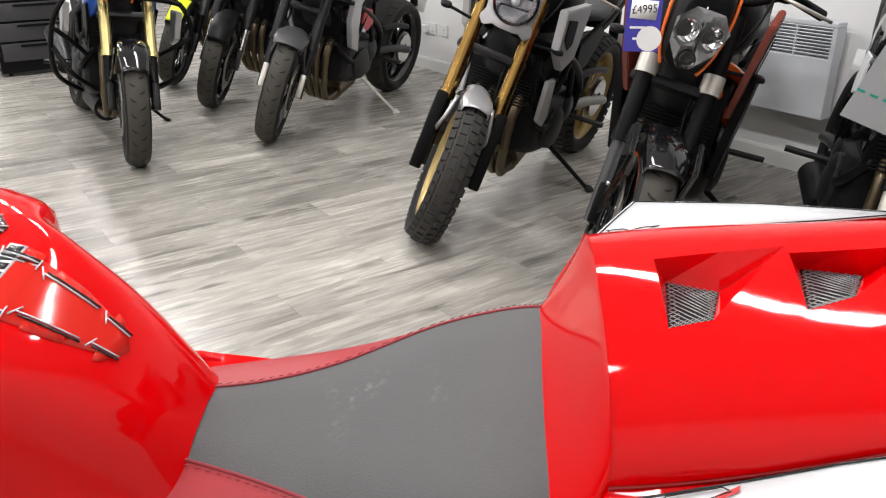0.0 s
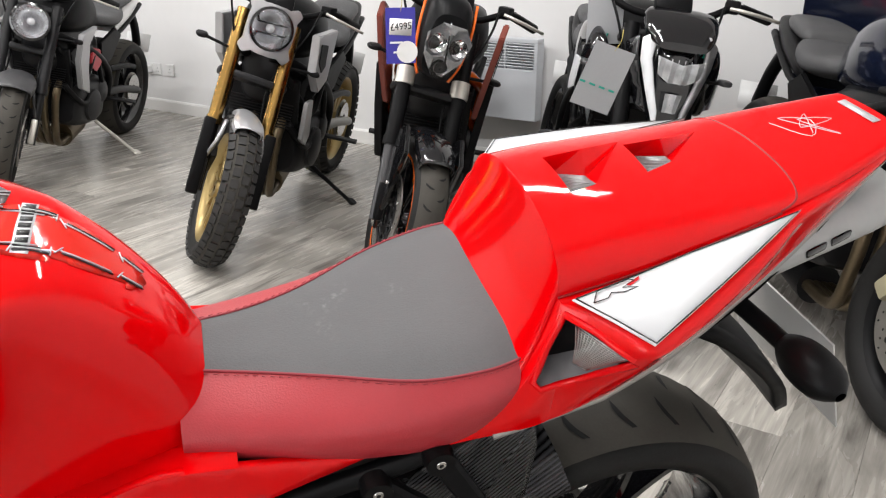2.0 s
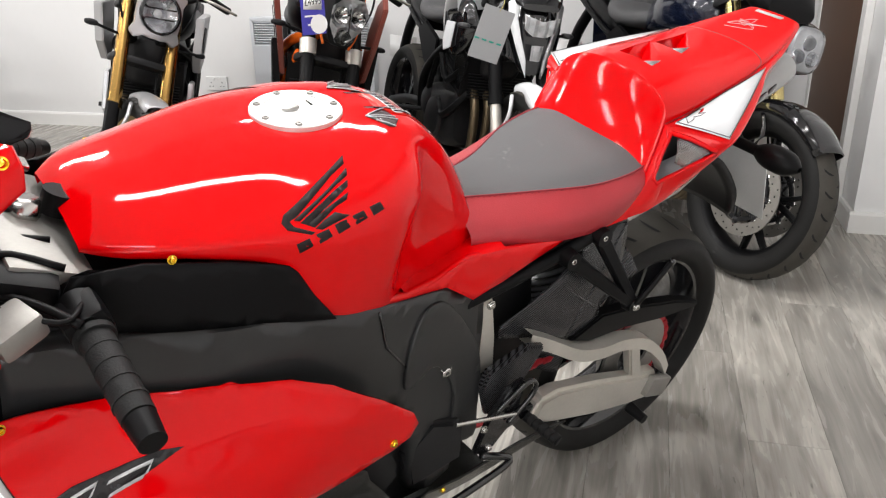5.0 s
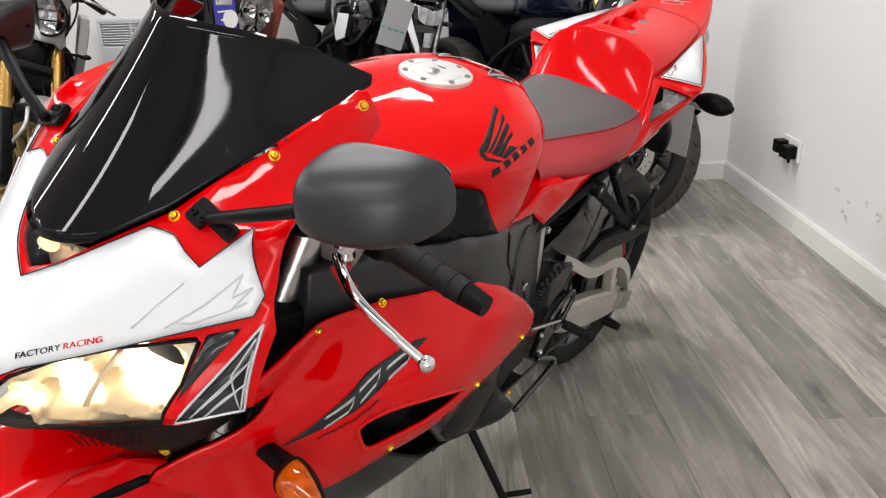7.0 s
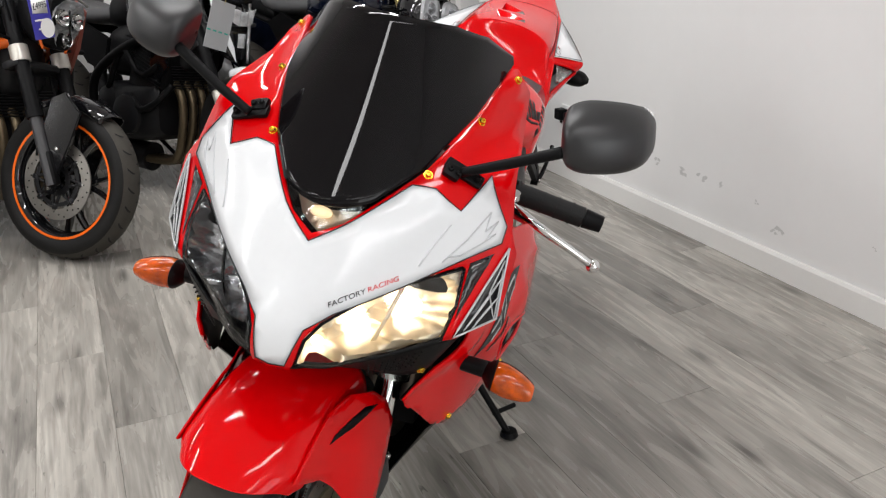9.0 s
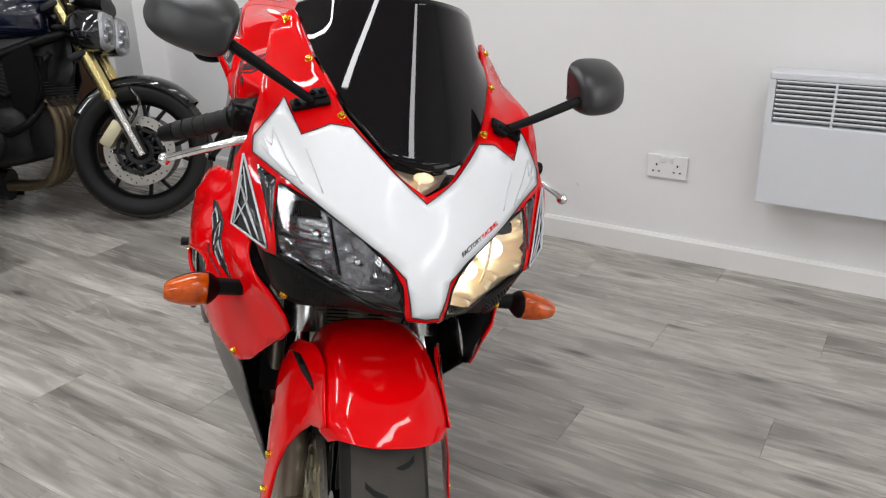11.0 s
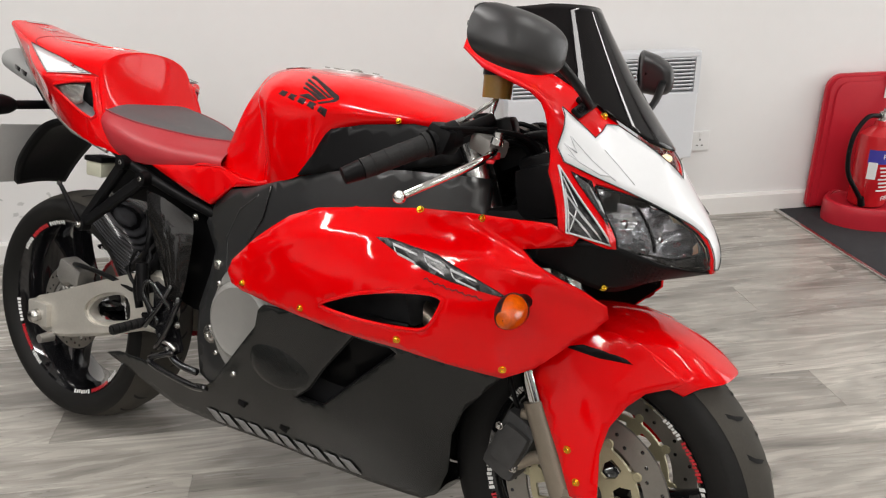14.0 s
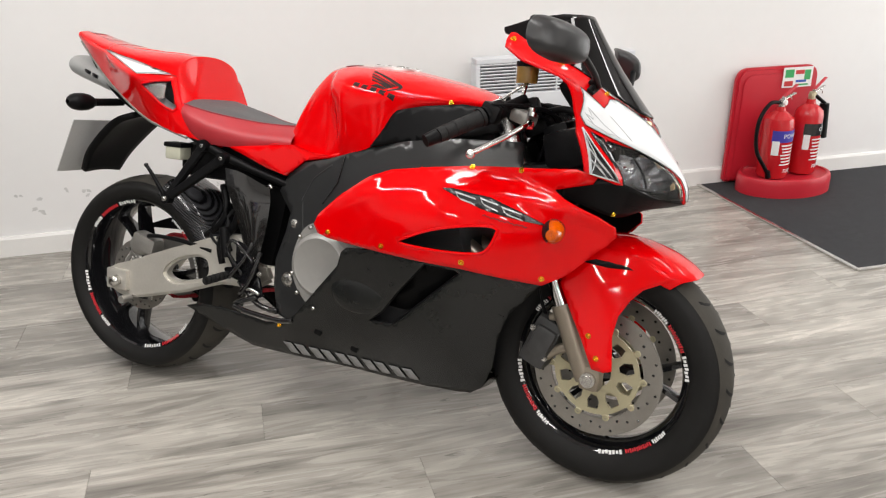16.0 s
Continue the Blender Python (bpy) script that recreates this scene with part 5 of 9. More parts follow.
seam = [(-.075, .1085, .9415), (-.092, .104, .9485), (-.100, .094, .9565), (-.104, .07, .9635), (-.106, .035, .9675), (-.107, 0, .9690)]
seam = seam + [(a, -b, c) for a, b, c in seam[-2::-1]]
JOINT = mat("dark_red_joint", (.26, .001, .002), .5)
part("cowl_joint", tube(B(), [(a, b, cowl_top(a, b) - .0003) for a, b, c in seam], .0014, seg=6), JOINT, tail)
for s in (1, -1):
    edge_ = [(x, s * (float(np.polyval(wides, x)) + .001), float(np.polyval(lows, x)) + .0012) for x in np.linspace(.183, -.075, 9)]
    part("cowl_joint", tube(B(), edge_, .0014, seg=6), JOINT, tail)
    # white side panel: a flat triangle just proud of the shelf
    a, b, c = Vector((.174, .1415, .8895)), Vector((.124, .2165, .8850)), Vector((-.094, .1145, .9465))
    mid_ac, mid_bc, mid_ab = (a + c) / 2 + Vector((0, .0, .002)), (b + c) / 2 + Vector((0, .003, .002)), (a + b) / 2 + Vector((0, 0, .001))
    bm = B()
    ring = [Vector(q) for q in (a, a.lerp(c, .25), mid_ac, a.lerp(c, .75), c, b.lerp(c, .75) + Vector((0, .002, .001)), mid_bc, b.lerp(c, .25) + Vector((0, .002, .001)), b, mid_ab)]
    ctr = sum(ring, Vector()) / len(ring) + Vector((0, .003, .003))
    vs = [bm.verts.new((q.x, s * (q.y + .001), q.z + .0018)) for q in ring]
    vc = bm.verts.new((ctr.x, s * ctr.y, ctr.z + .001))
    for i in range(len(vs)):
        bm.faces.new((vs[i], vs[(i + 1) % len(vs)], vc))
    wp = thicken(part("white_tail_panel", orient(bm, Vector((0, s, 1))), WHITE, bike, "white triangular tail panel"), .0015)
    inset = [q.lerp(ctr, .03) for q in ring]
    part("black_edge", tube(B(), [Vector((q.x, s * (q.y + .001), q.z + .0022)) for q in (*inset, inset[0])], .0008, sub=1, seg=6), DECK, wp)

    def on_panel(u, v, up=.0045):
        q = a + (c - a) * u + (b - a) * v
        return Vector((q.x, s * (q.y + .001), q.z + up))

    # model mark as a slanting outlined block with a red flash
    pa = [(.030, .175), (.085, .040), (.215, .040), (.225, .085), (.165, .118), (.205, .190), (.150, .190), (.115, .130), (.085, .185)]
    part("model_mark", tube(B(), [on_panel(*q, .0040) for q in (*pa, pa[0])], .0006, sub=1, seg=5), DECK, wp)
    bm = B()
    bm.faces.new([bm.verts.new(on_panel(*q, .0040)) for q in ((.255, .050), (.180, .105), (.192, .138), (.240, .100))])
    part("red_flash", orient(bm, Vector((0, 0, 1))), REDSTRIPE, wp, "small red flash", smooth=False)
    # side vent: dark pocket with a satin floor, wire mesh across its rear half, red rim
    vt = line_on("vent_rim", ventp, on_tail(s, -.001), .0042, RED, bike, label="red-rimmed meshed side vent")
    back_ = skin("vent_pocket", [(x + (x - .17) * .3, z + (z - .84) * .3) for x, z in ventp], lambda x, z: on_tail(s, -.034)(min(max(x, .13), .21), min(max(z, .79), .876)), BLACK, vt, "black vent pocket", way=(0, s, 0), thick=.002, step=.012)
    bm = B()
    lip_a, lip_b = [on_tail(s, -.003)(*q) for q in ((.207, .800), (.200, .793), (.178, .800), (.160, .813), (.139, .843))], []
    for q in lip_a:
        lip_b.append(Vector((q.x, s * (abs(q.y) - .030), q.z + .010)))
    patch(bm, [lip_a, lip_b], 2, 3)
    part("vent_floor", orient(bm, Vector((0, s * .3, 1))), mat("satin_grey_lip", (.16, .16, .165), .3, var=.1, scale=20), vt, "satin grey vent floor")
    bm = B()
    mesh_c = [(.171, .868), (.134, .856), (.158, .820), (.171, .826)]
    for i in range(17):
        f0 = i / 16
        for (p0, p1), (p2, p3) in (((mesh_c[0], mesh_c[1]), (mesh_c[3], mesh_c[2])), ((mesh_c[0], mesh_c[3]), (mesh_c[1], mesh_c[2]))):
            e0 = (p0[0] + (p1[0] - p0[0]) * f0, p0[1] + (p1[1] - p0[1]) * f0)
            e1 = (p2[0] + (p3[0] - p2[0]) * f0, p2[1] + (p3[1] - p2[1]) * f0)
            tube(bm, [on_tail(s, -.006)(e0[0] + (e1[0] - e0[0]) * k / 6, e0[1] + (e1[1] - e0[1]) * k / 6) for k in range(7)], .00055, sub=1, seg=4)
    tagged(part("wire_mesh", bm, STEEL, vt), kind="stuff")

# twin meshed scoops let into the top of the cowl: a mesh tilted to one side, a steep far wall and a ramp behind
def rim_between(p0, p1, n=8):
    out = []
    for k in range(n + 1):
        x, y = p0[0] + (p1[0] - p0[0]) * k / n, p0[1] + (p1[1] - p0[1]) * k / n
        out.append(Vector((x, y, cowl_top(x, y))))
    return out


def fan(bm, rim_, foot_):
    for a_, b_ in zip(rim_, rim_[1:]):
        bm.faces.new([bm.verts.new(q) for q in (a_, b_, foot_)])


for A_, N1, N2, E_, F1, F2 in SCOOPS:
    f1, f2 = (Vector((q[0], q[1], cowl_top(q[0], q[1]) + q[2])) for q in (F1, F2))
    far_, front_, side_, ramp_ = rim_between(A_, E_), rim_between(A_, N1), rim_between(N1, N2, 3), rim_between(N2, E_)
    bm = B()
    fan(bm, far_[:5], f1)
    fan(bm, far_[4:], f2)
    bm.faces.new([bm.verts.new(q) for q in (far_[4], f2, f1)])
    fan(bm, front_, f1)
    fan(bm, ramp_, f2)
    fan(bm, side_, side_[1] - Vector((0, 0, .002)))
    bmesh.ops.remove_doubles(bm, verts=bm.verts, dist=1e-5)
    sc = part("scoop", orient(bm, Vector((0, 0, 1))), RED, bike, "red sunken scoop with wire mesh", smooth=False)
    n1_, n2_ = side_[0], side_[-1]

    def on_mesh(u, v, up):
        return f1.lerp(f2, u).lerp(n1_.lerp(n2_, u), v) + Vector((0, 0, up))

    bm = B()
    bm.faces.new([bm.verts.new(on_mesh(u, v, -.0012)) for u, v in ((0, 0), (1, 0), (1, 1), (0, 1))])
    part("scoop_dark", orient(bm, Vector((0, 0, 1))), BLACK, sc)
    bm = B()
    n1, n2 = 7, 11
    for k in range(-n2, n1 + 1):
        for sgn in (1, -1):
            pts = []
            for f0 in np.linspace(0, 1, 30):
                u = (k + f0 * n2) / n1
                if 0 <= u <= 1:
                    pts.append(on_mesh(u, f0 if sgn > 0 else 1 - f0, .0004 + .0003 * sgn))
            if len(pts) > 1:
                rod(bm, pts[0], pts[-1], .00046, seg=4)
    tagged(part("wire_mesh", bm, mat("dull_mesh_wire", (.42, .42, .42), .4, .5, var=.1), sc), kind="stuff")
# pale hand-drawn scribble and a plain bar at the tail tip
scr = [(-.15, -.03, 0), (-.17, .02, 0), (-.19, -.01, 0), (-.165, -.035, 0), (-.185, .01, 0), (-.20, .03, 0), (-.18, -.02, 0), (-.21, 0, 0), (-.17, .0, 0), (-.195, -.028, 0), (-.175, .015, 0)]
part("scribble", tube(B(), [(a, b, .9775 + (-.15 - a) * .222 + .0022 - abs(b) * .08) for a, b, _ in scr], .0005, sub=4, seg=5), SILV, tail, "pale hand-drawn scribble")
part("pale_bar", box(B(), (.010, .06, .0012), (-.246, 0, 1.0005), (0, 12, 0)), SILV, tail)

# rear light edge, undertail, plate and rear signals
for s in (1, -1):
    part("tail_trim", tube(B(), [(.24, s * .148, .725), *((r[0], s * (r[-1][0] - .003), r[-1][1] - .002) for r in tail_net[3:])], .005, seg=8), ALUD, bike)
part("undertray", orient(patch(B(), [[(.25, w, .735) for w in (-.135, 0, .135)], [(.10, w, .76) for w in (-.13, 0, .13)], [(-.02, w, .80) for w in (-.12, 0, .12)], [(-.15, w, .875) for w in (-.085, 0, .085)], [(-.25, w, .965) for w in (-.05, 0, .05)]], 4, 3), Vector((0, 0, -1))), BLACK, bike)
muff = [[(x, w * c, z0 + h * sn) for c, sn in ((-1, -.5), (-1.05, .3), (-.7, .95), (0, 1.1), (.7, .95), (1.05, .3), (1, -.5), (.5, -1), (-.5, -1))] for x, w, z0, h in
        ((.10, .100, .806, .032), (-.05, .094, .840, .033), (-.18, .082, .872, .033), (-.285, .070, .898, .030), (-.292, .055, .90, .022))]
ex_ = part("silencer", patch(B(), muff, 3, 3, closed=True), mat("grey_silencer_cover", (.34, .345, .34), .42, .3, var=.08, scale=10), bike, "grey under-seat silencer cover")
part("tail_pipe", rod(B(), (-.27, .0, .884), (-.302, .0, .892), .030, .030, 20), GLOSSB, ex_)
for s in (1, -1):
    for k in range(2):
        part("slot", box(B(), (.030, .004, .011), (-.165 - .034 * k, s * (.0895 - .004 * k), .871 + .010 * k), (0, 15, s * 9), bevel=.003), GLOSSB, ex_)
    rs = part("rear_signal", tube(B(), [(-.085, s * .06, .80), (-.095, s * .12, .797), (-.10, s * .16, .795)], .011, seg=10), BLACK, bike, "black rear turn signal")
    grid = [[(-.103 + r * 1.15 * math.cos(a), s * (.15 + .092 * u), .795 + r * math.sin(a)) for a in np.linspace(0, 2 * math.pi, 10, endpoint=False)] for u, r in ((0, .011), (.2, .021), (.5, .025), (.8, .021), (1, .006))]
    part("lamp_body", patch(B(), grid, 3, 2, closed=True), BLACK, rs)
hang = [[(-.03, -.075, .775), (-.03, 0, .785), (-.03, .075, .775)], [(-.10, -.09, .745), (-.10, 0, .757), (-.10, .09, .745)], [(-.20, -.085, .655), (-.20, 0, .668), (-.20, .085, .655)], [(-.245, -.07, .585), (-.245, 0, .59), (-.245, .07, .585)]]
thicken(part("plate_hanger", orient(patch(B(), hang, 4, 4), Vector((-1, 0, 0.5))), BLACK, bike), .018)
pm = Matrix.Translation((-.262, 0, .655)) @ pose(0, 0, 0, 0, 24, 0)
npl = part("number_plate", box(B(), (.003, .228, .178), (0, 0, 0), bevel=.001), mat("plate_white", (.50, .50, .49), .35, var=.08), bike, "white number plate with plain dark bars")
npl.matrix_local = pm
part("plate_bars", box(box(B(), (.0012, .17, .045), (-.0022, 0, .035)), (.0012, .17, .045), (-.0022, 0, -.035)), DECK, npl, smooth=False)

# ---- wheels ----
def tyre_profile(r, w, rim):
    h = r - rim
    pts = [(rim - .006, -w * .34), (rim + h * .12, -w * .44), (rim + h * .42, -w * .5), (rim + h * .68, -w * .455), (rim + h * .87, -w * .30), (rim + h * .975, -w * .13), (r, 0)]
    pts = pts + [(a, -b) for a, b in pts[-2::-1]]
    return [tuple(q) for q in crom(pts, 3)]


def wheel(parent, name, r, w, rim, m, spokes, rim_mat, sides, groove_rows=(), label="", stripe=None, seg=64, slick=False, detail=True):
    """A tyre on a cast rim with hub and forked spokes; its axle lies along local z."""
    rw = w * .40
    prof = [(rim + .006, -rw), (rim + .007, -rw + .004), (rim - .004, -rw + .008), (rim - .014, -rw * .5), (rim - .02, 0), (rim - .014, rw * .5), (rim - .004, rw - .008), (rim + .007, rw - .004), (rim + .006, rw), (rim - .006, rw - .006), (rim - .022, rw * .5), (rim - .026, 0), (rim - .022, -rw * .5), (rim - .006, -rw + .006)]
    wh = part(name, spin(B(), prof, seg, m, close=True), rim_mat, parent, label)
    part("tyre", spin(B(), tyre_profile(r, w, rim), seg, m), RUBBER, wh, "black rubber tyre")
    crown = [q for q in tyre_profile(r, w, rim) if q[0] > rim + (r - rim) * .72]
    part("tread", spin(B(), [(a + .0007, b * 1.002) for a, b in crown], seg, m), TREADR, wh, "dusty grey tyre tread")
    if detail and not slick:
        bm = B()
        for k in range(26 if detail else 14):
            for sgn in (1, -1):
                a0 = 2 * math.pi * (k + (0.5 if sgn < 0 else 0)) / 26
                prev = None
                for i in range(6):
                    f0 = i / 5
                    zz_ = sgn * (w * .05 + f0 * w * .36)
                    aa = a0 + .16 * f0 - .05 * math.sin(3 * f0)
                    q = abs(zz_) / (w * .5)
                    rr = rim + (r - rim) * (1 - .14 * (q / .6) ** 2 if q < .6 else .86 - .45 * (q - .6) / .4)
                    wd = .0026 * (1 - abs(2 * f0 - 1) ** 3) + .0005
                    pair = [bm.verts.new(m @ Vector((rr * math.cos(aa + e * wd / rr * 1.4), rr * math.sin(aa + e * wd / rr * 1.4), zz_))) for e in (-1, 1)]
                    if prev:
                        bm.faces.new((prev[0], prev[1], pair[1], pair[0]))
                    prev = pair
        bmesh.ops.recalc_face_normals(bm, faces=bm.faces)
        for v in bm.verts:
            c = m.inverted() @ v.co
            k_ = (math.hypot(c.x, c.y) + .0022) / math.hypot(c.x, c.y)
            v.co = m @ Vector((c.x * k_, c.y * k_, c.z * 1.004))
        tagged(part("tread_groove", bm, mat("groove_black", (.004, .004, .004), .9), wh), kind="stuff")
    part("hub", spin(B(), [(.012, -rw * .72), (.034, -rw * .72), (.036, -rw * .3), (.042, 0), (.036, rw * .3), (.034, rw * .72), (.012, rw * .72)], 24, m), rim_mat, wh)
    for k in range(spokes):
        a = 2 * math.pi * k / spokes
        for e in (-1, 1):
            ca, cb = a + e * .05, a + e * (.24 if spokes < 6 else .09)
            bm = B()
            grid = []
            for f0 in (0, .35, .7, 1):
                rr, an = .032 + (rim - .052) * f0, ca + (cb - ca) * f0 ** 1.3
                t_, d_ = .011 - .003 * f0, rw * (.42 - .12 * f0)
                c = Vector((rr * math.cos(an), rr * math.sin(an), 0))
                tang = Vector((-math.sin(an), math.cos(an), 0))
                grid.append([m @ (c + tang * t_ * x_ + Vector((0, 0, d_ * z_))) for x_, z_ in ((1, .3), (.6, 1), (-.6, 1), (-1, .3), (-1, -.3), (-.6, -1), (.6, -1), (1, -.3))])
            part("spoke", patch(bm, grid, 3, 1, closed=True), rim_mat, wh)
    if stripe:
        for z_ in (-1, 1)[2 - sides:]:
            for k in range(4):
                for q, (span, off_, mt) in enumerate(((.30, 0, PLASW), (.34, .33, stripe), (.20, .69, PLASW))):
                    bm = B()
                    a0 = math.pi / 2 * k + off_ + .1
                    n_ = 7 if q != 1 else 12
                    for i in range(n_):
                        b0, b1 = a0 + span * i / n_, a0 + span * (i + .72) / n_
                        lo_, hi_ = rim - .0125 + .0015 * (i % 2), rim - .002 - .001 * ((i + q) % 3)
                        vs = [bm.verts.new(m @ Vector((rr * math.cos(aa), rr * math.sin(aa), z_ * (rw + .0012 - (.003 if rr < rim - .006 else 0))))) for rr, aa in ((lo_, b0), (lo_, b1), (hi_, b1), (hi_, b0))]
                        bm.faces.new(vs)
                    tagged(part("rim_sticker", bm, mt, wh, "white and red rim sticker marks"), kind="stuff")
    return wh


def disc(parent, r, z, m, bobbins=10, carrier=None, holes=True, inner=.72):
    """A drilled brake disc with carrier arms and bobbins."""
    t_ = .0024
    d_ = part("brake_disc", spin(B(), [(r * inner, z - t_), (r, z - t_), (r, z + t_), (r * inner, z + t_)], 56, m, close=True), DISCS, parent, "drilled steel brake disc")
    if holes:
        bm = B()
        for k in range(36):
            a = 2 * math.pi * k / 36
            rr = r * (.80 + .065 * (k % 3))
            rod(bm, m @ Vector((rr * math.cos(a), rr * math.sin(a), z - t_ * 1.15)), m @ Vector((rr * math.cos(a), rr * math.sin(a), z + t_ * 1.15)), .0034, seg=8)
        tagged(part("drill_holes", bm, GLOSSB, parent), kind="stuff")
    if carrier is None:
        ring_ = [(r * (.735 if abs((k % 6) - 3) < 1 else .665) * math.cos(2 * math.pi * (k - 3) / (6 * bobbins)), r * (.735 if abs((k % 6) - 3) < 1 else .665) * math.sin(2 * math.pi * (k - 3) / (6 * bobbins))) for k in range(6 * bobbins)]
        cuts = [[(r * .23 * math.cos(2 * math.pi * k / 28), r * .23 * math.sin(2 * math.pi * k / 28)) for k in range(28)]]
        for k in range(bobbins):
            a = 2 * math.pi * (k + .5) / bobbins
            cuts.append([(r * rr * math.cos(a + da), r * rr * math.sin(a + da)) for rr, da in ((.36, -.11), (.36, .11), (.47, .21), (.59, .13), (.59, -.13), (.47, -.21))])
        bm = plate(B(), ring_, -.003, .003, holes=cuts)
        for v in bm.verts:
            v.co = m @ Vector((v.co.x, v.co.z, z + v.co.y))
        part("disc_carrier", bm, GOLDD, parent, "pale gold pierced disc carrier", smooth=False)
    else:
        part("disc_carrier", spin(B(), [(r * .26, z - .003), (r * .40, z - .003), (r * .40, z + .003), (r * .26, z + .003)], 32, m, close=True), carrier, parent)
        part("carrier_ring", spin(B(), [(r * .56, z - .0028), (r * .665, z - .0028), (r * .665, z + .0028), (r * .56, z + .0028)], 40, m, close=True), carrier, parent)
        for k in range(bobbins):
            a = 2 * math.pi * k / bobbins
            bm = B()
            for e in (-1, 1):
                p = [Vector((rr * math.cos(a + e * ang), rr * math.sin(a + e * ang), z)) for rr, ang in ((r * .38, .27), (r * .58, .06), (r * inner * 1.02, .03))]
                rod(bm, m @ p[0], m @ p[1], .006, seg=6)
                rod(bm, m @ p[1], m @ p[2], .007, seg=6)
            part("carrier_arm", bm, carrier, parent)
    for k in range(bobbins):
        a = 2 * math.pi * k / bobbins
        c = m @ Vector((r * inner * math.cos(a), r * inner * math.sin(a), z))
        ax = (m.to_3x3() @ Vector((0, 0, 1))).normalized()
        part("bobbin", spin(B(), [(.003, .0045), (.0068, .0045), (.0085, .003), (.0085, -.003), (.0068, -.0045), (.003, -.0045)], 12, Matrix.Translation(c) @ ax.to_track_quat("Z", "Y").to_matrix().to_4x4()), GOLDD if carrier is None else STEEL, parent)
    return d_


AXLE_Y = Matrix(((1, 0, 0, 0), (0, 0, -1, 0), (0, 1, 0, 0), (0, 0, 0, 1)))
REDSTK = mat("red_sticker", (.55, .02, .03), .35)
rear_m = Matrix.Translation((.004, 0, .290)) @ AXLE_Y
rear = wheel(bike, "rear_wheel", .2996, .188, .229, rear_m, 3, GLOSSB, 1, label="gloss black rear wheel with rim stickers", stripe=REDSTK)
disc(rear, .108, .068, rear_m, 6, ALUD)
# rear caliper above the disc, on the right
cal = part("rear_caliper", box(B(), (.085, .05, .05), (.045, -.085, .395), (0, 15, 0), bevel=.012), ALUD, bike, "dull grey rear brake caliper")
part("caliper_bridge", ball(B(), (.02, -.09, .385), .032, (1.2, .6, 1)), ALUD, cal)
part("brake_hose", tube(B(), [(.06, -.10, .42), (.12, -.12, .43), (.22, -.13, .43), (.33, -.14, .42)], .006), BLACK, cal)
# swingarm: pierced cast arm on the right, arched upper brace and deep beam on the left
sw = part("swingarm", plate(B(), [tuple(q) for q in crom([(-.045, .262), (-.05, .315), (.03, .347), (.16, .398), (.27, .438), (.36, .468), (.44, .466), (.445, .345), (.364, .330), (.25, .290), (.17, .268), (.05, .238), (-.02, .240)], 3, True)], -.142, -.105, .008,
          holes=[[tuple(q) for q in crom([(.165, .332), (.20, .368), (.27, .394), (.308, .388), (.314, .352), (.285, .332), (.20, .313)], 4, True)]]), ALU, bike, "pale cast aluminium swingarm")
part("axle_block", box(B(), (.075, .02, .06), (-.008, -.146, .288), bevel=.004), ALU, sw)
part("axle_nut", rod(B(), (-.004, -.15, .285), (-.004, -.175, .285), .017, .016, 6), STEEL, sw)
part("swingarm_beam", plate(B(), [(.36, .295), (.34, .342), (.29, .348), (.17, .318), (.05, .280), (-.03, .262), (-.055, .215), (-.03, .185), (.05, .195), (.18, .224), (.30, .262)], .105, .145, .010), ALU, sw, "pale cast swingarm beam")
part("swingarm_brace", patch(B(), [[(x, y_ + .016 * c, z + .018 * s_) for c, s_ in ((1, .8), (1, -.8), (-1, -.8), (-1, .8))] for x, y_, z in ((.40, .12, .508), (.35, .128, .482), (.27, .133, .432), (.20, .135, .412), (.14, .135, .408), (.06, .135, .380), (-.01, .135, .322), (-.062, .13, .255))], 3, 1, closed=True), ALU, sw, "arched swingarm brace")
part("brace_web", plate(B(), [(.10, .385), (.06, .37), (.02, .27), (.06, .28)], .115, .14, .004), ALU, sw)
part("adjuster", box(B(), (.07, .02, .05), (-.03, .15, .228), (0, -18, 0), bevel=.004), ALUD, sw)
part("paddock_bobbin", rod(B(), (.03, .14, .18), (.03, .185, .18), .014, .011), BLACK, sw)
part("paddock_bobbin", rod(B(), (.03, -.14, .235), (.03, -.175, .235), .013, .011), ALUD, sw)
# chain, sprocket, guards
part("sprocket", spin(B(), [(.05, .088), (.098, .088), (.098, .094), (.05, .094)], 44, rear_m @ Matrix.Diagonal((1, 1, -1, 1)), close=True), ALUD, bike)
bm = B()
loop = [(.004 + .103 * math.cos(a), .290 + .103 * math.sin(a)) for a in np.linspace(math.pi * .55, math.pi * 1.47, 22)]
loop += [(.004 + (.56 - .004) * f0, .188 + f0 * .13) for f0 in np.linspace(.05, 1, 28)]
loop += [(.56 + .035 * math.cos(a), .353 + .035 * math.sin(a)) for a in np.linspace(-math.pi / 2, math.pi / 2, 5)]
loop += [(.56 - .56 * f0, .388 + .004 * f0) for f0 in np.linspace(.05, .97, 28)]
for i, ((xa, za), (xb, zb)) in enumerate(zip(loop, loop[1:] + loop[:1])):
    rod(bm, (xa, .090 + .003 * (i % 2), za), (xb, .090 + .003 * (i % 2), zb), .0068, seg=5)
tagged(part("drive_chain", bm, CHAINR, bike, "red drive chain"), kind="stuff")
part("chain_guard", plate(B(), [(.28, .455), (.20, .490), (.10, .475), (-.05, .440), (-.136, .408), (-.12, .400), (.0, .408), (.12, .428), (.22, .432)], .098, .128, .004), BLACK, bike, "black tapering chain guard")
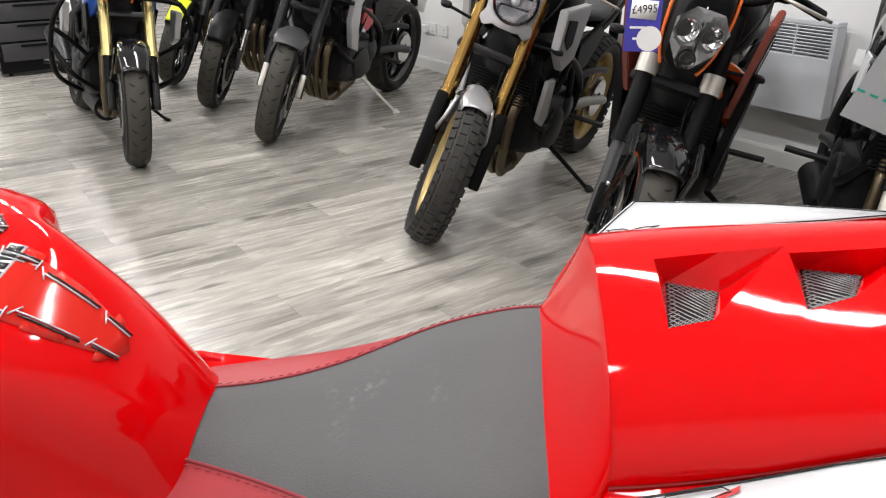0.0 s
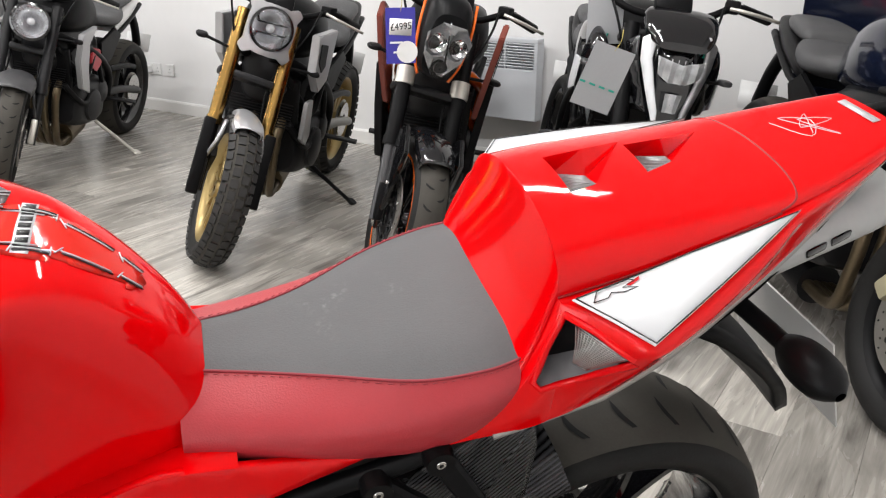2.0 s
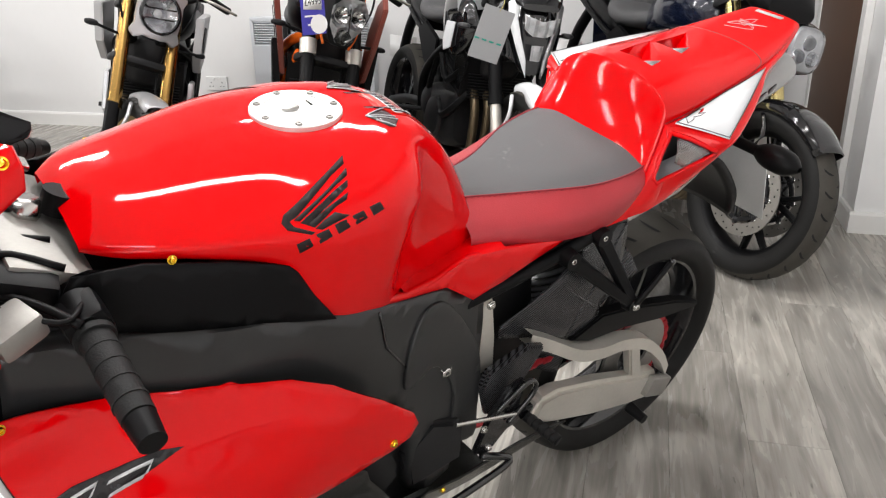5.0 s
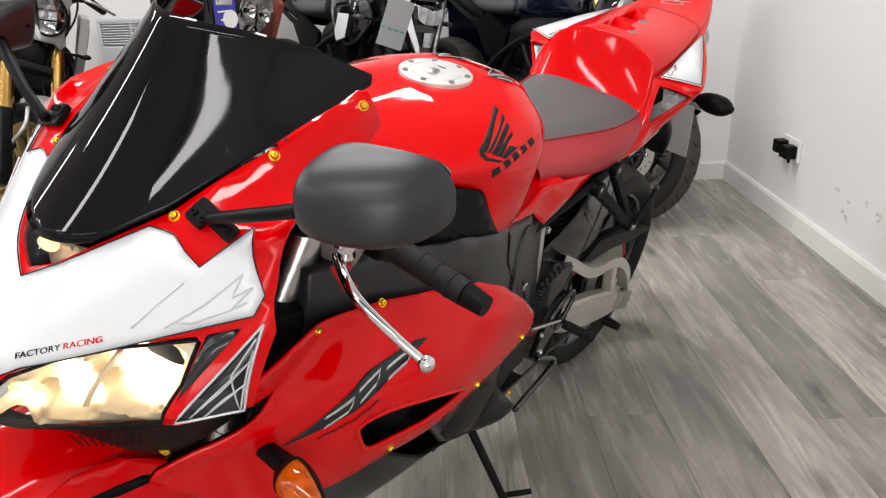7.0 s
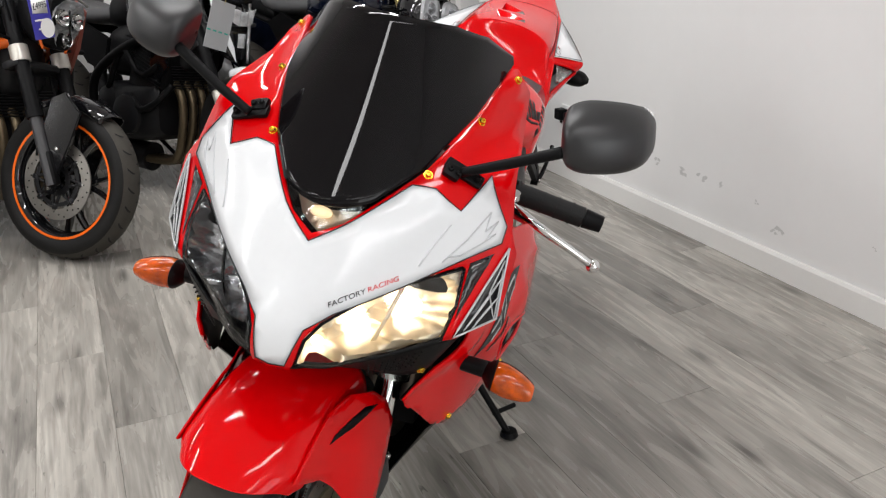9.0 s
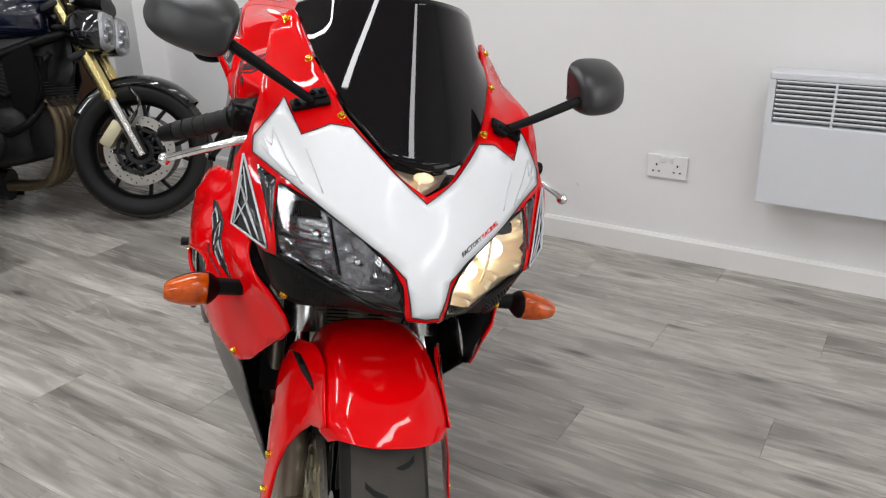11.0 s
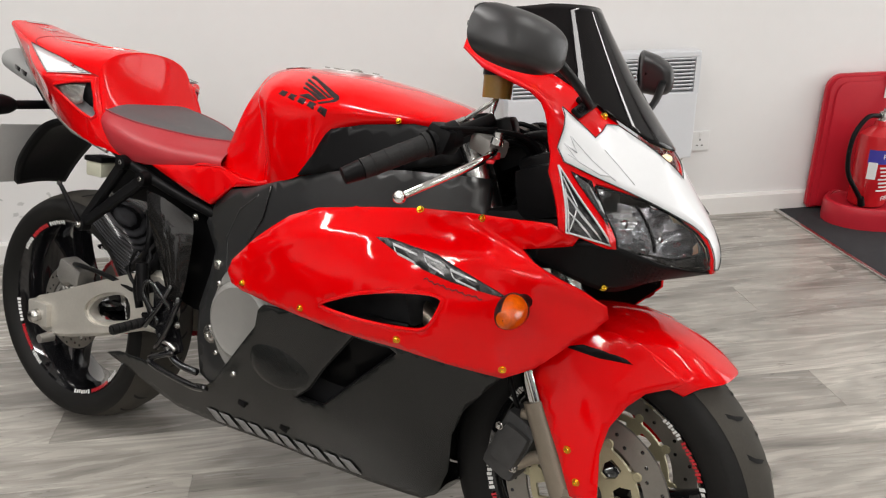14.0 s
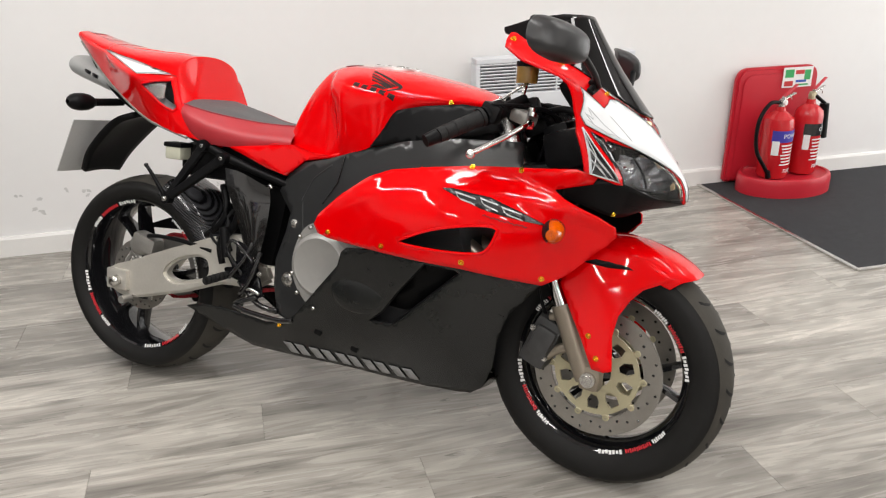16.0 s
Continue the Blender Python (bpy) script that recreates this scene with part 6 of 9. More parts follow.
# carbon hugger over the tyre and heel guards
hug = [[(.004 + rr * math.cos(a), y_, .290 + rr * math.sin(a)) for y_, rr in ((-.105, .275), (-.075, .318), (0, .330), (.075, .318), (.105, .275))] for a in np.radians((14, 28, 42, 56, 70))]
thicken(part("hugger", orient(patch(B(), hug, 4, 4), Vector((.5, 0, 1))), CARBON, bike, "carbon fibre rear hugger"), .003)
hug_y = spline_surface([(.45, .52, .104), (.30, .55, .124), (.20, .45, .118), (.17, .66, .098), (.26, .67, .104), (.35, .60, .120), (.21, .42, .112)])
hs_ = skin("hugger_side", [(.451, .509), (.451, .535), (.395, .58), (.337, .62), (.294, .658), (.258, .676), (.161, .672), (.157, .637), (.167, .568), (.208, .519), (.211, .456), (.208, .414), (.291, .449), (.382, .494)],
           on_side(hug_y, 1, 0), CARBON, bike, "glossy carbon fibre hugger side", way=(0, 1, 0), thick=.004, step=.016)
for ridge in ([(.165, .668), (.215, .60), (.265, .53), (.285, .46)], [(.335, .615), (.30, .57), (.225, .515)]):
    line_on("moulded_ridge", ridge, on_side(hug_y, 1, -.001), .0035, CARBON, hs_, closed=False)
part("rear_shield", orient(patch(B(), [[(.368, -.142, .655), (.385, -.150, .60), (.42, -.150, .52), (.452, -.148, .43)], [(.43, -.148, .648), (.45, -.158, .59), (.47, -.160, .51), (.475, -.155, .425)], [(.515, -.142, .615), (.525, -.150, .58), (.515, -.152, .50), (.495, -.15, .43)]], 4, 4), Vector((0, -1, 0))), mat("dark_gloss_shield", (.013, .0125, .012), .10, var=.3, scale=60, coat=.9), bike, "glossy dark exhaust shield")
part("left_heel_guard", plate(B(), [(.515, .455), (.505, .49), (.42, .515), (.375, .50), (.40, .455), (.45, .385), (.49, .38)], .135, .152, .005), CARBON, bike, "carbon heel guard")
res_ = part("brake_reservoir", box(B(), (.055, .045, .035), (.185, -.12, .677), bevel=.006), mat("cloudy_fluid_pot", (.45, .45, .36), .35, var=.1), bike, "cloudy brake fluid reservoir with black lid")
part("lid", box(B(), (.062, .05, .013), (.185, -.12, .700), bevel=.004), BLACK, res_)
# added black box, only there to close the view through the bike
part("shock_cover", box(B(), (.17, .17, .27), (.435, 0, .53), (0, 12, 0), bevel=.03), BLACK, bike)
part("pivot_plate", plate(B(), [(.515, .655), (.50, .655), (.47, .53), (.46, .46), (.53, .44)], .095, .115, .003), ALU, bike, "bare alloy pivot plate")
part("link_hoses", tube(tube(B(), [(.37, -.12, .60), (.41, -.13, .56), (.40, -.135, .50), (.36, -.14, .46)], .011), [(.33, -.12, .45), (.38, -.15, .47), (.40, -.15, .43)], .008), BLACK, bike)

# ---- engine and what shows round it ----
ENGP = mat("dark_engine_paint", (.016, .016, .017), .45, .1, var=.3, scale=14, bump=.1, spec=.3)
eng = part("engine", box(B(), (.42, .30, .26), (.80, 0, .38), bevel=.03), ENGP, bike, "dark four-cylinder engine")
part("cylinder_block", box(B(), (.30, .34, .16), (.93, 0, .55), (0, -18, 0), bevel=.02), ENGP, eng)
part("cylinder_head", box(B(), (.22, .32, .10), (1.0, 0, .64), (0, -18, 0), bevel=.02), ENGP, eng)
cc = part("clutch_cover", plate(B(), [tuple(q) for q in crom([(.622, .45), (.640, .51), (.676, .548), (.745, .548), (.80, .525), (.834, .485), (.80, .41), (.745, .36), (.70, .326), (.655, .355), (.628, .40)], 4, True)], -.188, -.14, .008),
          mat("grey_engine_cover", (.30, .295, .28), .42, .35, var=.06, scale=30), bike, "grey clutch cover")
part("cover_boss", spin(B(), [(0, .013), (.066, .012), (.071, .0135), (.078, .010), (.083, .003), (.084, -.004)], 48, Matrix.Translation((.713, -.188, .446)) @ pose(0, 0, 0, 90, 0, 0)), mat("grey_engine_cover", (.3, .3, .3)), cc)
for x_, z_ in ((.700, .334), (.648, .366), (.630, .415), (.650, .512), (.680, .540), (.790, .524)):
    part("cover_bolt", rod(B(), (x_, -.183, z_), (x_, -.194, z_), .0055, seg=6), STEEL, cc)
part("stator_cover", plate(B(), [(.70, .40), (.74, .48), (.82, .50), (.88, .44), (.84, .36), (.75, .34)], .15, .195, .010), ENGP, eng)
part("sprocket_cover", plate(B(), [(.55, .33), (.56, .42), (.63, .45), (.68, .40), (.66, .31)], .12, .17, .008), ENGP, eng)
part("shift_rod", rod(B(), (.45, .185, .40), (.60, .19, .45), .004), STEEL, eng)
rad = part("radiator", box(B(), (.04, .27, .24), (1.09, 0, .46), (0, -18, 0), bevel=.008), BLACK, bike)
bm = B()
for k in range(26):
    box(bm, (.003, .25, .004), (1.113 + .0028 * k - .03, 0, .36 + .0085 * k), (0, -18, 0))
tagged(part("fins", bm, ALUD, rad), kind="stuff")
for y_ in (-.11, -.04, .04, .11):
    part("exhaust_pipe", tube(B(), [(1.04, y_, .56), (1.12, y_, .50), (1.10, y_ * .9, .34), (1.0, y_ * .6, .22), (.80, y_ * .4, .20)], .019), mat("header_steel", (.35, .30, .25), .35, .9, var=.25), eng)
part("inner_shroud", box(B(), (.30, .30, .10), (1.20, 0, .70), (0, -10, 0), bevel=.02), BLACK, bike)
part("airbox", box(B(), (.30, .26, .10), (.98, 0, .79), bevel=.03), BLACK, bike)
part("inner_tray", box(B(), (.50, .20, .10), (.42, 0, .66), bevel=.03), BLACK, bike)

# ---- steering: fork, front wheel, mudguard, bars ----
STEER = radians(-5.4)
axis_ = Vector((-.407, 0, .914))
pivot = Vector((1.155, 0, .80))
TURN = Matrix.Translation(pivot) @ Matrix.Rotation(STEER, 4, axis_) @ Matrix.Translation(-pivot)


def turned(ob):
    ob.data.transform(TURN)
    for c in ob.children_recursive:
        c.data.transform(TURN)
    return ob


hub = Vector((1.416, 0, .2845))
fm = Matrix.Translation(hub) @ AXLE_Y
fw_ = wheel(bike, "front_wheel", .2955, .122, .211, fm, 3, GLOSSB, 2, label="gloss black front wheel with rim stickers", stripe=REDSTK)
for z_ in (-.066, .066):
    disc(fw_, .155, z_, fm, 10)
turned(fw_)
part("valve", rod(B(), hub + Vector((.02, .02, -.20)), hub + Vector((.018, .024, -.165)), .0045), BLACK, fw_)
for s in (1, -1):
    y_ = s * .104
    low_ = hub + Vector((-.025, y_, .02))
    fk = turned(part("fork_leg", rod(B(), low_ + axis_ * .10, low_ + axis_ * .29, .0205, .0205, 22), CHROME, bike, "chrome fork leg with silver upper tube"))
    turned(part("upper_tube", rod(rod(B(), low_ + axis_ * .272, low_ + axis_ * .60, .0275, .0275, 22), low_ + axis_ * .262, low_ + axis_ * .285, .030, .030, 22), mat("silver_fork_tube", (.62, .62, .61), .25, 1.0, var=.05), fk))
    turned(part("axle_clamp", box(rod(B(), low_ + axis_ * -.03, low_ + axis_ * .15, .025, .027, 18), (.05, .045, .06), hub + Vector((0, y_, 0)), bevel=.012), mat("bronze_grey_alloy", (.28, .24, .19), .42, .6, var=.12, scale=20), fk, "bronze-grey axle clamp"))
    turned(part("axle_end", spin(B(), [(0, .012), (.011, .012), (.012, .008), (.018, .008), (.018, -.01)], 18, Matrix.Translation(hub + Vector((0, s * .128, 0))) @ pose(0, 0, 0, -90 * s, 0, 0)), STEEL, fk))
    cb_ = turned(part("front_caliper", box(box(B(), (.072, .06, .13), hub + Vector((-.130, s * .085, .055)), (0, 22, 0), bevel=.018), (.055, .075, .08), hub + Vector((-.125, s * .088, .06)), (0, 22, 0), bevel=.014), mat("sooty_caliper_grey", (.05, .05, .05), .5, .3, var=.3, scale=40, bump=.2, bscale=200), bike, "dark grey radial front brake caliper"))
    turned(part("caliper_arm", tube(B(), [hub + Vector((-.03, y_, .06)), hub + Vector((-.08, s * .1, .05)), hub + Vector((-.12, s * .1, .02))], .012), mat("bronze_grey_alloy", (.28, .24, .19)), cb_))
    turned(part("caliper_arm", tube(B(), [hub + Vector((-.045, y_, .12)), hub + Vector((-.085, s * .1, .125)), hub + Vector((-.115, s * .1, .12))], .010), mat("bronze_grey_alloy", (.28, .24, .19)), cb_))
    turned(part("brake_line", tube(B(), [hub + Vector((-.13, s * .09, .12)), hub + Vector((-.15, s * .105, .20)), hub + Vector((-.13, s * .11, .30)), hub + Vector((-.2, s * .09, .42))], .0045), BLACK, cb_))
    for q in ((-.15, .105, .09), (-.115, .105, .02)):
        turned(bolt(hub + Vector((q[0], s * q[1] + s * .012, q[2])), (0, s, 0), .007, STEEL, cb_, "caliper_bolt"))

# mudguard: arched blade with side wings down to the fork feet
arch = []
for a0_ in np.radians((52, 55, 60, 68, 80, 92, 104)):
    k = min(1.0, .86 + (a0_ - .9) * 1.0)
    arch.append([hub + Vector((rr * math.cos(a0_ + .10 * (y_ / .092) ** 3 * max(0, 1.1 - a0_) * 5), y_ * k, rr * math.sin(a0_ + .10 * (y_ / .092) ** 3 * max(0, 1.1 - a0_) * 5))) for y_, rr in ((0, .322), (.035, .320), (.062, .312), (.082, .296), (.092, .272))])
mg = turned(thicken(part("mudguard", orient(patch(B(), arch, 5, 4, mirror=True), Vector((.2, 0, 1))), RED, bike, "glossy red front mudguard", sharp=70), .003))
wing_y = spline_surface([(1.335, .50, .132), (1.375, .573, .112), (1.44, .592, .088), (1.5, .575, .086), (1.56, .545, .088), (1.49, .484, .108), (1.462, .42, .132), (1.45, .32, .150), (1.40, .38, .145), (1.42, .50, .125)])
for s in (1, -1):
    turned(skin("mudguard_wing", [(1.328, .50), (1.345, .545), (1.375, .575), (1.42, .590), (1.47, .586), (1.52, .566), (1.567, .540), (1.542, .524), (1.510, .508), (1.487, .482), (1.468, .445), (1.462, .40), (1.473, .323), (1.455, .317), (1.428, .320), (1.396, .38)],
                     on_side(wing_y, s, 0), RED, mg, way=(0, s, 0), thick=.003, step=.014))
    turned(skin("dark_slit", [(1.372, .553), (1.40, .562), (1.47, .553), (1.482, .547), (1.43, .546)], on_side(wing_y, s, .001), BLACK, mg, way=(0, s, 0), thick=.001, step=.014))
    for x_, z_ in ((1.410, .392), (1.434, .345)):
        turned(bolt(on_side(wing_y, s, .002)(x_, z_), (0, s, 0), .0062, GOLD, mg, "gold_bolt"))

# yokes, bars, grips, levers, clutter behind the screen
yk = part("top_yoke", box(B(), (.09, .25, .025), (1.135, 0, .862), (0, -24, 0), bevel=.01), ALUD, bike)
part("yoke_nut", rod(B(), (1.135, 0, .86), (1.128, 0, .892), .018, .018, 6), STEEL, yk)
part("bottom_yoke", box(B(), (.08, .25, .04), (1.235, 0, .68), (0, -24, 0), bevel=.012), BLACK, bike)
part("ignition", rod(B(), (1.10, 0, .87), (1.09, 0, .895), .02), BLACK, yk)
for s, end, inn, lev0, lev1 in ((1, (1.113, .345, .824), (1.118, .205, .838), (1.205, .195, .855), (1.223, .352, .798)), (-1, (1.05, -.330, .793), (1.128, -.232, .848), (1.222, -.172, .852), (1.150, -.331, .774))):
    end, inn, lev0, lev1 = (Vector(v) for v in (end, inn, lev0, lev1))
    w_ = (end - inn).normalized()
    gr_ = part("handlebar", rod(B(), inn - w_ * .12, end, .011), BLACK, bike, "black clip-on handlebar with rubber grip")
    part("grip", rod(rod(B(), inn, end - w_ * .026, .0175, .0165, 18), inn - w_ * .004, inn + w_ * .004, .021, .021, 18), GRIPR, gr_, "ridged black rubber grip")
    bm = B()
    for k in range(4):
        q = inn.lerp(end, .16 + .17 * k)
        rod(bm, q - w_ * .0015, q + w_ * .0015, .0180, seg=16)
    tagged(part("knurl", bm, GRIPR, gr_), kind="stuff")
    part("bar_end", rod(B(), end - w_ * .024, end + w_ * .006, .016, .0135, 16), BLACK, gr_)
    part("switch_block", box(B(), (.045, .05, .042), inn - w_ * .03, (0, 20, 0), bevel=.01), BLACK, gr_)
    mid = lev0.lerp(lev1, .45) + Vector((.028, 0, .010))
    lv = part("lever", tube(B(), [lev0 - Vector((.004, s * .01, 0)), lev0.lerp(mid, .5) + Vector((.008, 0, .003)), mid, mid.lerp(lev1, .6) + Vector((.004, 0, .002)), lev1], .0075, seg=10, r_end=.0055), CHROME, bike, "polished alloy control lever")
    part("lever_ball", ball(B(), lev1, .0105), CHROME, lv)
    part("lever_perch", box(B(), (.05, .045, .03), lev0 + Vector((-.02, -s * .01, .004)), (0, 15, s * 20), bevel=.008), ALUD, lv)
    part("perch_bolt", rod(B(), lev0 + Vector((0, 0, .012)), lev0 + Vector((0, 0, .026)), .009), STEEL, lv)
    part("red_adjuster", box(box(B(), (.016, .050, .006), lev0.lerp(mid, .35) + Vector((.004, 0, -.009)), (0, 0, -s * 24), bevel=.002), (.014, .014, .012), lev0 + Vector((.004, s * .012, -.010)), bevel=.003), REDSTRIPE, lv, "red anodised lever adjuster")
    part("adjuster_wheel", rod(B(), lev0 + Vector((.006, s * .016, .008)), lev0 + Vector((.008, s * .016, .017)), .011, .010, 16), CHROME, lv)
    part("clamp_ring", rod(B(), inn - w_ * .055, inn - w_ * .008, .022, .022, 18), BLACK, gr_)
    part("cable", tube(B(), [lev0 - Vector((.02, 0, 0)), lev0 + Vector((0, -s * .06, .01)), (1.24, s * .08, .83), (1.2, s * .06, .72)], .0042), BLACK, bike)
    part("cable", tube(B(), [inn + Vector((.01, 0, .02)), inn + Vector((.06, -s * .06, .03)), (1.26, s * .10, .86), (1.27, s * .08, .75)], .0048), BLACK, bike)
    part("switch_lever", tube(B(), [inn - w_ * .03 + Vector((0, 0, .02)), inn + Vector((.03, 0, .03)), inn + Vector((.09, -s * .06, .035))], .003), BLACK, gr_)
fr_ = part("front_reservoir", rod(B(), (1.190, -.130, .930), (1.190, -.130, .966), .024, .025, 20), mat("amber_fluid_pot", (.24, .14, .03), .25, var=.15), bike, "amber brake fluid pot with black lid")
part("lid", rod(B(), (1.190, -.130, .966), (1.190, -.130, .977), .0265, .0265, 20), BLACK, fr_)
part("bracket", tube(B(), [(1.19, -.13, .930), (1.185, -.14, .89), (1.18, -.14, .86)], .005), STEEL, fr_)
part("yoke_bracket", box(box(B(), (.075, .022, .006), (1.145, -.105, .905), (0, -38, 12), bevel=.002), (.03, .03, .008), (1.118, -.108, .886), (0, -24, 0), bevel=.003), STEEL, fr_, "bent steel pot bracket")
part("instrument_pod", box(B(), (.05, .20, .11), (1.30, 0, .905), (0, -38, 0), bevel=.018), BLACK, bike)
part("nose_stay", tube(B(), [(1.20, .08, .86), (1.28, .12, .88), (1.34, .15, .86)], .008), BLACK, bike)
part("nose_stay", tube(B(), [(1.20, -.08, .86), (1.28, -.12, .88), (1.34, -.15, .86)], .008), BLACK, bike)
for s in (1, -1):
    part("ram_duct", box(B(), (.16, .07, .09), (1.33, s * .13, .80), (0, -15, s * 12), bevel=.02), BLACK, bike)
    part("lamp_back", box(B(), (.06, .13, .09), (1.345, s * .09, .755), (0, -10, s * -30), bevel=.02), BLACK, bike)

# mirrors on their stalks
for s in (1, -1):
    base = Vector((1.358, s * .150, .932))
    mr = part("mirror", tube(B(), [base, Vector((1.357, s * .20, .957)), Vector((1.345, s * .268, .990))], .0062, r_end=.0080), BLACK, bike, "black mirror on a slim stalk")
    bfoot = box(box(B(), (.056, .019, .008), (0, 0, 0), bevel=.0038), (.024, .020, .011), (.014, .010, .002), bevel=.005)
    ft = part("mirror_foot", bfoot, BLACK, mr)
    for bx_, by_ in ((-.019, 0), (.018, .010), (.006, .010)):
        bolt((bx_, by_, .0075), (0, 0, 1), .005, BLACK, ft, "foot_bolt")
    nn = (on_nose(1)(s * .150, .925) - on_nose(0)(s * .150, .925)).normalized()
    ft.matrix_local = Matrix.Translation(on_nose(.005)(s * .150, .925)) @ nn.to_track_quat("Z", "X").to_matrix().to_4x4() @ pose(0, 0, 0, 0, 0, 60 * s)
    rows = []
    for u, sx, sz, dx in ((-.012, .06, .06, .004), (-.004, .50, .55, .004), (.03, .72, .76, .003), (.10, .88, .90, .002), (.25, 1, 1, 0), (.50, 1, 1, 0), (.72, .93, .93, -.002), (.88, .76, .78, -.004), (.96, .53, .57, -.006), (1, .30, .34, -.007), (1.004, .02, .02, -.008)):
        cx, cy, cz = 1.306 + dx - .036 * u, s * (.262 + .112 * u), 1.006 + .016 * u
        row = []
        for a in np.linspace(0, 2 * math.pi, 24, endpoint=False):
            c_, n_s = math.cos(a), math.sin(a)
            c_, n_s = math.copysign(abs(c_) ** .9, c_), math.copysign(abs(n_s) ** .66, n_s)
            row.append((cx + (.064 * sx * c_ if c_ > 0 else .010 * sx * c_), cy - s * .010 * n_s * sz, cz + .040 * sz * n_s - (.012 * sx * c_ if c_ > 0 else 0)))
        rows.append(row)
    part("mirror_shell", patch(B(), rows, 4, 2, closed=True), mat("soft_black_shell", (.018, .018, .019), .38, var=.1, scale=20, bump=.05, bscale=300), mr, "soft black mirror shell")
    gl = [[(1.306 - .036 * u - .0115, s * (.262 + .112 * u), 1.008 + .016 * u + .036 * v * w) for v in (-1, -.5, 0, .5, 1)] for u, w in ((.1, .7), (.2, .9), (.5, 1), (.8, .9), (.92, .65))]
    part("mirror_glass", orient(patch(B(), gl, 2, 2), Vector((-1, 0, 0))), mat("mirror_silver", (.85, .86, .87), .03, 1.0, var=.01), mr)

# side stand, out to the left, and the exhaust valve stub
foot = LEANED.inverted() @ Vector((.744, -.151, .008))
st = part("side_stand", rod(B(), (.715, .11, .30), tuple(foot), .0095, .008), BLACK, bike, "black side stand, folded out")
part("stand_foot", rod(B(), foot, foot + Vector((0, -.003, .012)), .023, .019, 18), BLACK, st)
part("stand_peg", rod(B(), (.708, .262, .118), (.655, .305, .125), .006), BLACK, st)

# rear brake linkage, hoses and sensors beside the right footrest
for pts, r_, mt in (([(.49, -.17, .47), (.47, -.185, .42), (.43, -.19, .37)], .006, GLOSSB), ([(.52, -.175, .45), (.50, -.188, .38), (.47, -.19, .33)], .007, GLOSSB), ([(.40, -.17, .50), (.385, -.175, .45), (.395, -.175, .40)], .009, BLACK),
                    ([(.36, -.16, .52), (.35, -.17, .47), (.42, -.185, .43), (.44, -.185, .40)], .004, BLACK), ([(.45, -.17, .36), (.52, -.18, .31), (.58, -.175, .30)], .008, GLOSSB), ([(.41, -.12, .56), (.38, -.135, .52), (.39, -.15, .47)], .007, BLACK),
                    ([(.47, -.18, .34), (.50, -.19, .35), (.53, -.19, .34)], .005, STEEL), ([(.33, -.10, .60), (.36, -.12, .55), (.35, -.13, .50), (.30, -.13, .46)], .010, BLACK)):
    part("brake_link", tube(B(), pts, r_, 4, 8), mt, bike)
part("master_cylinder", rod(B(), (.395, -.172, .50), (.41, -.178, .42), .013, .013, 14), BLACK, bike, "black rear master cylinder")
part("heat_shield_bolt", rod(B(), (.475, -.158, .425), (.475, -.166, .425), .007, .007, 10), STEEL, bike)
for at_, sz_, rt_ in (((1.17, -.10, .865), (.10, .05, .05), (0, -20, 10)), ((1.20, -.03, .84), (.06, .09, .05), (0, -25, 0)), ((1.25, .05, .80), (.08, .08, .10), (0, -20, 0)), ((1.17, .12, .86), (.08, .05, .045), (0, -20, -10)), ((1.28, -.06, .78), (.06, .10, .14), (0, -20, 0))):
    part("control_box", box(B(), sz_, at_, rt_, bevel=.01), BLACK, bike)
for k in range(5):
    y_ = -.12 + .06 * k
    part("wiring", tube(B(), [(1.12, y_, .87), (1.18, y_ * .8, .89 - .01 * (k % 2)), (1.24, y_ * .6 + .02, .86), (1.27, y_ * .5, .79)], .0045, 4, 7), BLACK, bike)

# ---- the row of parked motorcycles along the back wall ----
DKGREY = mat("dark_grey_paint", (0.045, 0.046, 0.05), 0.3, var=0.08, scale=9, coat=0.3)
SATING = mat("satin_graphite", (0.035, 0.035, 0.037), 0.4, var=0.08, scale=10)
SILVERP = mat("silver_paint", (0.46, 0.46, 0.47), 0.3, 0.6, var=0.05, scale=12)
ENGB = mat("black_engine_enamel", (0.010, 0.010, 0.011), 0.42, 0.1, var=0.3, scale=20, bump=0.15, bscale=150, spec=0.3)
BLUEP = mat("blue_gloss_paint", (0.02, 0.09, 0.42), 0.16, var=0.05, scale=6, coat=0.5)
NAVYP = mat("dark_blue_paint", (0.004, 0.0065, 0.018), 0.16, var=0.08, scale=6, coat=0.5)
ORANGEP = mat("orange_paint", (0.80, 0.14, 0.012), 0.25, var=0.05, scale=8, coat=0.3)
RUSTRED = mat("red_orange_panel", (0.17, 0.035, 0.022), 0.35, var=0.12, scale=14)
LIMEP = mat("lime_yellow_plastic", (0.68, 0.78, 0.01), 0.35, var=0.05, scale=8)
BRONZE = mat("heat_tinted_header", (0.15, 0.115, 0.07), 0.4, 0.8, var=0.3, scale=8)
TRELLIS = mat("red_frame_tube", (0.42, 0.02, 0.03), 0.3, var=0.06, scale=10)
GOLDR = mat("gold_alloy_rim", (0.36, 0.265, 0.11), 0.34, 0.7, var=0.08, scale=12)
LAMPG = mat("lamp_inner_silver", (0.80, 0.81, 0.82), 0.25, 0.35, var=0.4, scale=34)
TAGBLUE = mat("blue_price_tag", (0.045, 0.04, 0.33), 0.4, var=0.05, scale=20)
PAPERG = mat("grey_laminated_sheet", (0.36, 0.37, 0.38), 0.3, var=0.06, scale=10)
PAPERW = mat("white_paper", (0.78, 0.78, 0.77), 0.6, var=0.03, scale=10)
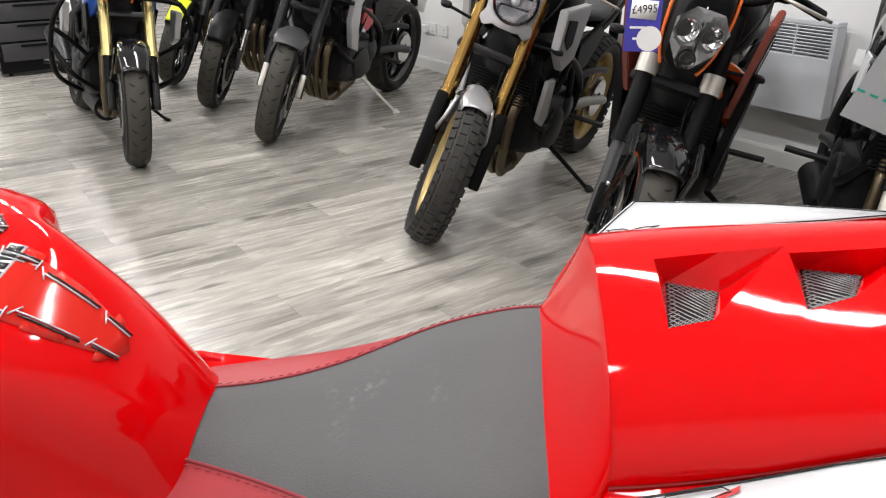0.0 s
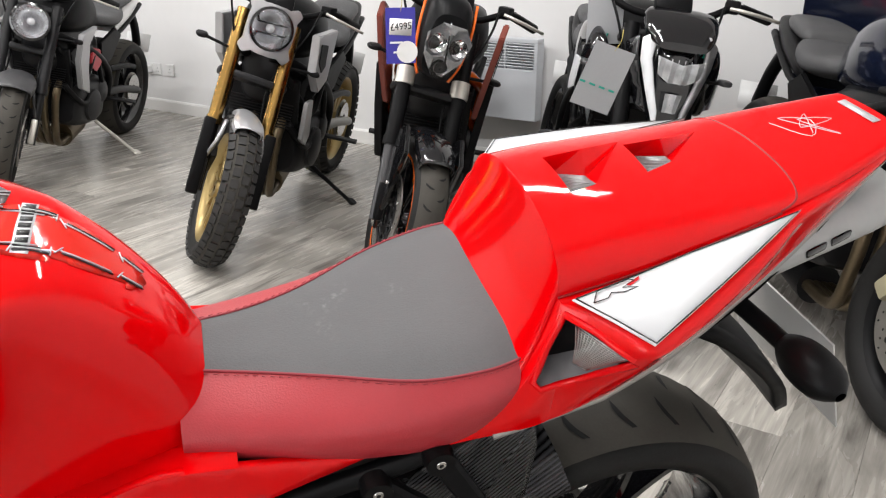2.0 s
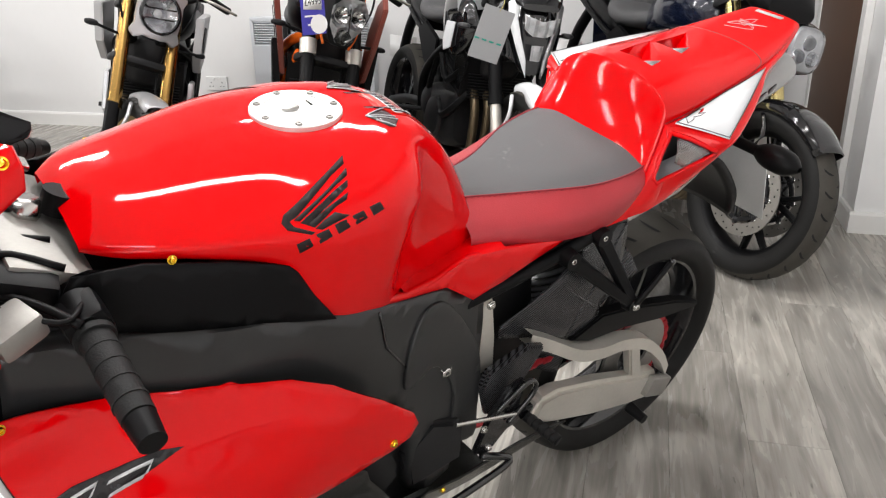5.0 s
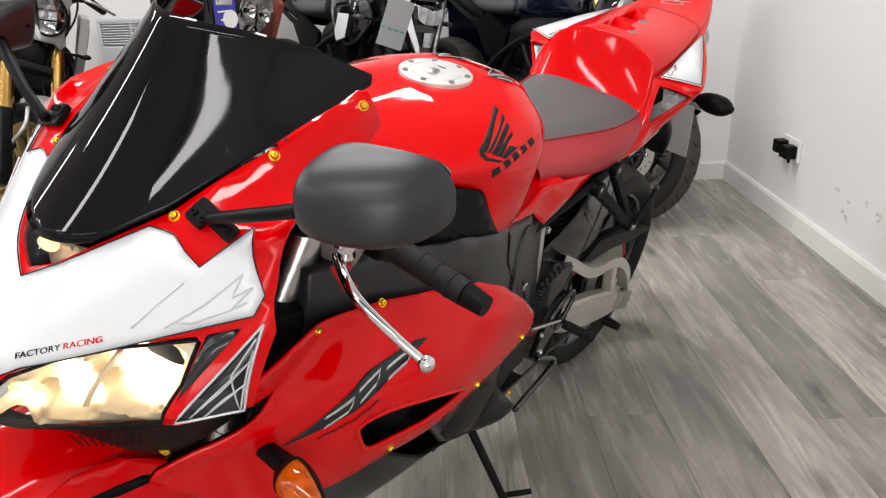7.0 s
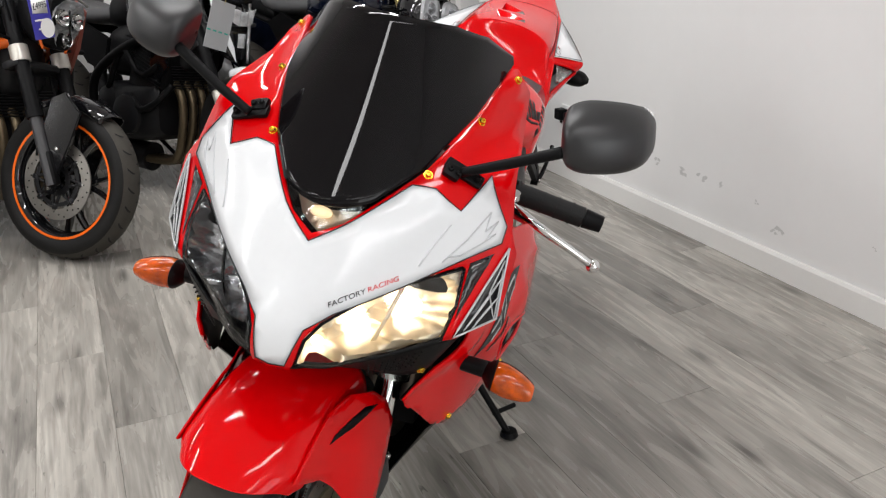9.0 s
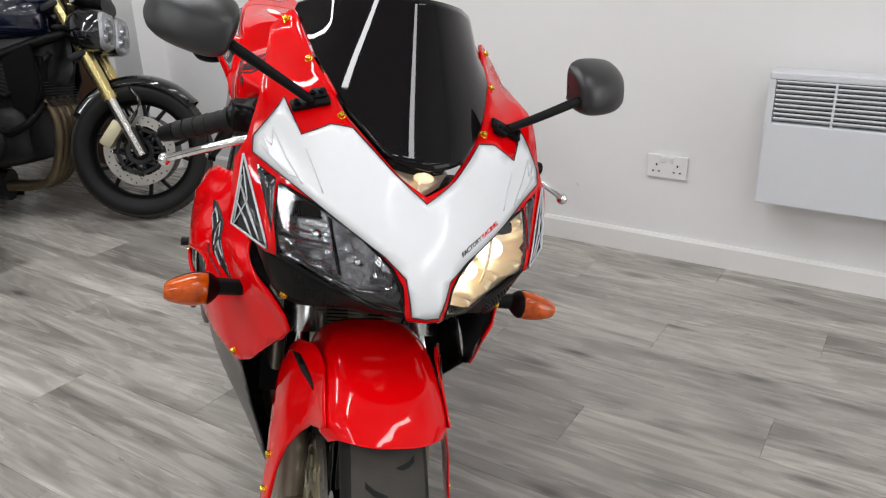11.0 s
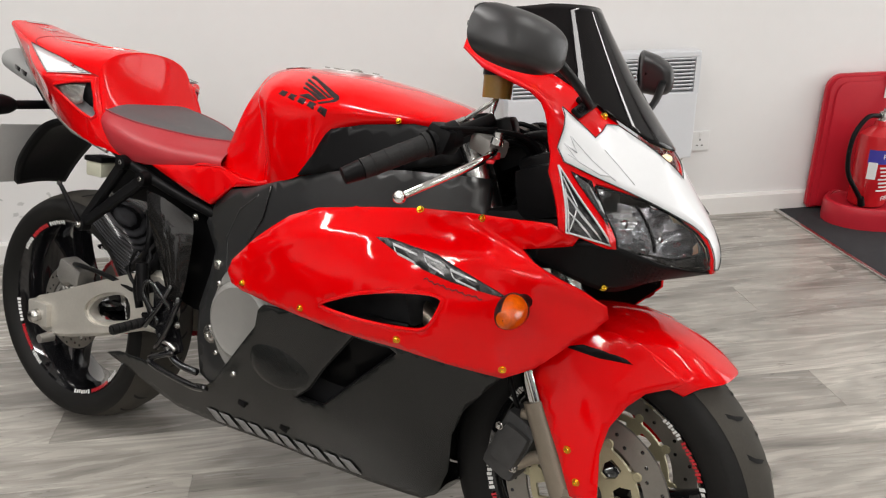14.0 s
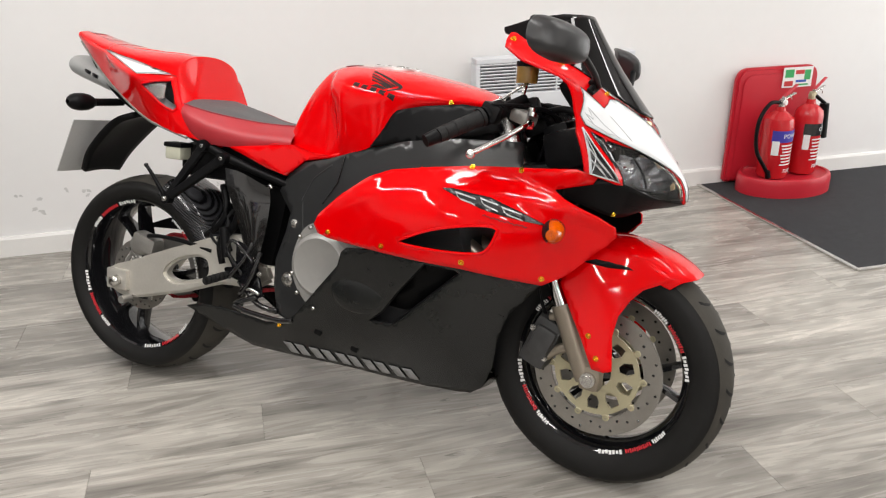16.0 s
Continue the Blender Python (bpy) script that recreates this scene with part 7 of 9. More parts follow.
MINT = mat("mint_green_stripe", (0.02, 0.33, 0.25), 0.3)
GOLDP = mat("pale_gold_fork", (0.60, 0.50, 0.22), 0.26, 0.9, var=0.06)
BLOCKM = mat("tyre_block_rubber", (0.022, 0.021, 0.020), 0.75, var=0.3, scale=20, bump=0.1, bscale=150, dirt=0.1)


def pod(bm, stations, power=2.6, n=16):
    """A closed body through upright sections (x, y, z, half width, half height)."""
    grid = []
    for x, y, z, hw, hh in stations:
        row = []
        for k in range(n):
            a = 2 * math.pi * k / n
            c, s = math.cos(a), math.sin(a)
            row.append((x, y + hw * math.copysign(abs(c) ** (2 / power), c), z + hh * math.copysign(abs(s) ** (2 / power), s)))
        grid.append(row)
    patch(bm, grid, 3, 2, closed=True)
    bmesh.ops.holes_fill(bm, edges=[e for e in bm.edges if e.is_boundary])
    bmesh.ops.recalc_face_normals(bm, faces=bm.faces)
    return bm


def wedge(bm, poly, y, thick, tilt=0.0, swell=0.0):
    """A side panel: an outline in x and z, leaning and bowed outwards."""
    s = 1 if y > 0 else -1
    plate(bm, poly, 0, thick, bevel=min(0.004, thick * 0.3))
    zc = sum(p[1] for p in poly) / len(poly)
    for v in bm.verts:
        v.co.y = s * (abs(y) + v.co.y + tilt * (v.co.z - zc) + swell * (1 - ((v.co.z - zc) / 0.12) ** 2))
    bmesh.ops.recalc_face_normals(bm, faces=bm.faces)
    return bm


def blocks(parent, r, w, m):
    """Raised tread blocks of a scrambler tyre."""
    bm = B()
    for k in range(44):
        a = 2 * math.pi * (k + 0.5 * 0) / 44
        for z_, off, wd in ((-0.42, 0.5, 0.20), (-0.15, 0, 0.23), (0.15, 0.5, 0.23), (0.42, 0, 0.20)):
            aa = a + off * 2 * math.pi / 44
            rr = r * (1.0 - 0.22 * z_ * z_ * 1.6)
            mm = m @ Matrix.Rotation(aa, 4, "Z") @ Matrix.Translation((rr, 0, z_ * w)) @ Matrix.Rotation(-z_ * 1.3, 4, "Y")
            bmesh.ops.create_cube(bm, size=1, matrix=mm @ Matrix.Diagonal((0.012, 0.031, w * wd, 1)))
    return tagged(part("tread_pattern", bm, BLOCKM, parent, smooth=False), kind="stuff")


def lamp_unit(bk, kind, S):
    """Headlights by kind; S turns them with the fork."""
    def at(p):
        return S @ Vector(p)

    if kind == "cross":
        S = S @ Matrix.Translation((-.05, 0, .06))
    if kind in ("round", "cross", "pair"):
        for y_, r in (((0.0, 0.088 if kind == "round" else 0.080),) if kind != "pair" else ((0.085, 0.058), (-0.085, 0.058))):
            fm = S @ pose(-0.125, y_, 0.86, 0, 80, 0)
            hd = part("headlight", spin(B(), [(0.0, -0.11), (r * .6, -0.10), (r * .95, -0.05), (r * 1.04, 0.0), (r * 1.04, 0.012), (r * .93, 0.014), (r * .93, 0.004)], 32, fm), GLOSSB, bk, "round headlight shell")
            part("reflector", spin(B(), [(0.012, -0.055), (r * .5, -0.04), (r * .92, 0.0)], 24, fm), REFL, hd, "faceted silver reflector")
            bulb = B()
            ball(bulb, fm @ Vector((0, 0, -0.03)), r * .22)
            part("bulb_cover", bulb, LAMPG, hd)
            if kind == "cross":
                bm = B()
                for e in (-1, 1):
                    box(bm, (0.006, r * 1.5, 0.006), fm @ Vector((e * r * .25, 0, .0)), (0, 0, 0))
                part("lamp_bar", bm, GLOSSB, hd)
            part("lens", spin(B(), [(0.0, 0.026), (r * .5, 0.021), (r * .93, 0.008)], 28, fm), LENS, hd, "clear round lens")
        if kind == "cross":
            bm = B()
            out = []
            for k in range(4):
                a = math.pi / 4 + k * math.pi / 2
                for da, rr in ((-0.50, .096), (-0.26, .103), (-0.12, .132), (0.12, .132), (0.26, .103), (0.50, .096)):
                    out.append(((rr * math.cos(a + da)) , rr * math.sin(a + da) * (1.0 if k < 2 else 1.12)))
            hole = [(0.0835 * math.cos(t_ * math.pi / 12), 0.0835 * math.sin(t_ * math.pi / 12)) for t_ in range(24)]
            plate(bm, out, -0.012, 0.012, bevel=0.004, holes=(hole,))
            for v in bm.verts:
                v.co = S @ (pose(-0.118, 0, 0.86, 0, -10, 0) @ Vector((v.co.y - abs(v.co.x) * .25, v.co.x, v.co.z)))
            part("headlight_surround", bm, SILVERP, bk, "silver cross-shaped headlight surround")
    elif kind == "twin":
        bm = pod(B(), [(-.27, 0, 1.0, .09, .04), (-.21, 0, .985, .14, .085), (-.14, 0, .945, .135, .075), (-.095, 0, .905, .11, .03)], 2.8)
        bm.transform(S)
        part("flyscreen", bm, BLACK, bk, "small black flyscreen")
        for s in (1, -1):
            st = [(-0.235, s * .095, .81, .04, .05), (-0.19, s * .10, .805, .078, .082), (-0.12, s * .105, .80, .086, .090), (-0.09, s * .106, .795, .080, .083)]
            bm = pod(B(), st, 2.5)
            bm.transform(S)
            hd = part("headlight", bm, GLOSSB, bk, "bug-eyed headlight")
            bm = pod(B(), [(-0.092, s * .106, .795, .077, .080), (-0.078, s * .106, .795, .070, .072)], 3.4)
            bm.transform(S)
            part("reflector", bm, mat("bright_lamp_inner", (.80, .80, .81), .3, .25, var=.3, scale=30), hd)
            bm = B()
            for da, db in ((0, .02), (-.035, -.03), (.035, -.03)):
                rod(bm, at((-0.080, s * .106 + da, .80 + db)), at((-0.064, s * .106 + da, .80 + db)), .029, .020)
            part("bulb_cover", bm, REFL, hd)
            bm = pod(B(), [(-0.09, s * .106, .795, .079, .082), (-0.066, s * .106, .795, .068, .070), (-0.056, s * .106, .795, .03, .04)], 3.4)
            bm.transform(S)
            part("lens", bm, LENS, hd, "clear headlight lens")
    elif kind == "angular":
        S = S @ Matrix.Translation((.01, -.035, .075))
        st = [(-0.24, 0, .86, .06, .09), (-0.18, 0, .85, .085, .125), (-0.12, 0, .83, .080, .125), (-0.085, 0, .81, .064, .105)]
        bm = pod(B(), st, 3.2)
        bm.transform(S)
        hd = part("headlight", bm, BLACK, bk, "angular black headlight cowl")
        poly = [(-.040, .890), (.040, .890), (.078, .845), (.066, .775), (.020, .715), (-.020, .715), (-.066, .775), (-.078, .845)]
        bm = sheet(B(), poly, lambda u, v: S @ Vector((-.062 - .9 * u * u + .25 * (v - .8) - .03 * max(0.0, 1 - ((abs(u) - .036) / .034) ** 2 - ((v - .83) / .05) ** 2) ** .5 - .02 * max(0.0, 1 - (u / .03) ** 2 - ((v - .745) / .035) ** 2) ** .5 + .002 * math.sin(v * 300), u, v)), step=.008)
        part("reflector", orient(bm, Vector((1, 0, 0))), mat("shaded_lamp_chrome", (.55, .56, .57), .22, .6, var=.5, scale=26), hd, "silver faceted lamp inside")
        for e in (1, -1):
            part("orange_edge", tube(B(), [S @ Vector(q) for q in ((-.17, e * .088, .96), (-.14, e * .092, .86), (-.12, e * .080, .76), (-.11, e * .055, .70))], .005), ORANGEP, hd, "orange edge line")
        bm = B()
        for dy, dz in ((-.036, .02), (.036, .02), (0, -.055)):
            fm = S @ pose(-.056 - .9 * dy * dy, dy, .80 + dz, 0, 82, 0)
            rr = .030 if dz > 0 else .022
            part("lamp_bowl", spin(B(), [(.004, -.012), (rr * .6, -.008), (rr, .004), (rr * 1.06, .006), (rr * 1.06, -.002)], 18, fm), CHROME, hd)
            ball(bm, fm @ Vector((0, 0, -.004)), .007)
        part("bulb", bm, DECK, hd)
        part("dark_divider", box(B(), (.006, .006, .15), S @ Vector((-.054, 0, .82))), GLOSSB, hd)
        bm = sheet(B(), poly, lambda u, v: S @ Vector((-.040 - 1.2 * u * u + .25 * (v - .8), u, v)), step=.03)
        part("lens", orient(bm, Vector((1, 0, 0))), LENS, hd, "clear angular lens")
    elif kind == "mask":
        S = S @ Matrix.Translation((0, .030, -.015))
        st = [(-0.22, 0, .84, .05, .11), (-0.17, 0, .83, .075, .15), (-0.12, 0, .79, .068, .135), (-0.095, 0, .77, .05, .11)]
        bm = pod(B(), st, 3.0)
        bm.transform(S)
        hd = part("headlight", bm, GLOSSB, bk, "slim black headlight mask")
        for poly, lb in (([(-.076, .885), (-.066, .832), (-.03, .808), (.03, .808), (.066, .832), (.076, .885), (0, .866)], "clear main lens"), ([(-.028, .775), (.028, .775), (.022, .715), (-.022, .715)], "clear lower lens")):
            part("reflector", orient(sheet(B(), poly, lambda u, v: S @ Vector((-.066 - 2.2 * u * u + .2 * (v - .78) + .006 * math.sin(u * 160), u, v)), step=.009), Vector((1, 0, 0))), LAMPG, hd)
            bm = B()
            for u in (-.03, -.01, .01, .03):
                box(bm, (.004, .003, (poly[0][1] - poly[1][1]) * .8), S @ Vector((-.062 - 2.2 * u * u, u * (1 if poly[0][1] > .8 else .6), (poly[0][1] + poly[1][1]) / 2 if poly[0][1] > .8 else .742)))
            part("lamp_rib", bm, REFL, hd, smooth=False)
            part("lens", orient(sheet(B(), poly, lambda u, v: S @ Vector((-.052 - 2.2 * u * u + .2 * (v - .78), u, v)), step=.02), Vector((1, 0, 0))), LENS, hd, lb)
        for s in (1, -1):
            cheek = [(.080, .955), (.118, .925), (.112, .86), (.072, .745), (.034, .650), (.040, .715), (.066, .80), (.084, .87)]
            bm = sheet(B(), [(s * a, b) for a, b in cheek], lambda u, v: S @ Vector((-.050 - .55 * abs(u) - 1.6 * u * u, u, v)), step=.02)
            thicken(part("cheek_panel", orient(bm, Vector((1, s * .3, 0))), WHITE if s < 0 else SILVERP, bk, "white headlight cheek panel" if s < 0 else "silver headlight cheek panel"), .010)
            bm = sheet(B(), [(s * a, b) for a, b in ((.118, .93), (.150, .90), (.135, .80), (.085, .70), (.060, .70), (.095, .80), (.112, .87))], lambda u, v: S @ Vector((-.075 - .75 * abs(u) - 1.6 * u * u, u, v)), step=.02)
            thicken(part("inner_cheek", orient(bm, Vector((1, s * .3, 0))), GLOSSB, bk), .010)
        bm = pod(B(), [(-.27, 0, 1.00, .08, .02), (-.20, 0, .985, .118, .035), (-.13, 0, .945, .105, .032), (-.085, 0, .915, .075, .012)], 3.4)
        bm.transform(S)
        part("visor", bm, GLOSSB, bk, "glossy black instrument visor")


def motorcycle(spot, heading, lean, steer, spec, label, group="parked motorcycles"):
    """A parked motorcycle; origin where the front tyre touches, x ahead, y to its left."""
    g = spec.get
    m = Matrix.Translation((*spot, 0)) @ Matrix.Rotation(radians(heading), 4, "Z") @ Matrix.Rotation(radians(-lean), 4, "X")
    bk = thing("motorcycle", m, label, "motorcycle", group)
    R, wb = g("r", .30), g("wb", 1.40)
    rake = radians(24.5)
    axis = Vector((-math.sin(rake), 0, math.cos(rake)))
    head = Vector((-.02, 0, R)) + axis * .60
    S = Matrix.Translation(head) @ Matrix.Rotation(radians(steer), 4, axis) @ Matrix.Translation(-head)
    at = lambda *p: S @ Vector(p)
    trail = lambda d_, y_, f_=0.0: S @ (Vector((f_, y_, R)) + axis * d_)
    # wheels
    fw, rw = g("fw", .115), g("rw", .17)
    wm = S @ pose(0, 0, R, 90, 0, 0)
    wh = wheel(bk, "front_wheel", R, fw, R - g("wall", .078), wm, g("spokes", 5), g("rim", GLOSSB), None, label=g("rim_label", "black cast wheel"), seg=48, slick=g("blocky", False))
    if g("blocky"):
        blocks(wh, R, fw, wm)
    if g("rim_stripe"):
        for s in (1, -1):
            part("rim_stripe", spin(B(), [(R - .085, s * (fw * .40 + .002)), (R - .075, s * (fw * .40 + .003))], 48, wm), g("rim_stripe"), wh, "coloured rim stripe")
    for s in g("discs", (1, -1)):
        disc(wh, .15, s * .062, wm, bobbins=8, carrier=g("carrier", ENGB))
    wm2 = pose(-wb, 0, R + .012, 90, 0, 0)
    wh2 = wheel(bk, "rear_wheel", R + .012, rw, R - .07, wm2, g("spokes", 5), g("rim", GLOSSB), None, label=g("rim_label", "black cast wheel"), seg=48, slick=g("blocky", False))
    if g("blocky"):
        blocks(wh2, R + .012, rw, wm2)
    disc(wh2, .11, -.07, wm2, bobbins=6, carrier=ENGB, holes=False)
    # fork
    up_, low_ = g("fork_up", BLACK), g("fork_low", BLACK)
    for s in (1, -1):
        y_ = s * .102
        leg = part("fork_leg", rod(rod(B(), trail(.26, y_, .01), trail(g("fork_top", .70), y_, .01), g("fork_r", .0265), seg=18), trail(.24, y_, .01), trail(.27, y_, .01), .031, seg=18), up_, bk, g("fork_label", ""))
        part("slider", rod(B(), trail(-.02, y_, .01), trail(.30, y_, .01), .0225, seg=16), low_, leg)
        bm = B()
        box(bm, (.05, .03, .13), (0, 0, 0), bevel=.01)
        bm.transform(S @ Matrix.Translation(Vector((.015, y_, R)) + axis * .045) @ Matrix.Rotation(-rake, 4, "Y"))
        part("axle_clamp", bm, g("clamp", ENGB), leg)
        if s in g("discs", (1, -1)):
            bm = B()
            box(bm, (.055, .055, .12), (0, 0, 0), bevel=.012)
            bm.transform(S @ Matrix.Translation(Vector((-.10, s * .082, R + .075))) @ Matrix.Rotation(radians(35), 4, "Y"))
            part("caliper", bm, g("caliper", ENGB), leg, g("caliper_label", ""))
        if g("clamp_ring"):
            part("clamp_ring", rod(B(), trail(.455, y_, .01), trail(.515, y_, .01), .0335, seg=18), g("clamp_ring"), leg, "bare alloy fork clamp")
        if g("fork_wing"):
            bm = plate(B(), [(.030, R + .33), (.105, R + .26), (.075, R + .15), (.030, R + .02), (.025, R - .05), (-.020, R - .05), (-.035, R + .06), (-.050, R + .20), (-.030, R + .30)], s * .088, s * .104, bevel=.004)
            bm.transform(S)
            wing_ = part("fork_wing", bm, g("fork_wing"), leg, "glossy black fork wing")
            for dx, dz in ((.005, .02), (0, -.03), (.02, .12)):
                part("wing_bolt", rod(B(), at(dx, s * .104, R + dz), at(dx, s * .108, R + dz), .008, .007, 10), STEEL, wing_)
        if g("fork_guard"):
            bm = B()
            box(bm, (.03, .045, .30), (0, 0, 0), bevel=.01)
            bm.transform(S @ Matrix.Translation(Vector((.035, s * .118, R)) + axis * .12) @ Matrix.Rotation(-rake, 4, "Y"))
            part("fork_guard", bm, BLACK, leg, "black ribbed fork guard")
    for d_, nm in ((.44, "lower_yoke"), (.66, "top_yoke")):
        bm = B()
        box(bm, (.075, .27, .03), (0, 0, 0), bevel=.012)
        bm.transform(S @ Matrix.Translation(Vector((-.02, 0, R)) + axis * d_) @ Matrix.Rotation(-rake, 4, "Y"))
        part(nm, bm, g("yoke", ENGB), bk)
    # front mudguard
    bm, grid = B(), []
    a0, a1 = g("guard_span", (40, 150))
    for i in range(7):
        a = radians(a0 + (a1 - a0) * i / 6)
        hw = g("guard_w", .066) * (.72 + .28 * math.sin(math.pi * min(1, (i + .6) / 4)))
        rr = R + g("guard_gap", .022)
        grid.append([S @ Vector((math.cos(a) * (rr - dr), hw * f_, R + math.sin(a) * (rr - dr))) for f_, dr in ((-1, .045), (-.97, .015), (-.6, .002), (0, -.004), (.6, .002), (.97, .015), (1, .045))])
    mg = part("front_mudguard", patch(bm, grid, 3, 2), g("guard", BLACK), bk, g("guard_label", ""))
    thicken(mg, .003)
    for s in (1, -1):
        part("mudguard_stay", tube(B(), [at(-.02, s * .068, R + .27), at(.02, s * .085, R + .2), trail(.1, s * .10)], .008, 3, 8), g("guard", BLACK), mg)
    # bars, controls, mirrors
    hb = g("bar_h", .0)
    bt = Vector((-.02, 0, R)) + axis * .69
    bx, bz = bt.x, bt.z + .05 + hb
    bar = part("handlebar", tube(B(), [at(bx - .11, -.37, bz + .03), at(bx - .05, -.24, bz + .055), at(bx, -.10, bz), at(bx, .10, bz), at(bx - .05, .24, bz + .055), at(bx - .11, .37, bz + .03)], .0125, 5, 10), BLACK, bk, "black tubular handlebar")
    for s in (1, -1):
        part("grip", rod(B(), at(bx - .068, s * .262, bz + .052), at(bx - .112, s * .375, bz + .03), .0175), GRIPR, bar, "black rubber grip")
        bm = box(B(), (.05, .05, .045), at(bx - .055, s * .225, bz + .055), (0, 0, -s * 20), bevel=.01)
        part("switchgear", bm, BLACK, bar)
        part("brake_lever" if s < 0 else "clutch_lever", tube(B(), [at(bx - .02, s * .21, bz + .05), at(bx + .005, s * .27, bz + .045), at(bx - .03, s * .38, bz + .03)], .006, 4, 8), g("lever", ALU), bar)
        if g("mirrors", False):
            mi = part("mirror", pod(B(), [tuple(at(bx - .055, s * .36, bz + .20)) + (.004, .004), tuple(at(bx - .05, s * .36, bz + .20)) + (.075, .04), tuple(at(bx - .035, s * .36, bz + .20)) + (.07, .036), tuple(at(bx - .02, s * .36, bz + .20)) + (.02, .012)], 2.6), BLACK, bk, "black mirror")
            part("stem", tube(B(), [at(bx - .04, s * .20, bz + .06), at(bx - .03, s * .25, bz + .13), at(bx - .04, s * .35, bz + .185)], .006, 4, 8), BLACK, mi)
        # front signals
        sg = part("turn_signal", pod(B(), [tuple(at(-.25, s * .225, .80)) + (.008, .006), tuple(at(-.245, s * .225, .80)) + (.024, .011), tuple(at(-.215, s * .225, .80)) + (.022, .010), tuple(at(-.205, s * .225, .80)) + (.010, .006)], 2.6), g("signal", BLACK), bk)
        part("stalk", rod(B(), at(-.22, s * .12, .79), at(-.225, s * .215, .80), .006), BLACK, sg)
    clock = B()
    box(clock, (.04, .12, .075), (0, 0, 0), bevel=.014)
    clock.transform(S @ Matrix.Translation((bx + .075, 0, bz + .045)) @ Matrix.Rotation(radians(-35), 4, "Y"))
    part("instrument", clock, BLACK, bk)
    for s, b_ in ((1, .05), (-1, .03)):
        part("brake_hose" if s < 0 else "cable", tube(B(), [at(bx - .02, s * .19, bz + .05), at(bx + .07, s * .15, bz - .05), at(-.21, s * .07, .70), at(-.10, s * .085, R + .18), at(-.08, s * .09, R + .08)], .0045, 5, 6), BLACK, bk)
    lamp_unit(bk, g("lamp", "round"), S)
    # radiator, engine, frame
    rad = part("radiator", box(B(), (.035, .30, .22), (-.36, 0, .60), (0, 12, 0), bevel=.008), BLACK, bk)
    bm = B()
    for k in range(17):
        box(bm, (.004, .27, .004), (-.340 + .0025 * (k - 8) * -.9, 0, .60 + .0118 * (k - 8)), (0, 12, 0))
    tagged(part("radiator_core", bm, ENGB, rad, smooth=False), kind="stuff")
    bm = pod(B(), [(-.42, 0, .40, .10, .09), (-.44, 0, .40, .155, .13), (-.60, 0, .38, .165, .14), (-.78, 0, .38, .15, .13), (-.86, 0, .38, .10, .10)], 4.2)
    eng = part("engine", bm, ENGB, bk, "black engine block")
    bm = box(B(), (.17, .29, .25), (-.50, 0, .60), (0, 20, 0), bevel=.02)
    part("cylinder_block", bm, g("engine_mat", ENGB), eng)
    bm = B()
    for k in range(9):
        box(bm, (.18, .30, .004), (-.475 - .008 * k, 0, .53 + .02 * k), (0, 20, 0))
    tagged(part("cooling_ribs", bm, ENGB, eng, smooth=False), kind="stuff")
    # added dark mass below the tank that keeps the view through closed
    part("air_box", pod(B(), [(-.29, 0, .74, .05, .05), (-.34, 0, .70, .10, .12), (-.56, 0, .68, .125, .14), (-.80, 0, .64, .10, .11), (-.86, 0, .62, .05, .05)], 3.2), ENGB, bk)
    for s in (1, -1):
        part("lower_hose", tube(B(), [(-.35, s * .12, .52), (-.40, s * .165, .44), (-.50, s * .17, .40), (-.58, s * .15, .46)], .016, 4, 8), BLACK, bk)
        part("side_cover", wedge(B(), [(-.74, .70), (-.80, .54), (-.92, .58), (-1.02, .72), (-.92, .77)], s * .125, .02, .1), BLACK, bk)
        part("crankcase_cover", spin(B(), [(.0, .035), (.06, .033), (.088, .022), (.094, 0)], 28, pose(-.60, s * .155, .37, -s * 90, 0, 0)), g("cover", ENGB), eng)
        part("clutch_cover", spin(B(), [(.0, .028), (.05, .026), (.066, .016), (.07, 0)], 24, pose(-.75, s * .14, .42, -s * 90, 0, 0)), ENGB, eng)
        bm = tube(B(), [(-.24, s * .05, .80), (-.36, s * .13, .76), (-.62, s * .165, .66), (-.84, s * .15, .52), (-.88, s * .13, .36)], .021, 5, 10)
        part("frame_tube", bm, g("frame", BLACK), bk, g("frame_label", ""))
        part("frame_brace", tube(B(), [(-.30, s * .11, .72), (-.48, s * .17, .55), (-.62, s * .165, .66), (-.74, s * .155, .48)], .014, 4, 8), g("frame", BLACK), bk)
        part("subframe_rail", tube(B(), [(-.84, s * .11, .68), (-1.10, s * .12, .74), (-1.45, s * .09, .86)], .014, 4, 8), BLACK, bk)
        part("swingarm", tube(B(), [(-.86, s * .11, .38), (-1.10, s * .125, .37), (-wb, s * .115, R + .012)], .024, 5, 10), g("swing", ENGB), bk)
        part("footpeg", rod(rod(B(), (-.86, s * .14, .36), (-.88, s * .30, .36), .012), (-.86, s * .13, .36), (-.80, s * .13, .45), .01), ENGB, bk)
        part("shock_mount", rod(B(), (-.90, s * .05, .40), (-1.0, s * .03, .68), .028), ENGB, bk)
    for y_ in (-.09, -.03, .03, .09):
        part("header_pipe", tube(B(), [(-.40, y_, .56), (-.325, y_, .46), (-.335, y_ * .9, .30), (-.42, y_ * .6, .17), (-.62, -.02 + y_ * .4, .155)], .0195, 5, 10), g("header", BRONZE), bk, "heat-tinted exhaust header")
    bm = rod(B(), (-.60, -.02, .16), (-.86, -.05, .18), .07, .06, 18)
    part("collector_box", bm, g("collector", ENGB), bk)
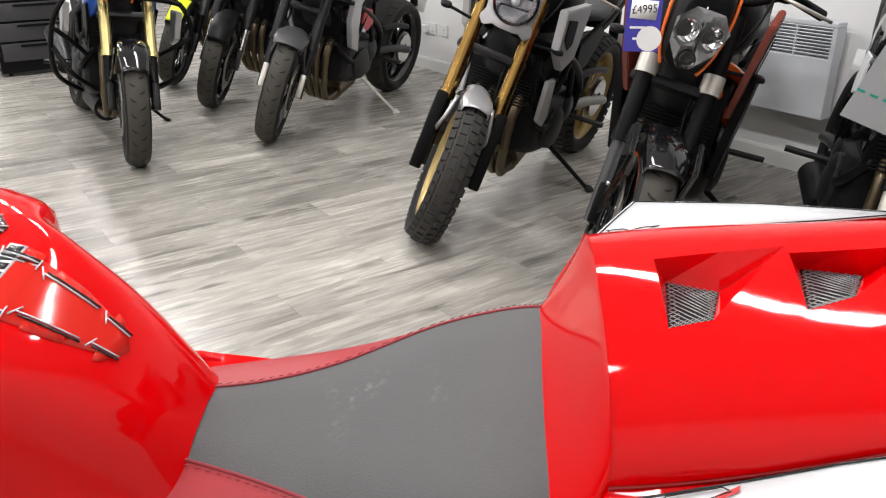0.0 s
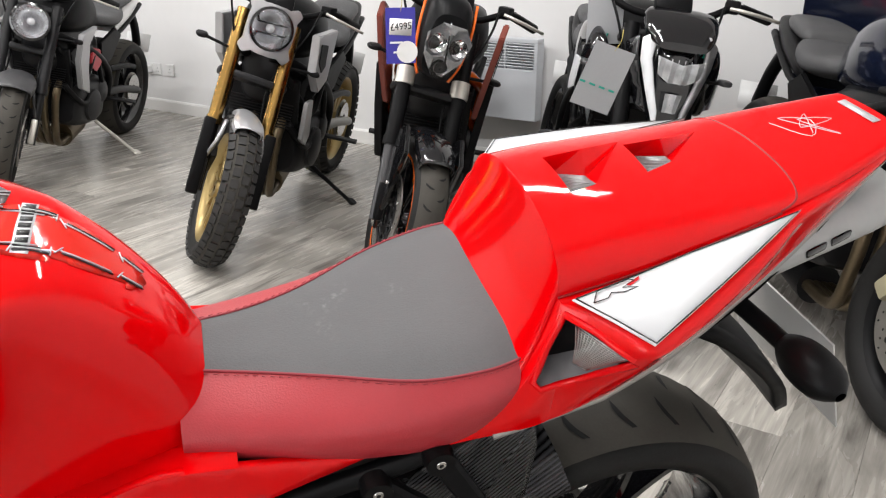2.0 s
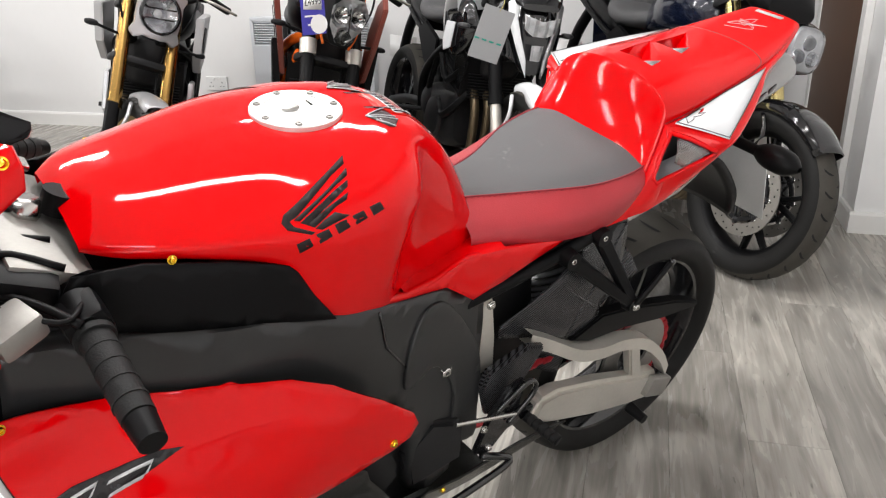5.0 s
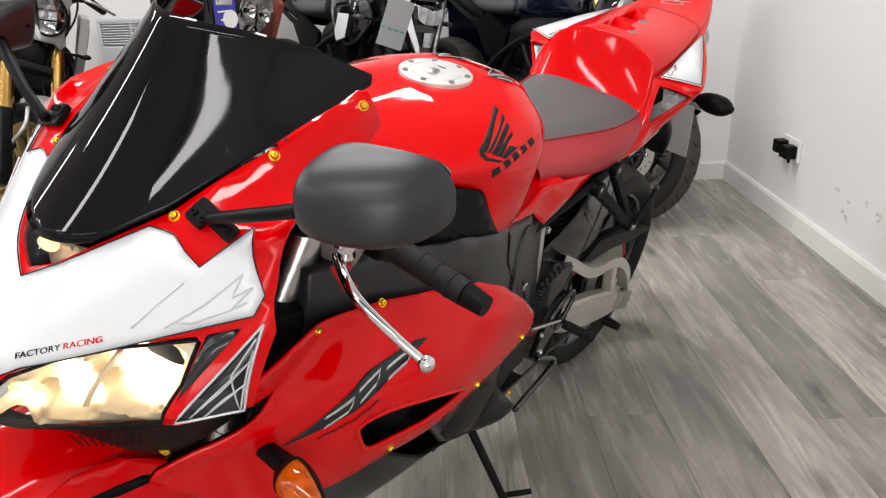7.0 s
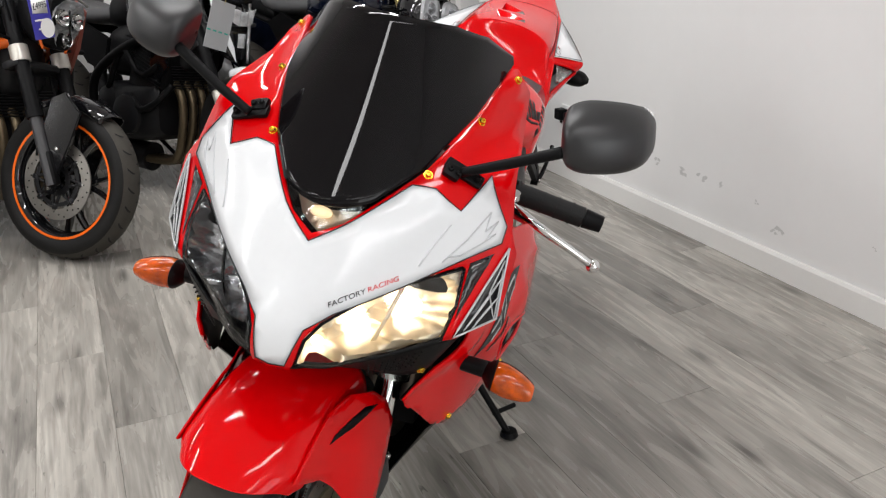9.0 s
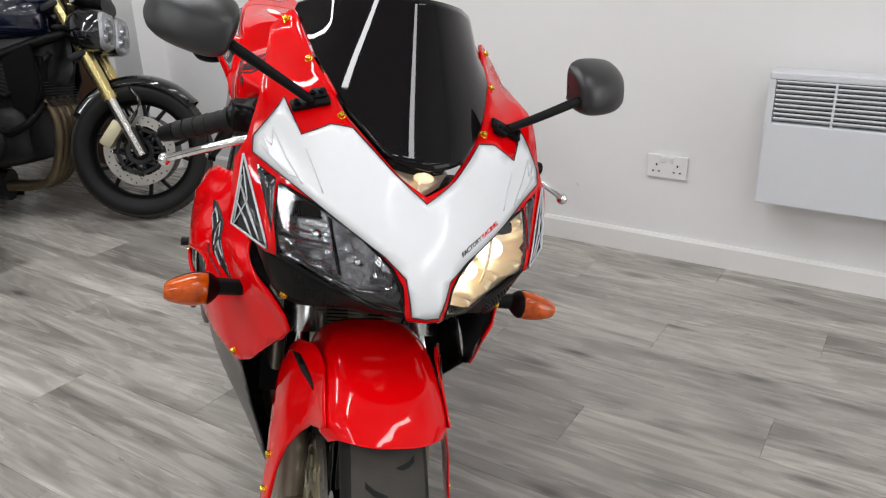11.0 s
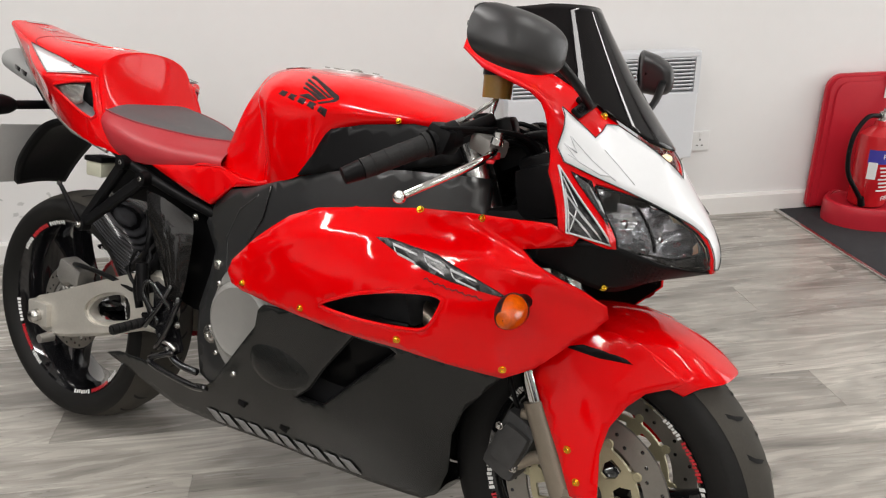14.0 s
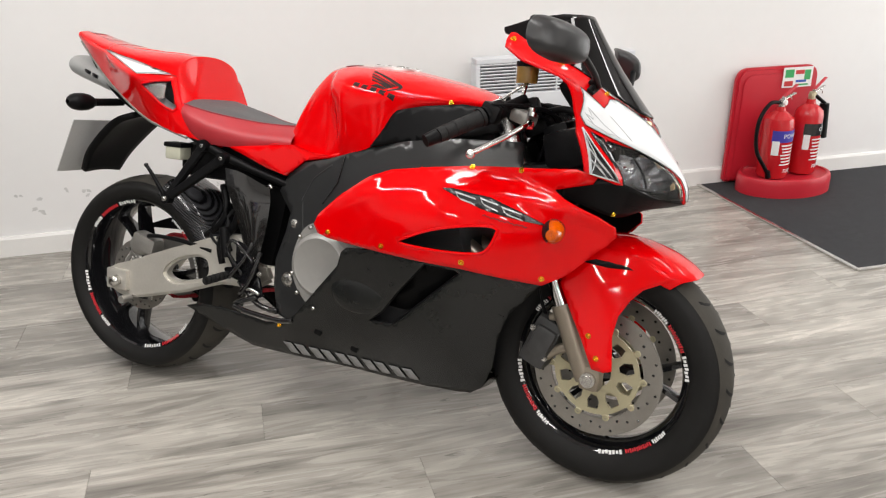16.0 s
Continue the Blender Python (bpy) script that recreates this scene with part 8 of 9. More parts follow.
    if g("exhaust", "side") == "side":
        bm = rod(rod(B(), (-.86, -.08, .2), (-1.02, -.17, .33), .024), (-1.0, -.165, .32), (-1.32, -.19, .47), .052, .058, 20)
        part("silencer", bm, g("silencer", ENGB), bk)
    else:
        bm = rod(B(), (-.80, -.12, .2), (-1.02, -.165, .26), .055, .05, 18)
        part("silencer", bm, g("silencer", ENGB), bk)
    if g("belly"):
        bm = pod(B(), [(-.36, 0, .24, .05, .05), (-.40, 0, .22, .13, .085), (-.62, 0, .19, .14, .07), (-.84, 0, .2, .09, .05)], 3.2)
        part("belly_pan", bm, g("belly"), bk)
    # tank, seat, tail
    tk, tw = g("tank", BLACK), g("tank_w", .155)
    dz = g("tank_z", 0)
    part("fuel_tank", pod(B(), [(-.31, 0, .86 + dz, .05, .04), (-.335, 0, .865 + dz, .115, .085), (-.46, 0, .885 + dz, tw, .125), (-.62, 0, .875 + dz, tw * .97, .125), (-.76, 0, .835 + dz, tw * .72, .09), (-.83, 0, .80 + dz, tw * .5, .045)], 2.7), tk, bk, g("tank_label", ""))
    part("filler_cap", spin(B(), [(0, .008), (.03, .007), (.036, 0)], 20, pose(-.50, 0, 1.005 + dz, 0, 2, 0)), g("cap", BLACK), bk)
    part("rider_seat", pod(B(), [(-.76, 0, .82, .07, .03), (-.80, 0, .815, .10, .035), (-.95, 0, .80, .145, .04), (-1.06, 0, .825, .14, .045), (-1.12, 0, .85, .11, .03)], 2.8), LEATHER, bk, "black padded seat")
    part("pillion_seat", pod(B(), [(-1.09, 0, .87, .09, .02), (-1.13, 0, .885, .115, .035), (-1.30, 0, .91, .10, .035), (-1.42, 0, .92, .06, .015)], 2.8), LEATHER, bk, "black pillion pad")
    part("tail_cowl", pod(B(), [(-1.0, 0, .755, .12, .03), (-1.06, 0, .78, .13, .05), (-1.30, 0, .845, .11, .05), (-1.52, 0, .90, .06, .03), (-1.56, 0, .905, .03, .01)], 3), g("tail", BLACK), bk, g("tail_label", ""))
    part("tail_light", pod(B(), [(-1.53, 0, .895, .045, .018), (-1.575, 0, .90, .04, .014), (-1.585, 0, .90, .02, .006)], 3), mat("red_tail_lens", (0.35, 0.01, 0.012), .15, coat=.5), bk, "red tail light")
    part("rear_mudguard", tube(B(), [(-1.46, 0, .85), (-1.60, 0, .70), (-1.66, 0, .56)], .028, 4, 8), BLACK, bk)
    part("blank_plate", box(B(), (.004, .16, .12), (-1.68, 0, .58), (0, -20, 0)), PLASW, bk, "plain number plate")
    # chain side
    part("chain_guard", tube(B(), [(-.98, .09, .50), (-1.2, .10, .50), (-1.36, .10, .47)], .018, 4, 8), BLACK, bk)
    part("sprocket", spin(B(), [(.03, -.003), (.095, -.003), (.095, .003), (.03, .003)], 30, pose(-wb, .085, R + .012, 90, 0, 0), close=True), STEEL, bk)
    # radiator shrouds
    for poly, y_, th, tilt, mt, lb in g("panels", ()):
        for s in (1, -1):
            part("side_panel", wedge(B(), poly, s * y_, th, tilt), mt, bk, lb)
    if g("shroud"):
        for s in (1, -1):
            o_ = g("shroud_out", 0.0)
            part("tank_shroud", pod(B(), [(-.235, s * (.115 + o_), .80, .008, .03), (-.27, s * (.13 + o_), .80, .026, .085), (-.36, s * (.142 + o_), .79, .034, .125), (-.48, s * (.145 + o_), .83, .026, .085), (-.58, s * (.135 + o_ * .5), .86, .010, .03)], 2.4), g("shroud"), bk, g("shroud_label", ""))
            part("shroud_fin", wedge(B(), [(-.29, .74), (-.33, .60), (-.41, .52), (-.45, .60), (-.42, .74)], s * .150, .014, .1), g("fin", BLACK), bk)
    # side stand down to the floor
    foot = m.inverted() @ Vector((*(m @ Vector((-.80, .36, 0))).xy, .006))
    st = part("side_stand", rod(B(), (-.74, .12, .24), foot, .011, .009), g("stand", BLACK), bk, g("stand_label", ""))
    part("stand_foot", rod(B(), foot, foot + Vector((0, .006, .012)), .028, .022), g("stand", BLACK), st)
    if g("crash_bars"):
        for s in (1, -1):
            for pts in ([(-.36, s * .12, .82), (-.22, s * .26, .78), (-.24, s * .33, .62), (-.40, s * .30, .38), (-.58, s * .15, .26)], [(-.24, s * .33, .62), (-.30, s * .20, .52), (-.42, s * .14, .46)], [(-.30, s * .325, .52), (-.22, s * .24, .40), (-.40, s * .10, .30)]):
                part("crash_bar", tube(B(), pts, .0125, 5, 10), BLACK, bk, "black tubular crash bar")
        part("crash_bar_link", tube(B(), [(-.22, -.26, .78), (-.10, -.13, .80), (-.10, .13, .80), (-.22, .26, .78)], .0125, 5, 10), BLACK, bk, "black tubular crash bar")
    return bk, m, S


def hang_tag(at, turn, w, h, material, label, tilt=0, swing=0):
    """A card tag on a short string."""
    t = thing("price_tag", pose(*at, tilt, swing, turn), label, "tag")
    part("card", plate(B(), [(-w / 2, 0), (w / 2, 0), (w / 2, -h), (-w / 2, -h)], -.0008, .0008), material, t)
    part("string", tube(B(), [(0, 0, -.012), (.006, 0, .02), (0, .01, .05)], .0012, 3, 5), mat("yellow_string", (.5, .4, .1), .7), t)
    return t


SHROUD = [(-.26, .90), (-.30, .72), (-.40, .56), (-.47, .60), (-.46, .76), (-.52, .84), (-.44, .92)]
RADSIDE = [(-.34, .76), (-.32, .60), (-.38, .46), (-.46, .50), (-.47, .70)]
BIKES = {}
BIKES["adventure"] = dict(spot=(-.25, -3.52), heading=86, lean=9, steer=-8, label="blue and black adventure motorcycle with gold forks and crash bars",
                      spec=dict(fork_up=GOLDP, fork_low=BLACK, fork_label="gold fork tube", crash_bars=True, tank=BLUEP, lamp="angular", bar_h=.06, caliper=ENGB, guard=GLOSSB, shroud=BLUEP, shroud_label="blue side panel", panels=(([(-.24, .74), (-.27, .60), (-.36, .56), (-.37, .74)], .25, .03, 0, SILVERP, "silver guard panel"),), tail=BLUEP))
BIKES["lime"] = dict(spot=(-1.06, -5.29), heading=32, lean=9, steer=24, label="black naked motorcycle with lime-yellow mudguard tip",
                 spec=dict(guard=BLACK, fork_up=SATING, lamp="mask", panels=((SHROUD, .16, .02, .2, BLACK, ""),), lime=True))
BIKES["dark"] = dict(spot=(-1.04, -4.45), heading=32, lean=9, steer=24, label="dark naked motorcycle with twin round headlights",
                 spec=dict(lamp="pair", tank=DKGREY, fork_low=STEEL, fork_up=ENGB, panels=((RADSIDE, .16, .02, .1, BLACK, ""),)))
BIKES["silver"] = dict(spot=(-1.02, -3.53), heading=32, lean=10, steer=24, label="black and silver naked motorcycle with round headlight and red frame",
                   spec=dict(lamp="round", tank=BLACK, guard=SATING, guard_label="satin graphite mudguard", guard_gap=.028, guard_w=.085, guard_span=(62, 128), fork_up=ENGB, fork_low=ENGB, clamp=ALU, tail=PLASW, tail_label="white tail unit", stand=ALU, stand_label="bare silver side stand", swing=ENGB, exhaust="low", collector=BRONZE, panels=(([(-.34, .80), (-.33, .66), (-.40, .50), (-.50, .46), (-.45, .60), (-.43, .74), (-.50, .83)], .185, .03, .1, SILVERP, "silver radiator shroud"), ([(-.54, .60), (-.56, .70), (-.66, .68), (-.68, .60), (-.62, .56)], .168, .012, 0, TRELLIS, "red side accent"))))
BIKES["scrambler"] = dict(spot=(-.95, -1.91), heading=24, lean=12, steer=30, label="silver scrambler motorcycle with gold forks and gold rims",
                      spec=dict(lamp="cross", blocky=True, rim=GOLDR, rim_label="gold cast wheel", spokes=10, fork_up=GOLDF, fork_label="gold fork tube", fork_low=BLACK, fork_guard=True, guard=SILVERP, guard_span=(70, 116), guard_w=.058, guard_label="short silver mudguard", discs=(-1,), tank=BLACK, swing=ALUD, exhaust="low", collector=BRONZE, panels=(([(-.30, .91), (-.32, .75), (-.42, .66), (-.52, .70), (-.55, .91)], .180, .034, .05, SILVERP, "silver tank panel with black vent"), ([(-.335, .875), (-.345, .795), (-.40, .75), (-.44, .77), (-.43, .86)], .213, .006, .05, BLACK, "black vent slats"), ([(-.38, .62), (-.36, .46), (-.42, .42), (-.46, .46), (-.45, .62)], .165, .02, 0, SILVERP, "silver radiator panel"))))
BIKES["orange"] = dict(spot=(-1.05, -1.10), heading=27, lean=10, steer=22, label="black and orange naked motorcycle with angular clear headlight",
                   spec=dict(lamp="angular", rim_stripe=ORANGEP, fork_up=BLACK, fork_low=SATING, fork_r=.027, clamp=BLACK, clamp_ring=ALU, fork_wing=GLOSSB, guard=GLOSSB, guard_span=(56, 128), guard_label="glossy black mudguard", tank=BLACK, discs=(1,), swing=ALU, frame=ORANGEP, frame_label="orange trellis frame tube", exhaust="low", silencer=ALU, tail=BLACK, panels=(([(-.235, .93), (-.25, .78), (-.32, .62), (-.40, .60), (-.46, .82), (-.40, .94), (-.32, .97)], .185, .022, .16, RUSTRED, "red-orange graphic side shroud"), ([(-.30, .90), (-.30, .74), (-.315, .74), (-.318, .90)], .2085, .003, .16, BLACK, ""), ([(-.36, .88), (-.35, .70), (-.362, .70), (-.376, .88)], .2085, .003, .16, BLACK, ""), ([(-.255, .905), (-.275, .74), (-.285, .74), (-.270, .905)], .199, .005, .16, ORANGEP, "orange edge stripe"), ([(-.33, .76), (-.32, .60), (-.36, .40), (-.46, .38), (-.52, .50), (-.50, .72)], .170, .03, .1, BLACK, "black radiator side panel"))))
BIKES["white"] = dict(spot=(-1.28, -.35), heading=34, lean=10, steer=-4, label="white and black naked motorcycle with slim headlight mask",
                  spec=dict(lamp="mask", guard=WHITE, guard_label="white mudguard", guard_w=.052, guard_span=(58, 106), fork_up=BLACK, fork_low=ALU, tank=BLACK, tail=BLACK, exhaust="low", signal=SATING, shroud=GLOSSB, shroud_out=.06, shroud_label="black side shroud with white graphics", fin=GLOSSB, panels=(([(-.31, .80), (-.33, .70), (-.40, .68), (-.42, .72), (-.40, .80)], .236, .006, 0, WHITE, "white swirl graphic"), ([(-.32, .89), (-.325, .865), (-.46, .875), (-.45, .90)], .165, .005, -.2, MINT, "mint green stripe"))))
BIKES["black"] = dict(spot=(-1.07, .51), heading=30, lean=9, steer=10, label="black and dark blue naked motorcycle with twin headlights and gold forks",
                  spec=dict(lamp="twin", fork_up=GOLDP, fork_label="gold fork tube", fork_low=STEEL, caliper=GOLDD, caliper_label="gold brake caliper", guard=GLOSSB, tank=NAVYP, tank_label="dark blue tank", frame=BLACK, silencer=SILVERP, rim=BLACK, panels=((RADSIDE, .16, .02, .1, BLACK, ""),)))
PARKED = {}
for key, b_ in BIKES.items():
    PARKED[key] = motorcycle(b_["spot"], b_["heading"], b_["lean"], b_["steer"], b_["spec"], b_["label"])
# lime tip of one mudguard
bk_, m_, S_ = PARKED["lime"]
bm = B()
patch(bm, [[S_ @ Vector((math.cos(radians(a)) * .328, y_, .30 + math.sin(radians(a)) * .328)) for y_ in (-.05, 0, .05)] for a in (42, 55, 70, 84)], 3, 3)
thicken(part("mudguard_tip", bm, LIMEP, bk_, "lime-yellow mudguard tip"), .004, offset=1)

# ---- fire point on its red stand ----
def curved(text_me, r):
    """Wraps flat letters (x across, z up) round an upright cylinder facing -y."""
    for v in text_me.vertices:
        a, rr = v.co.x / r, r + max(0, -v.co.y)
        v.co = Vector((rr * math.sin(a), -rr * math.cos(a), v.co.z))


def extinguisher(at, turn, r, h, label, band, word, horn):
    t = thing("fire_extinguisher", pose(*at, 0, 0, turn), label, "extinguisher", "fire point")
    cyl = part("cylinder", spin(B(), [(0, .004), (r * .9, 0), (r, .012), (r, h - .05), (r * .93, h - .025), (r * .62, h - .004), (r * .34, h + .008), (r * .3, h + .03), (0, h + .03)], 40), EXTRED, t, "red painted steel cylinder")

    def wrap(name, z0, z1, a0, a1, material, lb="", off=.0012):
        bm = B()
        n_ = 14
        for i in range(n_):
            qa, qb = radians(a0 + (a1 - a0) * i / n_), radians(a0 + (a1 - a0) * (i + 1) / n_)
            bm.faces.new([bm.verts.new(((r + off) * math.sin(a), -(r + off) * math.cos(a), z)) for a, z in ((qa, z0), (qb, z0), (qb, z1), (qa, z1))])
        bmesh.ops.remove_doubles(bm, verts=bm.verts, dist=1e-5)
        return part(name, bm, material, cyl, lb)

    wrap("band", h * .58, h * .76, -75, 75, band, "coloured agent band")
    for sgn, text, z_, s_ in ((1, word, h * .645, .030),):
        me_ob = lettering("lettering", text, s_, pose(0, 0, 0, 90, 0, 0), PLASW, cyl, "white block letters", depth=.0003)
        xs = [v.co.x for v in me_ob.data.vertices]
        for v in me_ob.data.vertices:
            v.co = Vector((v.co.x - (min(xs) + max(xs)) / 2 + r * .25, v.co.y * .5 - .0022, v.co.z + z_))
        curved(me_ob.data, r)
    for z_, s_, text in ((h * .10, .027, "FIRE"),):
        me_ob = lettering("lettering", text, s_, pose(0, 0, 0, 90, 0, 0), PLASW, cyl, "white block letters", depth=.0003)
        xs = [v.co.x for v in me_ob.data.vertices]
        for v in me_ob.data.vertices:
            v.co = Vector((v.co.x - (min(xs) + max(xs)) / 2, v.co.y * .5 - .0022, v.co.z + z_))
        curved(me_ob.data, r)
    for k in range(7):
        wrap("print_line", h * (.52 - .05 * k), h * (.52 - .05 * k) + .007, -38 + 3 * (k % 3), 50 - 9 * (k % 2), PLASW)
    wrap("inspection_label", h * .38, h * .6, -72, -46, PAPERW, "white inspection label")
    head_ = part("valve_head", rod(rod(B(), (0, 0, h + .02), (0, 0, h + .065), .016, .014), (-.02, 0, h + .05), (.028, 0, h + .05), .011), STEEL if not horn else GOLDD, t)
    part("carry_handle", box(box(B(), (.105, .016, .006), (.062, 0, h + .070), (0, -12, 0), bevel=.002), (.004, .016, .03), (.014, 0, h + .06)), STEEL, head_, "steel carry handle")
    part("squeeze_lever", box(B(), (.115, .016, .005), (.066, 0, h + .098), (0, -24, 0), bevel=.002), STANDRED, head_, "red squeeze lever")
    part("safety_pin", tube(B(), [(.02, -.014, h + .08), (.02, -.035, h + .075), (.028, -.035, h + .06)], .002, 4, 6), STEEL, head_)
    if horn:
        part("discharge_horn", rod(rod(B(), (.085, -.03, h + .0), (.085, -.03, h - .17), .022, .034, 20), (.085, -.03, h), (.02, 0, h + .05), .009), BLACK, t, "black discharge horn")
    else:
        part("gauge", spin(B(), [(0, .012), (.013, .012), (.014, 0)], 16, pose(0, -.014, h + .05, 90, 0, 0)), PLASW, head_)
        part("hose", tube(B(), [(-.02, 0, h + .05), (-.085, .010, h + .050), (-.145, .018, h - .03), (-.150, .010, h * .5), (-.105, -.02, h * .2), (-.085, -.03, h * .1)], .0095, 6, 10), BLACK, t, "black rubber hose")
        part("nozzle", rod(B(), (-.088, -.028, h * .14), (-.078, -.03, h * .03), .012, .014), BLACK, t)
    return t


stand_t = thing("extinguisher_stand", pose(2.98, 1.0, 0.0), "red moulded plastic extinguisher stand against the white wall", "stand")
outl = [(-.245, .02), (.245, .02), (.235, .50)] + [(.235 - .06 + .06 * math.cos(radians(a)), .535 + .065 * math.sin(radians(a))) for a in range(0, 91, 15)] + [(-.175 + .06 * math.cos(radians(a)), .535 + .065 * math.sin(radians(a))) for a in range(90, 181, 15)] + [(-.235, .50)]
part("backboard", plate(B(), outl, .105, .145, bevel=.012), STANDRED, stand_t)
inner_ = [(x * .86, .03 + (z - .02) * .93) for x, z in outl]
part("backboard_panel", plate(B(), inner_, .098, .107, bevel=.003), STANDRED, stand_t)
bm = B()
patch(bm, [[(math.cos(a) * .247 * k, min(math.sin(a) * .172 * k - .037, .14), z) for a in [math.pi * 2 * j / 24 for j in range(24)]] for k, z in ((1.0, .0), (1.0, .07), (.97, .098), (.90, .10), (.84, .086), (.4, .08), (.02, .08))], 2, 1, closed=True)
part("base_tray", bm, STANDRED, stand_t)
extinguisher((2.90, .955, .088), 22, .075, .32, "red powder fire extinguisher with blue band standing on the red base", TAGBLUE, "POWDER", False)
extinguisher((3.085, .975, .088), 25, .068, .34, "red carbon-dioxide fire extinguisher with black band and horn", GLOSSB, "CO2", True)
sg = thing("notice_sign", pose(3.08, 1.094, .545), "small green, red and white fire action notice on the stand", "sign")
part("sheet", plate(B(), [(-.085, -.05), (.085, -.05), (.085, .05), (-.085, .05)], -.002, .002), PAPERW, sg)
SIGNG, SIGNR, SIGNB = mat("sign_green", (.03, .35, .1), .5), mat("sign_red", (.5, .03, .03), .5), mat("sign_blue", (.03, .08, .4), .5)
for x_, z_, w_, h_, mt in ((-.05, .02, .05, .04, SIGNG), (-.05, -.03, .05, .025, SIGNR), (.01, .025, .05, .02, SIGNR), (.055, .01, .035, .05, SIGNG), (.02, -.02, .06, .012, SIGNB), (.03, -.038, .07, .008, SIGNG)):
    part("print_block", box(B(), (w_, .001, h_), (x_, -.0026, z_)), mt, sg, smooth=False)

# ---- tool cabinet and standing panel ----
cab = thing("tool_cabinet", pose(-.42, -6.5, 0), "black steel tool cabinet with drawers", "cabinet")
part("body", box(B(), (.72, .46, .92), (0, 0, .49), bevel=.01), BLACK, cab)
for k in range(6):
    z_ = .12 + k * .145
    dr = part("drawer", box(B(), (.66, .02, .128), (0, .235, z_ + .06), bevel=.005), SATING, cab, "dark grey drawer front")
    part("drawer_handle", box(B(), (.40, .012, .018), (0, .25, z_ + .105), bevel=.004), BLACK, dr)
for sx in (-1, 1):
    for sy in (-1, 1):
        part("castor", spin(B(), [(0, -.012), (.028, -.012), (.03, 0), (.028, .012), (0, .012)], 16, pose(sx * .3, sy * .17, .03, 90, 0, 90)), RUBBER, cab)
pan = thing("display_panel", pose(-2.62, .30, 0, 0, 0, 90), "dark blue display panel standing against the back wall", "panel")
part("board", box(B(), (.86, .03, 1.9), (0, 0, .98), bevel=.006), NAVYP, pan)
for s in (-1, 1):
    part("foot", box(B(), (.05, .35, .03), (s * .36, 0, .015), bevel=.006), BLACK, pan)

# ---- tags and sheets on the parked motorcycles ----
def from_bars(key, p, w, h, material, label, tilt=0):
    _, m, S = PARKED[key]
    b_ = BIKES[key]
    return hang_tag(m @ S @ Vector(p), b_["heading"] + b_["steer"] + 90, w, h, material, label, tilt)


tag = from_bars("orange", (-.03, -.225, .965), .095, .17, TAGBLUE, "blue card price tag with a white price label")
part("price_label", box(B(), (.072, .0008, .05), (0, -.0014, -.058), (0, 4, 0)), PAPERW, tag, "white price label")
lettering("lettering", "£4995", .031, pose(-.033, -.0022, -.069, 90, -4, 0), GLOSSB, tag, "black price figures", width=.066)
bm = spin(B(), [(0, 0), (.034, 0)], 24, pose(.02, -.0014, -.135, 90, 0, 0))
part("roundel", bm, PAPERW, tag, "pale round badge")
for k in range(2):
    part("print_line", box(B(), (.04, .0008, .006), (-.015 + .01 * k, -.003, -.105 - k * .03)), PAPERW, tag, smooth=False)
sh = hang_tag((-1.18, -.365, .905), 122, .12, .19, PAPERG, "grey laminated information sheet hanging from the bars", 6, 20)
for k in range(4):
    part("print_line", box(B(), (.018, .0008, .006), (-.05 + .03 * k, -.0016, -.12)), MINT, sh, smooth=False)
hang_tag((-1.54, -.55, 1.07), 128, .12, .20, PAPERG, "blank grey card hanging beside the bars")
from_bars("black", (-.20, -.16, 1.05), .10, .14, PAPERW, "white card tag on the bars")

